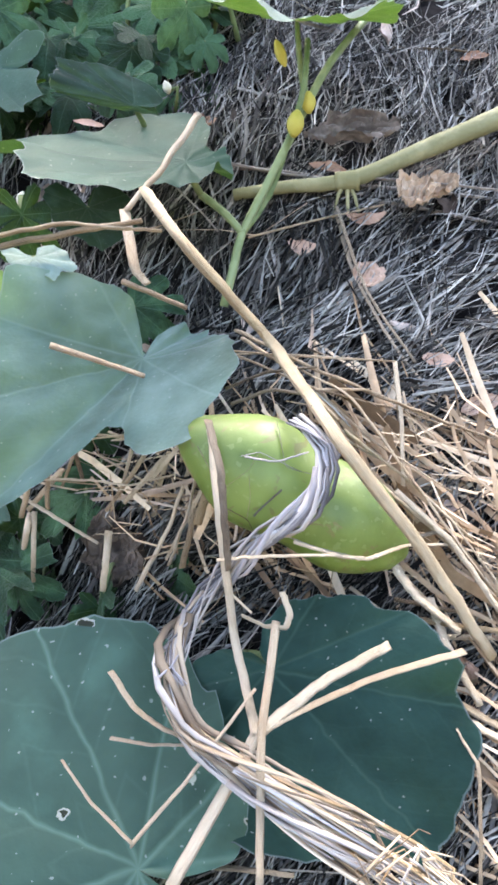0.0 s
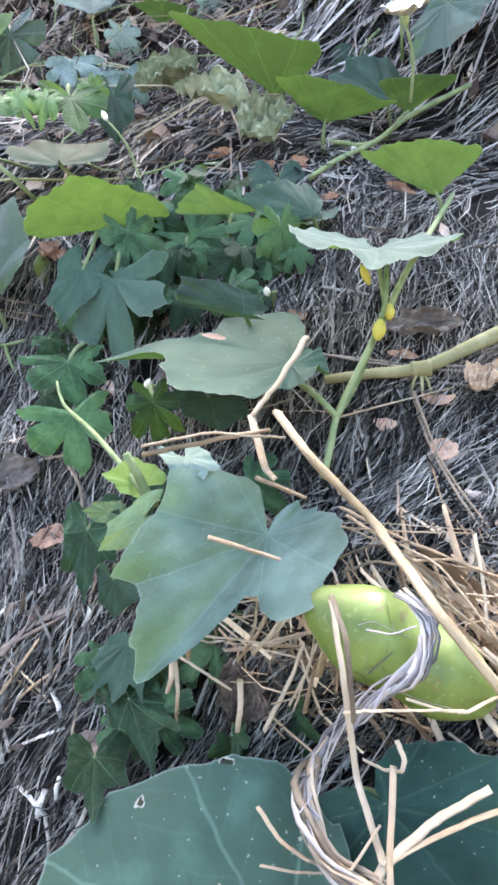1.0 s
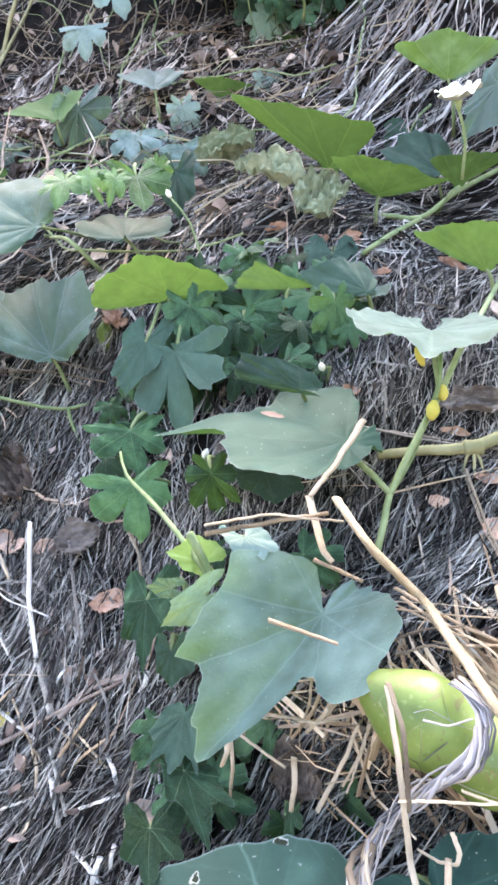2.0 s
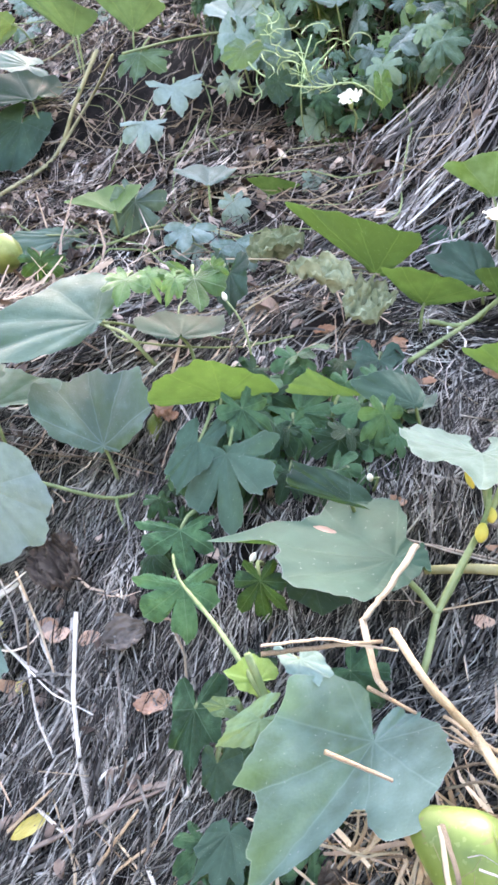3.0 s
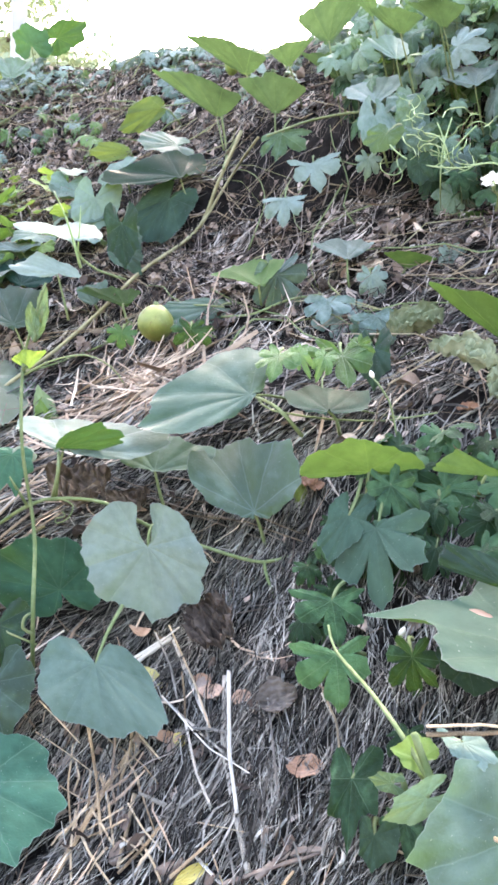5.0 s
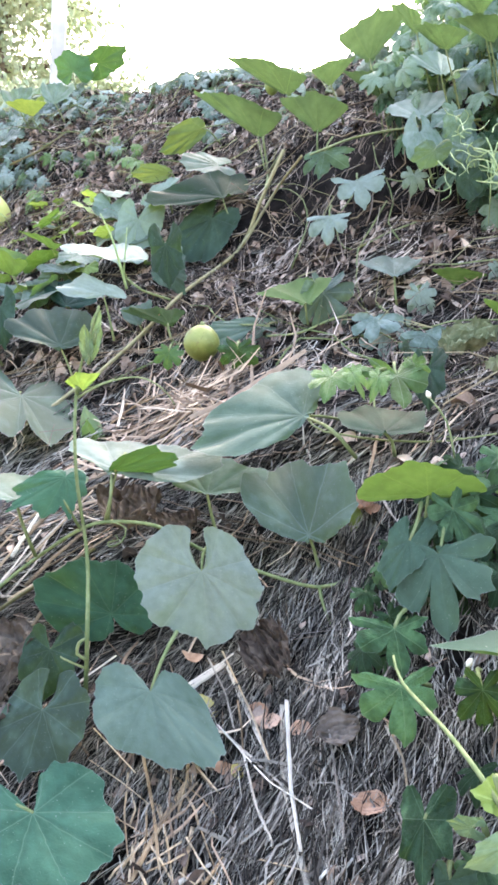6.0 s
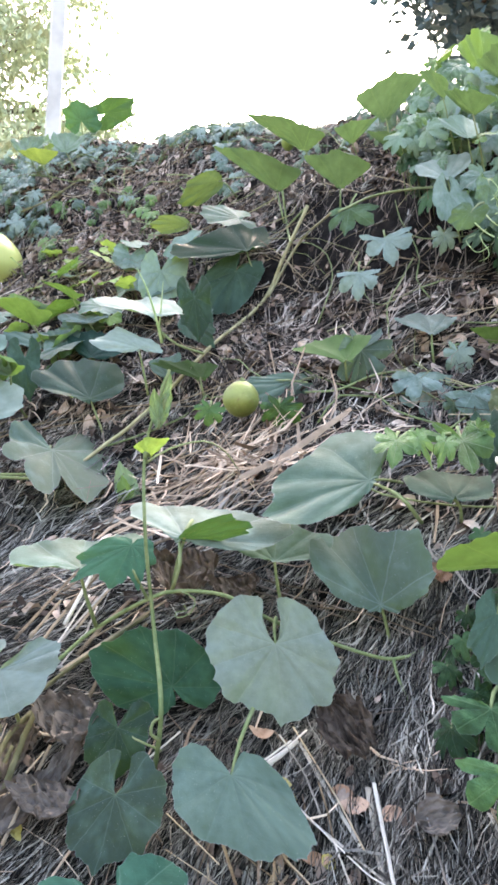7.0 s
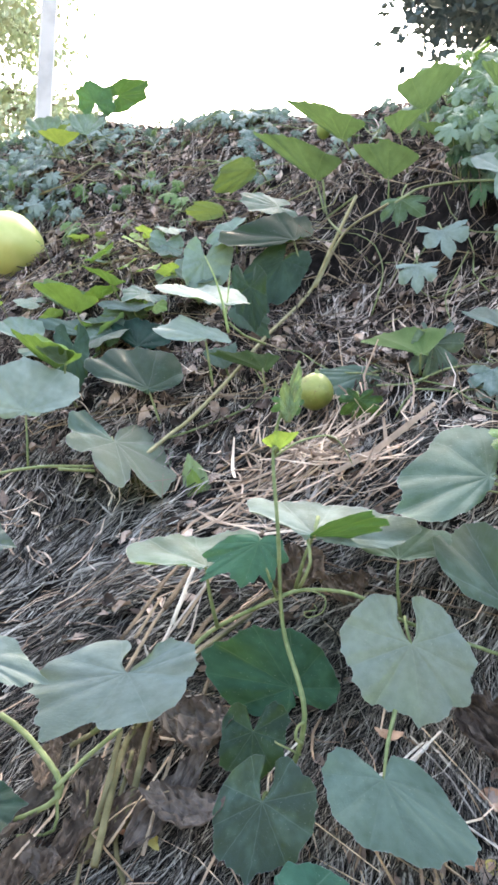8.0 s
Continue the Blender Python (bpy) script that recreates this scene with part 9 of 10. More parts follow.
litter_leaf("dead_leaf", (-1.105, 0.657, 1.030), 0.162, 0.068, 69, DEADLEAF_GREY, "limp dark brown dead leaf hanging below the vine", "dead leaf", 0.45)
litter_leaf("dead_leaf", (-1.289, 0.563, 0.955), 0.099, 0.066, 91, DEADLEAF, "limp dark brown dead leaf hanging below the vine", "dead leaf", 0.45)
litter_leaf("dead_leaf", (-1.168, 0.633, 1.013), 0.145, 0.051, 58, DEADLEAF, "limp dark brown dead leaf hanging below the vine", "dead leaf", 0.45)
litter_leaf("dead_leaf", (-1.080, 0.693, 1.062), 0.131, 0.053, 80, DEADLEAF_GREY, "limp dark brown dead leaf hanging below the vine", "dead leaf", 0.45)
litter_leaf("dead_leaf", (-1.313, 0.681, 1.061), 0.102, 0.065, 102, DEADLEAF, "limp dark brown dead leaf hanging below the vine", "dead leaf", 0.45)
litter_leaf("dead_leaf", (-1.065, 0.769, 1.119), 0.084, 0.047, 69, DEADLEAF, "limp dark brown dead leaf hanging below the vine", "dead leaf", 0.45)
litter_leaf("dead_leaf", (-1.226, 0.653, 1.047), 0.106, 0.053, 91, DEADLEAF_GREY, "limp dark brown dead leaf hanging below the vine", "dead leaf", 0.45)
stem(bitter_vine, [(-0.391, 1.477, 2.250), (-0.406, 1.498, 2.247), (-0.409, 1.575, 2.266), (-0.418, 1.570, 2.248), (-0.410, 1.591, 2.240), (-0.383, 1.571, 2.225)], 0.0016, 0.0009, STEM_PALE, "tendril", label="pale new shoot")
stem(bitter_vine, [(-0.254, 1.544, 2.257), (-0.239, 1.565, 2.275), (-0.226, 1.549, 2.281), (-0.204, 1.543, 2.276), (-0.189, 1.570, 2.275), (-0.194, 1.632, 2.287)], 0.0016, 0.0009, STEM_PALE, "tendril", label="pale new shoot")
stem(bitter_vine, [(-0.317, 1.581, 2.168), (-0.290, 1.514, 2.145), (-0.279, 1.560, 2.176), (-0.290, 1.649, 2.235), (-0.290, 1.551, 2.208), (-0.284, 1.539, 2.220)], 0.0016, 0.0009, STEM_PALE, "tendril", label="pale new shoot")
stem(bitter_vine, [(-0.367, 1.547, 2.232), (-0.360, 1.539, 2.210), (-0.367, 1.573, 2.207), (-0.362, 1.604, 2.203), (-0.340, 1.567, 2.172), (-0.315, 1.540, 2.164)], 0.0016, 0.0009, STEM_PALE, "tendril", label="pale new shoot")
stem(bitter_vine, [(-0.296, 1.560, 2.240), (-0.299, 1.532, 2.210), (-0.317, 1.546, 2.207), (-0.316, 1.563, 2.196), (-0.301, 1.606, 2.204), (-0.288, 1.534, 2.154)], 0.0016, 0.0009, STEM_PALE, "tendril", label="pale new shoot")
stem(bitter_vine, [(-0.257, 1.520, 2.159), (-0.282, 1.571, 2.179), (-0.303, 1.561, 2.179), (-0.332, 1.627, 2.218), (-0.324, 1.499, 2.179), (-0.327, 1.554, 2.222)], 0.0016, 0.0009, STEM_PALE, "tendril", label="pale new shoot")
stem(bitter_vine, [(-0.375, 1.586, 2.269), (-0.401, 1.609, 2.290), (-0.398, 1.506, 2.256), (-0.430, 1.567, 2.296), (-0.426, 1.533, 2.298), (-0.437, 1.513, 2.304)], 0.0016, 0.0009, STEM_PALE, "tendril", label="pale new shoot")
stem(bitter_vine, [(-0.350, 1.623, 2.282), (-0.322, 1.539, 2.250), (-0.313, 1.524, 2.259), (-0.297, 1.548, 2.277), (-0.287, 1.530, 2.284), (-0.267, 1.518, 2.284)], 0.0016, 0.0009, STEM_PALE, "tendril", label="pale new shoot")
stem(bitter_vine, [(-0.419, 1.549, 2.299), (-0.434, 1.543, 2.311), (-0.423, 1.487, 2.300), (-0.422, 1.592, 2.362), (-0.415, 1.604, 2.385), (-0.420, 1.559, 2.378)], 0.0016, 0.0009, STEM_PALE, "tendril", label="pale new shoot")
stem(bitter_vine, [(-0.452, 1.563, 2.188), (-0.472, 1.576, 2.183), (-0.480, 1.504, 2.157), (-0.487, 1.456, 2.150), (-0.505, 1.537, 2.205), (-0.477, 1.465, 2.186)], 0.0016, 0.0009, STEM_PALE, "tendril", label="pale new shoot")
stem(bitter_vine, [(-0.353, 1.552, 2.302), (-0.352, 1.626, 2.355), (-0.323, 1.567, 2.329), (-0.302, 1.577, 2.330), (-0.293, 1.621, 2.335), (-0.262, 1.527, 2.282)], 0.0016, 0.0009, STEM_PALE, "tendril", label="pale new shoot")
stem(bitter_vine, [(-0.439, 1.483, 2.277), (-0.433, 1.568, 2.321), (-0.415, 1.564, 2.329), (-0.382, 1.501, 2.290), (-0.374, 1.588, 2.339), (-0.365, 1.609, 2.364)], 0.0016, 0.0009, STEM_PALE, "tendril", label="pale new shoot")
stem(bitter_vine, [(-0.429, 1.466, 2.232), (-0.425, 1.568, 2.276), (-0.394, 1.485, 2.221), (-0.374, 1.497, 2.222), (-0.357, 1.502, 2.234), (-0.339, 1.525, 2.238)], 0.0016, 0.0009, STEM_PALE, "tendril", label="pale new shoot")
stem(bitter_vine, [(-0.460, 1.592, 2.289), (-0.437, 1.512, 2.231), (-0.424, 1.537, 2.228), (-0.409, 1.484, 2.185), (-0.431, 1.516, 2.189), (-0.445, 1.560, 2.191)], 0.0016, 0.0009, STEM_PALE, "tendril", label="pale new shoot")
stem(bitter_vine, [(-0.350, 1.509, 2.206), (-0.366, 1.486, 2.207), (-0.395, 1.529, 2.230), (-0.413, 1.557, 2.230), (-0.410, 1.545, 2.206), (-0.397, 1.586, 2.212)], 0.0016, 0.0009, STEM_PALE, "tendril", label="pale new shoot")
stem(bitter_vine, [(-0.457, 1.541, 2.226), (-0.474, 1.592, 2.233), (-0.465, 1.556, 2.197), (-0.452, 1.544, 2.173), (-0.451, 1.512, 2.142), (-0.474, 1.534, 2.142)], 0.0016, 0.0009, STEM_PALE, "tendril", label="pale new shoot")
stem(bitter_vine, [(-0.359, 1.579, 2.247), (-0.357, 1.620, 2.247), (-0.343, 1.512, 2.179), (-0.328, 1.517, 2.167), (-0.337, 1.569, 2.172), (-0.350, 1.511, 2.142)], 0.0016, 0.0009, STEM_PALE, "tendril", label="pale new shoot")
stem(bitter_vine, [(-0.333, 1.501, 2.179), (-0.336, 1.574, 2.194), (-0.326, 1.624, 2.200), (-0.307, 1.634, 2.193), (-0.285, 1.602, 2.187), (-0.268, 1.523, 2.168)], 0.0016, 0.0009, STEM_PALE, "tendril", label="pale new shoot")
stem(bitter_vine, [(-0.292, 1.531, 2.259), (-0.273, 1.526, 2.265), (-0.261, 1.632, 2.310), (-0.240, 1.577, 2.268), (-0.245, 1.616, 2.268), (-0.232, 1.649, 2.267)], 0.0016, 0.0009, STEM_PALE, "tendril", label="pale new shoot")
stem(bitter_vine, [(-0.403, 1.552, 2.309), (-0.409, 1.470, 2.278), (-0.426, 1.557, 2.342), (-0.441, 1.579, 2.373), (-0.464, 1.591, 2.391), (-0.457, 1.486, 2.350)], 0.0016, 0.0009, STEM_PALE, "tendril", label="pale new shoot")
stem(bitter_vine, [(-0.261, 1.600, 2.190), (-0.239, 1.589, 2.186), (-0.222, 1.650, 2.203), (-0.196, 1.593, 2.175), (-0.186, 1.626, 2.172), (-0.191, 1.634, 2.157)], 0.0016, 0.0009, STEM_PALE, "tendril", label="pale new shoot")
stem(bitter_vine, [(-0.389, 1.485, 2.201), (-0.389, 1.540, 2.208), (-0.365, 1.531, 2.199), (-0.345, 1.524, 2.185), (-0.320, 1.503, 2.175), (-0.305, 1.516, 2.191)], 0.0016, 0.0009, STEM_PALE, "tendril", label="pale new shoot")
litter_leaf("dead_leaf", (-1.160, 0.729, 1.101), 0.042, 0.083, 75, DEADLEAF, "dark dead leaf hanging among the stems", "dead leaf", 0.6)
litter_leaf("dead_leaf", (-1.295, 0.725, 1.105), 0.067, 0.048, 30, DEADLEAF_GREY, "dark dead leaf hanging among the stems", "dead leaf", 0.6)
litter_leaf("fallen_leaf", (-1.142, 0.646, 1.011), 0.043, 0.026, 160, FALLEN, "brown fallen leaf among the stems", "fallen leaf", 0.4)
litter_leaf("fallen_leaf", (-1.107, 0.633, 1.007), 0.035, 0.017, 140, YELLOWLEAF, "small yellow leaf among the stems", "fallen leaf", 0.3)
stick("straw_stalk", [(-0.035, 0.550, 1.044), (0.016, 0.533, 1.018), (0.062, 0.500, 0.956), (0.106, 0.467, 0.895)], 0.00529, 0.0039675, STRAW_STALK, "flat tan straw blade lying beside the gourd", "straw", "straw stalks", seed=432)
stick("straw_stalk", [(-0.067, 0.562, 1.061), (-0.027, 0.543, 1.036), (0.006, 0.510, 1.005)], 0.00575, 0.0043125, STRAW_STALK, "flat tan straw blade lying beside the gourd", "straw", "straw stalks", seed=433)
stick("straw_stalk", [(0.010, 0.517, 0.996), (0.055, 0.503, 0.960), (0.101, 0.486, 0.917)], 0.00414, 0.003105, STRAW_THICK, "flat tan straw blade lying beside the gourd", "straw", "straw stalks", seed=434)
stick("straw_stalk", [(0.046, 0.498, 0.953), (0.084, 0.479, 0.920), (0.114, 0.450, 0.878)], 0.006325, 0.00474375, STRAW_STALK, "flat tan straw blade lying beside the gourd", "straw", "straw stalks", seed=435)
stick("straw_stalk", [(0.039, 0.473, 0.910), (0.056, 0.449, 0.892), (0.084, 0.440, 0.871)], 0.0069, 0.005175, STRAW_STALK, "flat tan straw blade lying beside the gourd", "straw", "straw stalks", seed=436)
stick("straw_stalk", [(0.073, 0.405, 0.833), (0.103, 0.392, 0.822)], 0.007475, 0.00560625, STRAW_STALK, "flat tan straw blade lying beside the gourd", "straw", "straw stalks", seed=437)
stick("straw_stalk", [(-0.010, 0.530, 1.024), (0.029, 0.546, 1.019), (0.077, 0.551, 0.993)], 0.00345, 0.0025875, STRAW_STALK, "flat tan straw blade lying beside the gourd", "straw", "straw stalks", seed=438)
stick("straw_stalk", [(-0.122, 0.468, 0.911), (-0.104, 0.475, 0.953), (-0.098, 0.491, 0.982)], 0.00529, 0.0039675, STRAW_STALK, "flat tan straw blade lying beside the gourd", "straw", "straw stalks", seed=439)
stick("straw_stalk", [(-0.098, 0.467, 0.943), (-0.087, 0.468, 0.973), (-0.084, 0.476, 0.995)], 0.0046, 0.00345, STRAW_THICK, "flat tan straw blade lying beside the gourd", "straw", "straw stalks", seed=440)
stick("straw_stalk", [(-0.131, 0.505, 0.987), (-0.101, 0.496, 1.002), (-0.076, 0.501, 1.013)], 0.0046, 0.00345, STRAW_THICK, "flat tan straw blade lying beside the gourd", "straw", "straw stalks", seed=441)
stick("straw_stalk", [(-0.079, 0.530, 1.028), (-0.048, 0.533, 1.039), (-0.009, 0.543, 1.039)], 0.0046, 0.00345, TWIG_TAN, "flat tan straw blade lying beside the gourd", "straw", "straw stalks", seed=442)
stick("straw_stalk", [(-0.074, 0.522, 1.018), (-0.043, 0.522, 1.028), (-0.010, 0.517, 1.023)], 0.00414, 0.003105, TWIG_TAN, "flat tan straw blade lying beside the gourd", "straw", "straw stalks", seed=443)
stick("straw_stalk", [(0.017, 0.439, 0.889), (0.064, 0.445, 0.876), (0.115, 0.450, 0.864)], 0.00575, 0.0043125, STRAW_THICK, "flat tan straw blade lying beside the gourd", "straw", "straw stalks", seed=444)
stick("straw_stalk", [(0.066, 0.459, 0.886), (0.073, 0.432, 0.867), (0.092, 0.408, 0.835)], 0.005175, 0.00388125, STRAW_STALK, "flat tan straw blade lying beside the gourd", "straw", "straw stalks", seed=445)
stick("straw_stalk", [(0.018, 0.454, 0.912), (0.043, 0.473, 0.924), (0.081, 0.484, 0.927)], 0.00391, 0.0029325, TWIG_TAN, "flat tan straw blade lying beside the gourd", "straw", "straw stalks", seed=446)

stick("straw_stalk", [(-0.583, 0.768, 1.103), (-0.536, 0.664, 1.022), (-0.501, 0.609, 0.971)], 0.0042, 0.00336, STRAW_PALE, "bleached flat straw lying on the thatch", "straw", "straw stalks", seed=460)
stick("straw_stalk", [(-0.739, 0.864, 1.139), (-0.632, 0.754, 1.076), (-0.581, 0.696, 1.040)], 0.0028, 0.00224, STRAW_STALK, "bleached flat straw lying on the thatch", "straw", "straw stalks", seed=461)
stick("straw_stalk", [(-0.687, 0.745, 1.058), (-0.571, 0.671, 1.021), (-0.498, 0.642, 1.010)], 0.0026, 0.00208, STRAW_PALE, "bleached flat straw lying on the thatch", "straw", "straw stalks", seed=462)
stick("straw_stalk", [(-0.629, 0.710, 1.042), (-0.577, 0.645, 0.994), (-0.541, 0.614, 0.971)], 0.0026, 0.00208, STRAW_PALE, "bleached flat straw lying on the thatch", "straw", "straw stalks", seed=463)
stick("straw_stalk", [(-0.505, 0.729, 1.095), (-0.470, 0.661, 1.036), (-0.447, 0.618, 0.993)], 0.0027, 0.00216, TWIG_PALE, "bleached flat straw lying on the thatch", "straw", "straw stalks", seed=464)
stick("straw_stalk", [(-0.418, 0.718, 1.108), (-0.389, 0.685, 1.077), (-0.368, 0.632, 1.026)], 0.003, 0.00240, TWIG_TAN, "dry brown stalk lying on the thatch", "straw", "straw stalks", seed=465)
stick("straw_stalk", [(-0.807, 0.778, 1.077), (-0.774, 0.809, 1.094), (-0.736, 0.845, 1.123)], 0.0042, 0.00336, STRAW_PALE, "bleached flat straw lying on the thatch", "straw", "straw stalks", seed=466)
stick("straw_stalk", [(-0.670, 0.780, 1.088), (-0.643, 0.737, 1.063), (-0.628, 0.710, 1.042)], 0.0022, 0.00176, STRAW_STALK, "bleached flat straw lying on the thatch", "straw", "straw stalks", seed=467)
stick("straw_stalk", [(-0.685, 0.634, 0.975), (-0.656, 0.654, 0.995), (-0.626, 0.666, 1.008)], 0.0024, 0.00192, TWIG_PALE, "bleached flat straw lying on the thatch", "straw", "straw stalks", seed=468)
stick("straw_stalk", [(-0.711, 0.611, 0.958), (-0.699, 0.636, 0.976), (-0.678, 0.665, 1.003)], 0.003, 0.00240, TWIG_TAN, "dry brown stalk lying on the thatch", "straw", "straw stalks", seed=469)
stick("straw_stalk", [(-0.647, 0.867, 1.171), (-0.574, 0.853, 1.189), (-0.493, 0.835, 1.208)], 0.0026, 0.00208, TWIG_GREY, "dry brown stalk lying on the thatch", "straw", "straw stalks", seed=470)
stick("straw_stalk", [(-0.795, 1.013, 1.324), (-0.646, 0.986, 1.317), (-0.517, 0.931, 1.291)], 0.004, 0.00320, TWIG_TAN, "dry brown stalk lying on the thatch", "straw", "straw stalks", seed=471)

stick("straw_stalk", [(-0.087, 0.610, 1.043), (-0.011, 0.588, 1.011), (0.055, 0.589, 0.991), (0.136, 0.589, 0.959)], 0.0042, 0.00357, STRAW_STALK, "tan straw ribbon lying over the gourd's bedding", "straw", "straw stalks", seed=480)
stick("straw_stalk", [(-0.089, 0.609, 1.041), (-0.029, 0.607, 1.038), (0.055, 0.602, 1.029)], 0.0016, 0.00136, STRAW_STALK, "tan straw ribbon lying over the gourd's bedding", "straw", "straw stalks", seed=481)
stick("straw_stalk", [(0.055, 0.602, 1.029), (0.057, 0.588, 0.984), (0.060, 0.572, 0.933)], 0.0022, 0.00187, STRAW_STALK, "tan straw ribbon lying over the gourd's bedding", "straw", "straw stalks", seed=482)
stick("straw_stalk", [(-0.021, 0.576, 0.977), (0.025, 0.574, 0.952), (0.080, 0.563, 0.896), (0.135, 0.548, 0.829)], 0.005, 0.00425, STRAW_STALK, "tan straw ribbon lying over the gourd's bedding", "straw", "straw stalks", seed=483)
stick("straw_stalk", [(0.006, 0.570, 0.946), (0.062, 0.569, 0.922), (0.099, 0.568, 0.906)], 0.0022, 0.00187, STRAW_PALE, "tan straw ribbon lying over the gourd's bedding", "straw", "straw stalks", seed=484)
stick("straw_stalk", [(-0.039, 0.599, 1.031), (0.003, 0.585, 0.996), (0.053, 0.572, 0.934)], 0.0024, 0.00204, STRAW_PALE, "tan straw ribbon lying over the gourd's bedding", "straw", "straw stalks", seed=485)
stick("straw_stalk", [(0.080, 0.589, 0.980), (0.083, 0.583, 0.959), (0.085, 0.576, 0.935)], 0.0024, 0.00204, STRAW_STALK, "tan straw ribbon lying over the gourd's bedding", "straw", "straw stalks", seed=486)
stick("straw_stalk", [(0.032, 0.550, 0.874), (0.064, 0.547, 0.852), (0.092, 0.541, 0.820)], 0.0055, 0.00467, STRAW_PALE, "tan straw ribbon lying over the gourd's bedding", "straw", "straw stalks", seed=487)
stick("straw_stalk", [(0.069, 0.554, 0.872), (0.059, 0.547, 0.852), (0.044, 0.539, 0.832)], 0.003, 0.00255, STRAW_STALK, "tan straw ribbon lying over the gourd's bedding", "straw", "straw stalks", seed=488)
stick("straw_stalk", [(-0.053, 0.582, 1.009), (-0.012, 0.578, 0.979), (0.025, 0.576, 0.958)], 0.0014, 0.00119, TWIG_PALE, "tan straw ribbon lying over the gourd's bedding", "straw", "straw stalks", seed=489)
stick("straw_stalk", [(-0.137, 0.541, 0.910), (-0.122, 0.554, 0.946), (-0.114, 0.562, 0.968)], 0.0035, 0.00297, STRAW_STALK, "tan straw ribbon lying over the gourd's bedding", "straw", "straw stalks", seed=490)
stick("straw_stalk", [(-0.124, 0.536, 0.887), (-0.115, 0.548, 0.923), (-0.111, 0.557, 0.949)], 0.003, 0.00255, STRAW_THICK, "tan straw ribbon lying over the gourd's bedding", "straw", "straw stalks", seed=491)
stick("straw_stalk", [(-0.054, 0.538, 0.868), (-0.016, 0.541, 0.861), (0.012, 0.537, 0.839)], 0.0018, 0.00153, STRAW_PALE, "tan straw ribbon lying over the gourd's bedding", "straw", "straw stalks", seed=492)
stick("straw_stalk", [(-0.092, 0.531, 0.860), (-0.059, 0.534, 0.855), (-0.017, 0.535, 0.843)], 0.0016, 0.00136, STRAW_STALK, "tan straw ribbon lying over the gourd's bedding", "straw", "straw stalks", seed=493)
stick("straw_stalk", [(0.109, 0.570, 0.908), (0.122, 0.563, 0.879), (0.135, 0.557, 0.856)], 0.0035, 0.00297, STRAW_PALE, "tan straw ribbon lying over the gourd's bedding", "straw", "straw stalks", seed=494)
stick("straw_stalk", [(0.120, 0.585, 0.952), (0.128, 0.572, 0.906), (0.130, 0.561, 0.870)], 0.0026, 0.00221, TWIG_PALE, "tan straw ribbon lying over the gourd's bedding", "straw", "straw stalks", seed=495)

stick("straw_stalk", [(-1.248, 0.786, 1.193), (-1.234, 0.878, 1.278), (-1.201, 0.967, 1.364)], 0.0042, 0.00357, TWIG_TAN, "tan dry stem leaning among the vine stalks", "straw", "straw stalks", seed=510)
stick("straw_stalk", [(-1.221, 0.771, 1.178), (-1.195, 0.863, 1.261), (-1.159, 0.957, 1.350)], 0.0034, 0.00289, TWIG_PALE, "tan dry stem leaning among the vine stalks", "straw", "straw stalks", seed=511)
stick("straw_stalk", [(-1.204, 0.794, 1.209), (-1.196, 0.854, 1.262), (-1.189, 0.920, 1.328)], 0.0026, 0.00221, STRAW_PALE, "bleached flat straw lying on the thatch", "straw", "straw stalks", seed=512)
stick("straw_stalk", [(-1.185, 0.874, 1.267), (-1.161, 0.945, 1.337), (-1.133, 1.018, 1.411)], 0.004, 0.00340, TWIG_TAN, "tan dry stem leaning among the vine stalks", "straw", "straw stalks", seed=513)
stick("straw_stalk", [(-1.163, 0.849, 1.224), (-1.142, 0.908, 1.277), (-1.109, 0.952, 1.321)], 0.006, 0.00510, TWIG_TAN, "tan dry stem leaning among the vine stalks", "straw", "straw stalks", seed=514)
stick("straw_stalk", [(-1.168, 0.806, 1.212), (-1.152, 0.860, 1.264), (-1.158, 0.903, 1.309)], 0.0026, 0.00221, TWIG_PALE, "tan dry stem leaning among the vine stalks", "straw", "straw stalks", seed=515)
stick("straw_stalk", [(-1.101, 0.592, 0.997), (-1.109, 0.651, 1.047), (-1.116, 0.718, 1.103)], 0.0036, 0.00306, TWIG_TAN, "tan dry stem leaning among the vine stalks", "straw", "straw stalks", seed=516)
stick("straw_stalk", [(-1.106, 0.788, 1.145), (-1.106, 0.850, 1.198), (-1.066, 0.938, 1.277)], 0.0045, 0.00382, TWIG_TAN, "tan dry stem leaning among the vine stalks", "straw", "straw stalks", seed=517)
stick("straw_stalk", [(-0.946, 0.677, 1.038), (-0.960, 0.735, 1.082), (-0.921, 0.810, 1.124)], 0.0022, 0.00187, STRAW_PALE, "bleached flat straw lying on the thatch", "straw", "straw stalks", seed=518)
stick("straw_stalk", [(-0.881, 0.694, 1.040), (-0.831, 0.675, 1.023), (-0.775, 0.653, 1.004)], 0.002, 0.00170, STRAW_STALK, "bleached flat straw lying on the thatch", "straw", "straw stalks", seed=519)
stick("straw_stalk", [(-0.756, 0.844, 1.130), (-0.691, 0.780, 1.096), (-0.652, 0.729, 1.063)], 0.0026, 0.00221, STRAW_PALE, "bleached flat straw lying on the thatch", "straw", "straw stalks", seed=520)
stick("straw_stalk", [(-0.780, 0.782, 1.086), (-0.741, 0.817, 1.113), (-0.709, 0.845, 1.143)], 0.0042, 0.00357, STRAW_PALE, "bleached flat straw lying on the thatch", "straw", "straw stalks", seed=521)
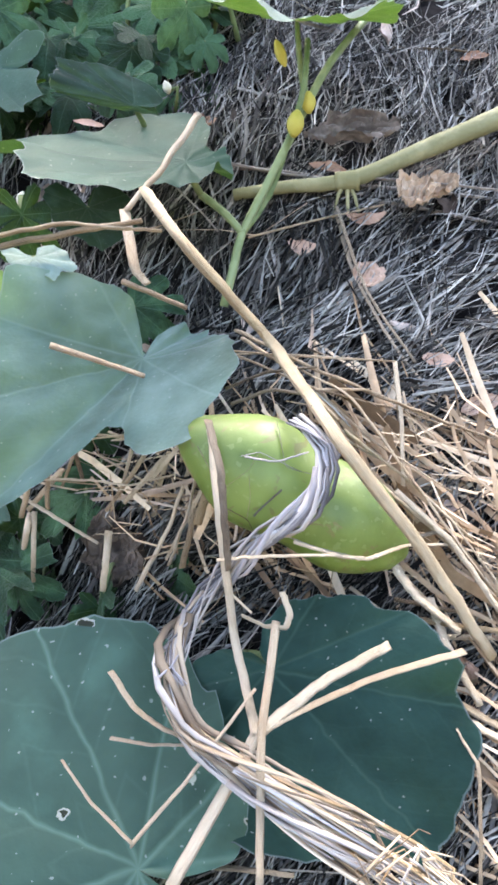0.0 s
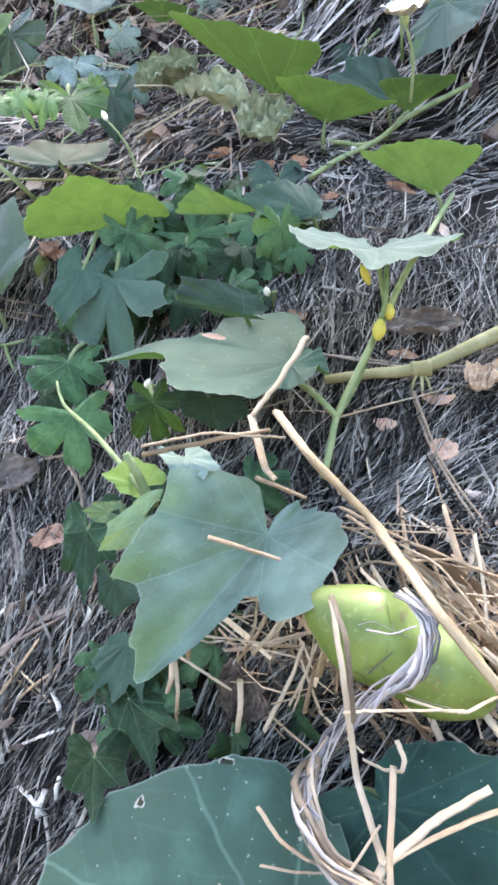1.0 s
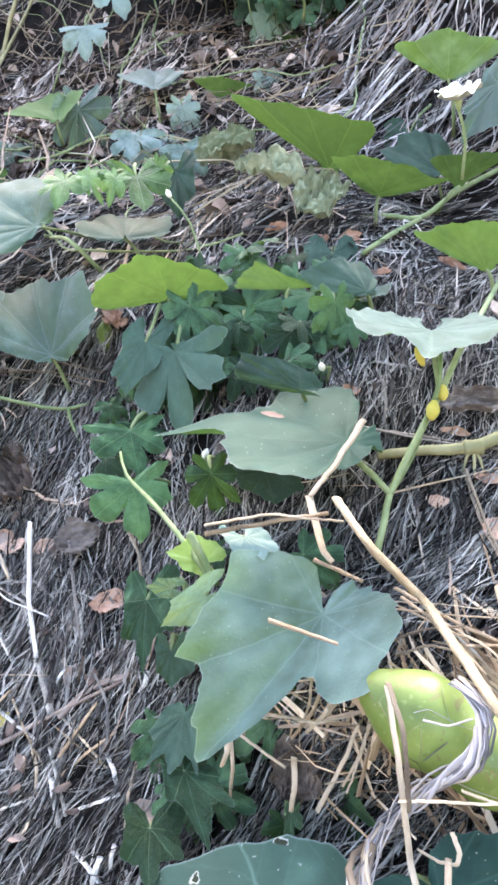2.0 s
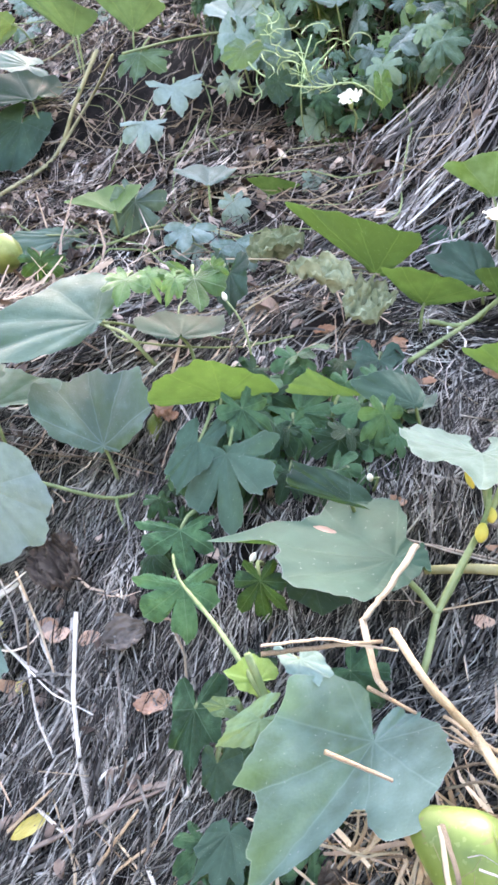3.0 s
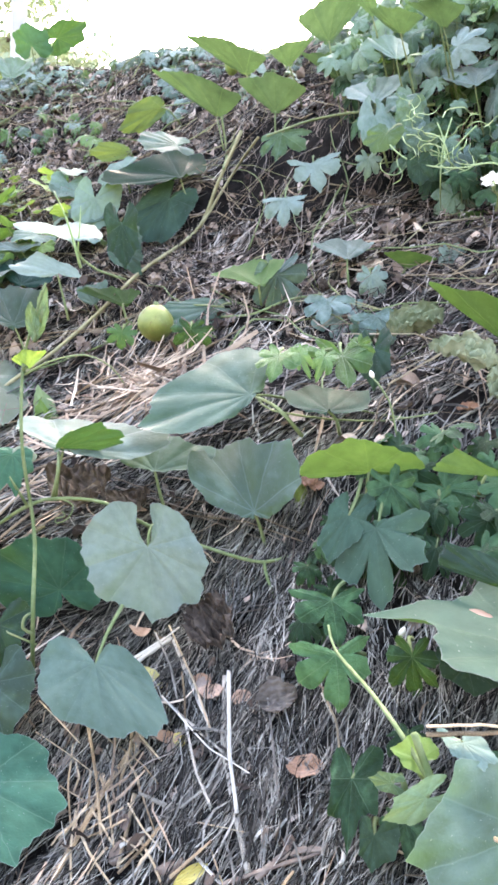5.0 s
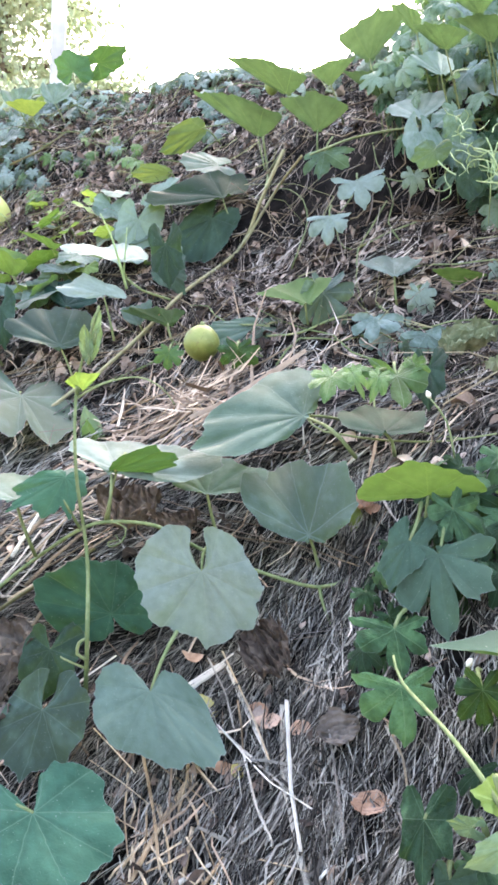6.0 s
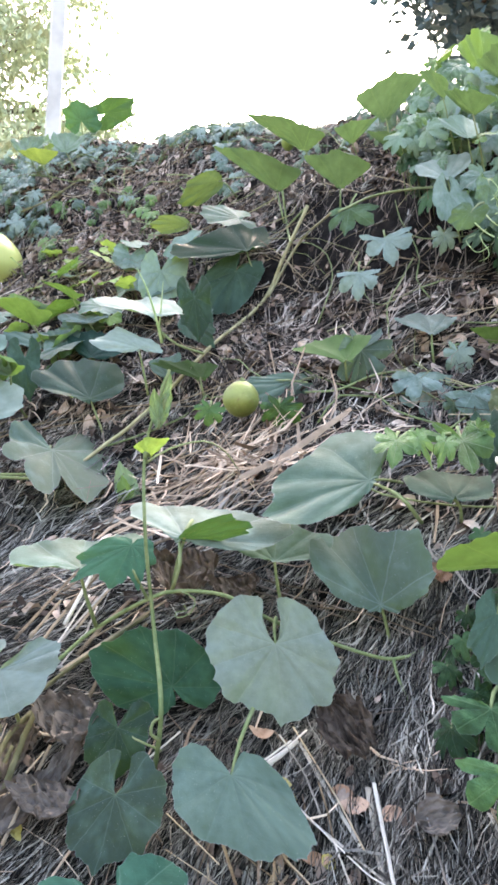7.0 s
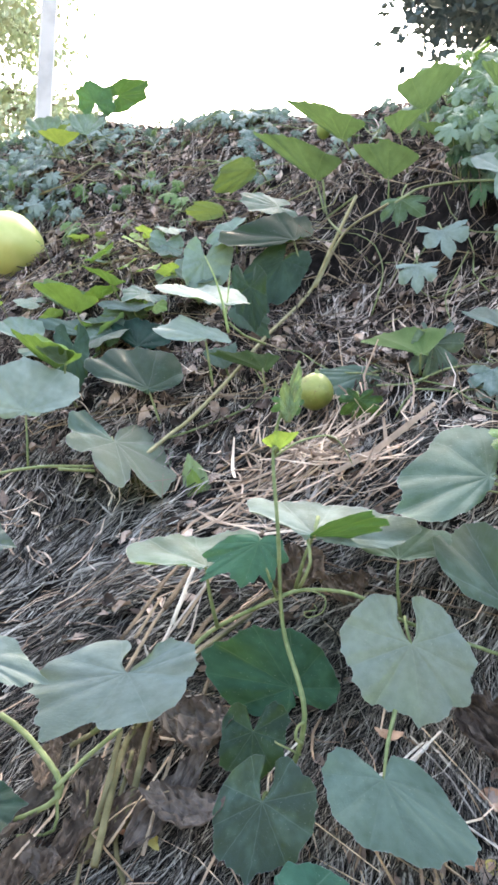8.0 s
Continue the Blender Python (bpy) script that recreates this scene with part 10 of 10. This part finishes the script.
stick("straw_stalk", [(-0.827, 0.692, 1.032), (-0.756, 0.675, 1.018), (-0.722, 0.662, 1.008)], 0.0024, 0.00204, TWIG_TAN, "tan dry stem leaning among the vine stalks", "straw", "straw stalks", seed=522)

stick("straw_stalk", [(-0.059, 0.440, 1.003), (-0.047, 0.445, 1.004), (-0.021, 0.444, 0.990)], 0.0011, 0.00094, TWIG_GREY, "thin dry fibre clinging to the gourd", "straw", "straw stalks", seed=530)
stick("straw_stalk", [(-0.070, 0.437, 0.983), (-0.054, 0.438, 0.994), (-0.047, 0.444, 1.004)], 0.0008, 0.00068, TWIG_TAN, "thin dry fibre clinging to the gourd", "straw", "straw stalks", seed=531)
stick("straw_stalk", [(-0.086, 0.540, 0.885), (-0.052, 0.437, 0.963), (-0.033, 0.437, 0.980)], 0.001, 0.00085, TWIG_PALE, "thin dry fibre clinging to the gourd", "straw", "straw stalks", seed=532)
stick("straw_stalk", [(-0.072, 0.440, 0.967), (-0.057, 0.439, 0.958), (-0.053, 0.453, 0.935)], 0.0009, 0.00076, TWIG_TAN, "thin dry fibre clinging to the gourd", "straw", "straw stalks", seed=533)
stick("straw_stalk", [(-0.010, 0.446, 0.986), (-0.030, 0.443, 0.993), (-0.036, 0.470, 1.017)], 0.0009, 0.00076, TWIG_PALE, "thin dry fibre clinging to the gourd", "straw", "straw stalks", seed=534)
stick("straw_stalk", [(-0.033, 0.437, 0.947), (-0.012, 0.435, 0.939), (0.010, 0.432, 0.934)], 0.0012, 0.00102, TWIG_PALE, "thin dry fibre clinging to the gourd", "straw", "straw stalks", seed=535)
stick("straw_stalk", [(-0.087, 0.440, 1.011), (-0.080, 0.438, 0.996), (-0.078, 0.438, 0.980)], 0.0009, 0.00076, TWIG_TAN, "thin dry fibre clinging to the gourd", "straw", "straw stalks", seed=536)
stick("straw_stalk", [(-0.054, 0.437, 0.991), (-0.054, 0.436, 0.976), (-0.058, 0.440, 0.958)], 0.0008, 0.00068, TWIG_TAN, "thin dry fibre clinging to the gourd", "straw", "straw stalks", seed=537)
stick("straw_stalk", [(-0.289, 0.586, 0.977), (-0.230, 0.580, 0.975), (-0.178, 0.574, 0.977), (-0.122, 0.585, 0.989)], 0.0036, 0.00306, STRAW_STALK, "tan straw lying beside the gourd", "straw", "straw stalks", seed=540)
stick("straw_stalk", [(-0.271, 0.557, 0.945), (-0.183, 0.560, 0.959), (-0.120, 0.565, 0.967)], 0.0026, 0.00221, STRAW_STALK, "tan straw lying beside the gourd", "straw", "straw stalks", seed=541)
stick("straw_stalk", [(-0.164, 0.525, 0.867), (-0.142, 0.539, 0.906), (-0.120, 0.553, 0.942)], 0.0042, 0.00357, TWIG_TAN, "tan straw lying beside the gourd", "straw", "straw stalks", seed=542)
stick("straw_stalk", [(-0.151, 0.541, 0.916), (-0.144, 0.551, 0.943), (-0.137, 0.567, 0.967)], 0.003, 0.00255, STRAW_THICK, "tan straw lying beside the gourd", "straw", "straw stalks", seed=543)
stick("straw_stalk", [(-0.207, 0.572, 0.968), (-0.164, 0.551, 0.951), (-0.128, 0.548, 0.929)], 0.0024, 0.00204, STRAW_STALK, "tan straw lying beside the gourd", "straw", "straw stalks", seed=544)
stick("straw_stalk", [(-0.280, 0.569, 0.961), (-0.234, 0.573, 0.968), (-0.192, 0.569, 0.965)], 0.0022, 0.00187, TWIG_TAN, "tan straw lying beside the gourd", "straw", "straw stalks", seed=545)
stick("straw_stalk", [(-0.239, 0.546, 0.937), (-0.198, 0.544, 0.942), (-0.156, 0.544, 0.925)], 0.0024, 0.00204, STRAW_PALE, "tan straw lying beside the gourd", "straw", "straw stalks", seed=546)
stick("straw_stalk", [(-0.178, 0.527, 0.881), (-0.155, 0.544, 0.925), (-0.145, 0.553, 0.952)], 0.0026, 0.00221, STRAW_STALK, "tan straw lying beside the gourd", "straw", "straw stalks", seed=547)
stick("straw_stalk", [(-0.231, 0.587, 0.985), (-0.171, 0.568, 0.968), (-0.122, 0.554, 0.946)], 0.002, 0.00170, TWIG_PALE, "tan straw lying beside the gourd", "straw", "straw stalks", seed=548)

stick("twig", [(-0.339, 1.341, 1.721), (-0.229, 1.318, 1.701), (-0.124, 1.331, 1.681)], 0.0055, 0.00440, TWIG_GREY, "grey dead twig lying across the litter", "twig", "twigs", seed=560)
stick("twig", [(-0.141, 0.793, 1.220), (-0.014, 0.777, 1.188), (0.069, 0.776, 1.180), (0.175, 0.771, 1.162)], 0.0048, 0.00384, TWIG_PALE, "pale dead runner lying along the thatch", "twig", "twigs", seed=561)
stick("twig", [(0.014, 0.750, 1.157), (0.037, 0.679, 1.083), (0.075, 0.623, 1.023)], 0.003, 0.00240, TWIG_TAN, "thin olive-brown stem lying on the thatch", "twig", "twigs", seed=562)
stick("twig", [(-0.957, 1.019, 1.394), (-0.821, 1.007, 1.360), (-0.669, 0.978, 1.342), (-0.515, 0.912, 1.307)], 0.0045, 0.00360, TWIG_TAN, "brown dead stem lying under the leaves", "twig", "twigs", seed=563)


# ---- foliage on the crest ----
def scatter_leaves(plant, count, box, size, material, seed, keep=None, style="palm", lift=(0.03, 0.14), face=0.5):
    """Leaves of a creeper spread over a stretch of the heap, turned to the light."""
    rng = random.Random(seed)
    forms = [blade(style, material, seed * 10 + k, rng.uniform(0.9, 1.1), rng.uniform(-0.1, 0.15), rng.uniform(0.5, 1.1) if style == "palm" else rng.uniform(0.1, 0.3), 0.05, fine=False) for k in range(5)]
    made = 0
    while made < count:
        x, u = rng.uniform(box[0], box[1]), rng.uniform(box[2], box[3])
        if keep and rng.random() > keep(x, u):
            continue
        made += 1
        p = on(x, u, rng.uniform(*lift))
        n = (Vector((0, 0, 1)) * (1 - face) + Vector((0, -1, 0.1)) * face + Vector((rng.gauss(0, 0.35), rng.gauss(0, 0.3), rng.gauss(0, 0.2)))).normalized()
        a = rng.gauss(0, 0.9)
        y = Vector((math.sin(a), -0.45, -math.cos(a)))
        y = (y - n * y.dot(n)).normalized()
        s = rng.uniform(*size)
        ob = child("leaf", rng.choice(forms), plant)
        m = Matrix.Translation(p - plant.location) @ Matrix((y.cross(n), y, n)).transposed().to_4x4() @ Matrix.Scale(s, 4)
        ob.matrix_basis = m
        root = on(x, u + rng.uniform(-0.02, 0.05), -0.01)
        inv = (Matrix.Translation(plant.location) @ m).inverted()
        verts, faces = tube_data([inv @ root, inv @ (root.lerp(p, 0.6) + Vector((0, 0, 0.015))), inv @ p], 0.0022 / s, 0.0014 / s, sides=4, step=0.05 / s)
        child("petiole", mesh_of("petiole", verts, faces, STEM), ob)


def trailing(plant, count, box, radius, seed, run=0.5, lift=(0.01, 0.08)):
    rng = random.Random(seed)
    for _ in range(count):
        x, u = rng.uniform(box[0], box[1]), rng.uniform(box[2], box[3])
        a = rng.uniform(0, 6.28)
        pts = []
        for k in range(6):
            pts.append(on(x, min(u, 4.7), rng.uniform(*lift)))
            a += rng.gauss(0, 0.5)
            x, u = x + math.cos(a) * run / 5, u + math.sin(a) * run / 5
        stem(plant, pts, radius, radius * 0.6, STEM, step=0.04)


left_creeper = thing("bitter_melon_vine", on(-2.5, 4.3), "bitter melon vine with small blue-green lobed leaves along the crest", "vine", "bitter melon vines")
right_creeper = thing("bitter_melon_vine", on(0.0, 3.3), "dense bitter melon vine with dark lobed leaves on the upper slope", "vine", "bitter melon vines")
crest_creeper = thing("bitter_melon_vine", on(-1.0, 4.2), "bitter melon vine with lobed leaves behind the tall gourd leaves", "vine", "bitter melon vines")


def on_left(x, u):
    band = max(0.0, 1.2 - abs(u - (4.42 + 0.1 * math.sin(3 * x))) / 0.36) * (0.35 + 0.65 * (math.sin(6.5 * x + 3 * u) > -0.2))
    return band + (0.25 if math.sin(5 * x + 4 * u) > 0.6 and u > 3.55 else 0)


def on_right(x, u):
    edge = 2.74 + 0.5 * min(1.0, max(0.0, -0.3 - x) / 0.4)
    return 1.0 if u > edge else 0.0


scatter_leaves(left_creeper, 540, (-3.3, -1.5, 3.5, 5.0), (0.03, 0.06), LEAF_CREEPER, 31, on_left, lift=(0.01, 0.07), face=0.6)
scatter_leaves(left_creeper, 190, (-3.1, -1.9, 3.55, 4.4), (0.03, 0.06), LEAF_CREEPER, 48, lambda x, u: 1.0 if math.sin(4.1 * x + 1.0) + math.sin(5.3 * u + 2 * x) > 0.5 else 0.04, lift=(0.01, 0.07), face=0.5)
scatter_leaves(upper_vine, 18, (-2.35, -1.6, 2.7, 3.35), (0.03, 0.065), LEAF_YOUNG, 49, style="gourd", lift=(0.02, 0.10), face=0.2)
scatter_leaves(left_creeper, 40, (-2.4, -1.6, 3.2, 3.9), (0.03, 0.055), LEAF_BRIGHT, 35, None, lift=(0.02, 0.06))
scatter_leaves(right_creeper, 520, (-0.75, 0.6, 2.7, 3.9), (0.03, 0.068), LEAF_MID, 32, on_right, lift=(0.03, 0.2), face=0.7)
scatter_leaves(right_creeper, 260, (-0.75, 0.6, 2.7, 3.9), (0.03, 0.07), LEAF_BITTER, 61, on_right, lift=(0.0, 0.14), face=0.6)
scatter_leaves(right_creeper, 70, (-0.6, 0.6, 2.8, 4.0), (0.035, 0.06), LEAF_BRIGHT, 46, on_right, lift=(0.08, 0.24), face=0.5)
scatter_leaves(right_creeper, 120, (-0.7, 0.6, 2.8, 4.2), (0.04, 0.08), LEAF_CREEPER, 36, on_right, lift=(0.08, 0.24), face=0.7)
scatter_leaves(crest_creeper, 170, (-0.8, 0.6, 3.6, 4.5), (0.045, 0.085), LEAF_MID, 45, lift=(0.03, 0.25), face=0.6)
scatter_leaves(crest_creeper, 55, (-1.75, -0.9, 3.8, 4.5), (0.035, 0.06), LEAF_CREEPER, 47, None, lift=(0.01, 0.06))
scatter_leaves(crest_creeper, 90, (-0.9, 0.2, 3.75, 4.6), (0.05, 0.085), LEAF_CREEPER, 33, lambda x, u: 1.0 if u > 4.1 - 0.3 * (x + 1.7) / 1.9 else 0.15, lift=(0.03, 0.2))
scatter_leaves(bitter_vine, 55, (-0.46, -0.12, 1.50, 1.76), (0.025, 0.055), LEAF_BITTER, 34, lift=(0.0, 0.07))
scatter_leaves(bitter_vine, 14, (-0.5, -0.3, 1.35, 1.7), (0.025, 0.05), LEAF_BITTER, 37, lift=(0.01, 0.06))
scatter_leaves(bitter_vine, 16, (-0.33, -0.12, 0.95, 1.25), (0.03, 0.05), LEAF_BITTER, 38, lift=(0.005, 0.05))
scatter_leaves(upper_vine, 16, (-2.3, -1.55, 2.55, 3.2), (0.07, 0.12), LEAF, 39, style="gourd", lift=(0.03, 0.10), face=0.3)
scatter_leaves(crest_vine, 26, (-0.45, 0.5, 3.5, 4.2), (0.09, 0.14), LEAF, 40, style="gourd", lift=(0.15, 0.35), face=0.2)
trailing(left_creeper, 16, (-3.2, -1.6, 3.6, 4.7), 0.003, 41)
trailing(right_creeper, 18, (-0.6, 0.6, 3.0, 4.2), 0.003, 42, lift=(0.03, 0.15))
trailing(crest_creeper, 14, (-1.7, 0.0, 3.4, 4.4), 0.003, 43)
trailing(bitter_vine, 14, (-1.0, -0.2, 1.9, 3.0), 0.0026, 44, lift=(0.01, 0.05))


# ---- beyond the heap ----
def post(a, b):
    """A square pale post with chamfered edges, running down to the ground."""
    a, b = Vector(a), Vector(b)
    d = (b - a).normalized()
    foot = a - d * (a.z / d.z)
    top = a + d * 4.0
    ob = thing("post", foot, "pale grey concrete post behind the heap", "post")
    ln = (top - foot).length
    w = 0.072
    c = 0.014
    ring = [(w, w - c), (w - c, w), (c - w, w), (-w, w - c), (-w, c - w), (c - w, -w), (w - c, -w), (w, c - w)]
    verts = [(x * k, y * k, z) for z, k in ((0, 1.05), (ln * 0.5, 1.0), (ln, 0.94)) for x, y in ring]
    faces = [(8 * i + j, 8 * i + (j + 1) % 8, 8 * i + 8 + (j + 1) % 8, 8 * i + 8 + j) for i in range(2) for j in range(8)]
    faces += [tuple(range(8))[::-1], tuple(range(16, 24))]
    shaft = child("shaft", mesh_of("shaft", verts, faces, CONCRETE, smooth=False), ob)
    shaft.matrix_basis = d.to_track_quat("Z", "Y").to_matrix().to_4x4()


def tree(foot, height, crown, leaves, leaf_size, material, label, seed, droop=0.0, low=0.22):
    """A tree: tapered trunk, limbs, and many single leaves in loose clumps along the twigs."""
    rng = random.Random(seed)
    f = Vector(foot)
    ob = thing("tree", f, label, "tree")
    trunk = [Vector((0, 0, 0)), Vector((0.15, 0.1, height * 0.3)), Vector((-0.1, 0, height * 0.6)), Vector((0.05, 0.1, height * 0.95))]
    verts, faces = tube_data(trunk, height * 0.022, height * 0.006, sides=10, step=0.4, wobble=0.06)
    child("trunk", mesh_of("trunk", verts, faces, BARK), ob)
    line = sampled(trunk, 0.3)
    verts, faces = [], []
    for k in range(46):
        s = low + (0.98 - low) * k / 46
        p = line[min(len(line) - 1, int(s * len(line)))]
        a = k * 2.4 + rng.uniform(-0.4, 0.4)
        reach = crown * math.sin(math.pi * min(1, 0.25 + 0.75 * (1 - s))) ** 0.7 * rng.uniform(0.7, 1.1)
        tip = p + Vector((math.cos(a) * reach, math.sin(a) * reach, reach * (0.35 - droop * 0.5)))
        mid = p.lerp(tip, 0.5) + Vector((0, 0, 0.12 * reach))
        v, fc = tube_data([p, mid, tip], 0.05 * height / 10, 0.008, sides=6, step=0.25)
        child("limb", mesh_of("limb", v, fc, BARK), ob)
        for q in sampled([p, mid, tip], 0.22)[2:]:
            for _ in range(int(leaves / 46 / 8)):
                c = q + Vector((rng.gauss(0, 0.28), rng.gauss(0, 0.28), rng.gauss(0, 0.2) - droop * abs(rng.gauss(0, 0.7))))
                d = Vector((rng.gauss(0, 1), rng.gauss(0, 1), rng.gauss(0, 0.6) - 0.4 - droop * 2)).normalized()
                w = d.cross(Vector((rng.gauss(0, 1), rng.gauss(0, 1), rng.gauss(0, 1)))).normalized()
                ln = leaf_size * rng.uniform(0.7, 1.3)
                wd = ln * (0.34 - 0.1 * min(1, droop))
                up = d.cross(w) * (0.12 * ln)
                i = len(verts)
                verts += [c, c + d * ln * 0.45 + w * wd + up, c + d * ln * 0.5, c + d * ln * 0.45 - w * wd + up, c + d * ln]
                faces += [(i, i + 1, i + 2), (i, i + 2, i + 3), (i + 1, i + 4, i + 2), (i + 2, i + 4, i + 3)]
    child("crown", mesh_of("crown", verts, faces, material, smooth=False), ob)
    return ob


post(*POLE)
tree(TREES[0], 17, 2.7, 34000, 0.15, CROWN_LIGHT, "tall tree with drooping yellow-green sunlit leaves behind the heap", 51, droop=0.35)
tree(TREES[1], 12, 2.1, 48000, 0.15, CROWN_DARK, "dark green broadleaved tree behind the heap", 52, low=0.6)
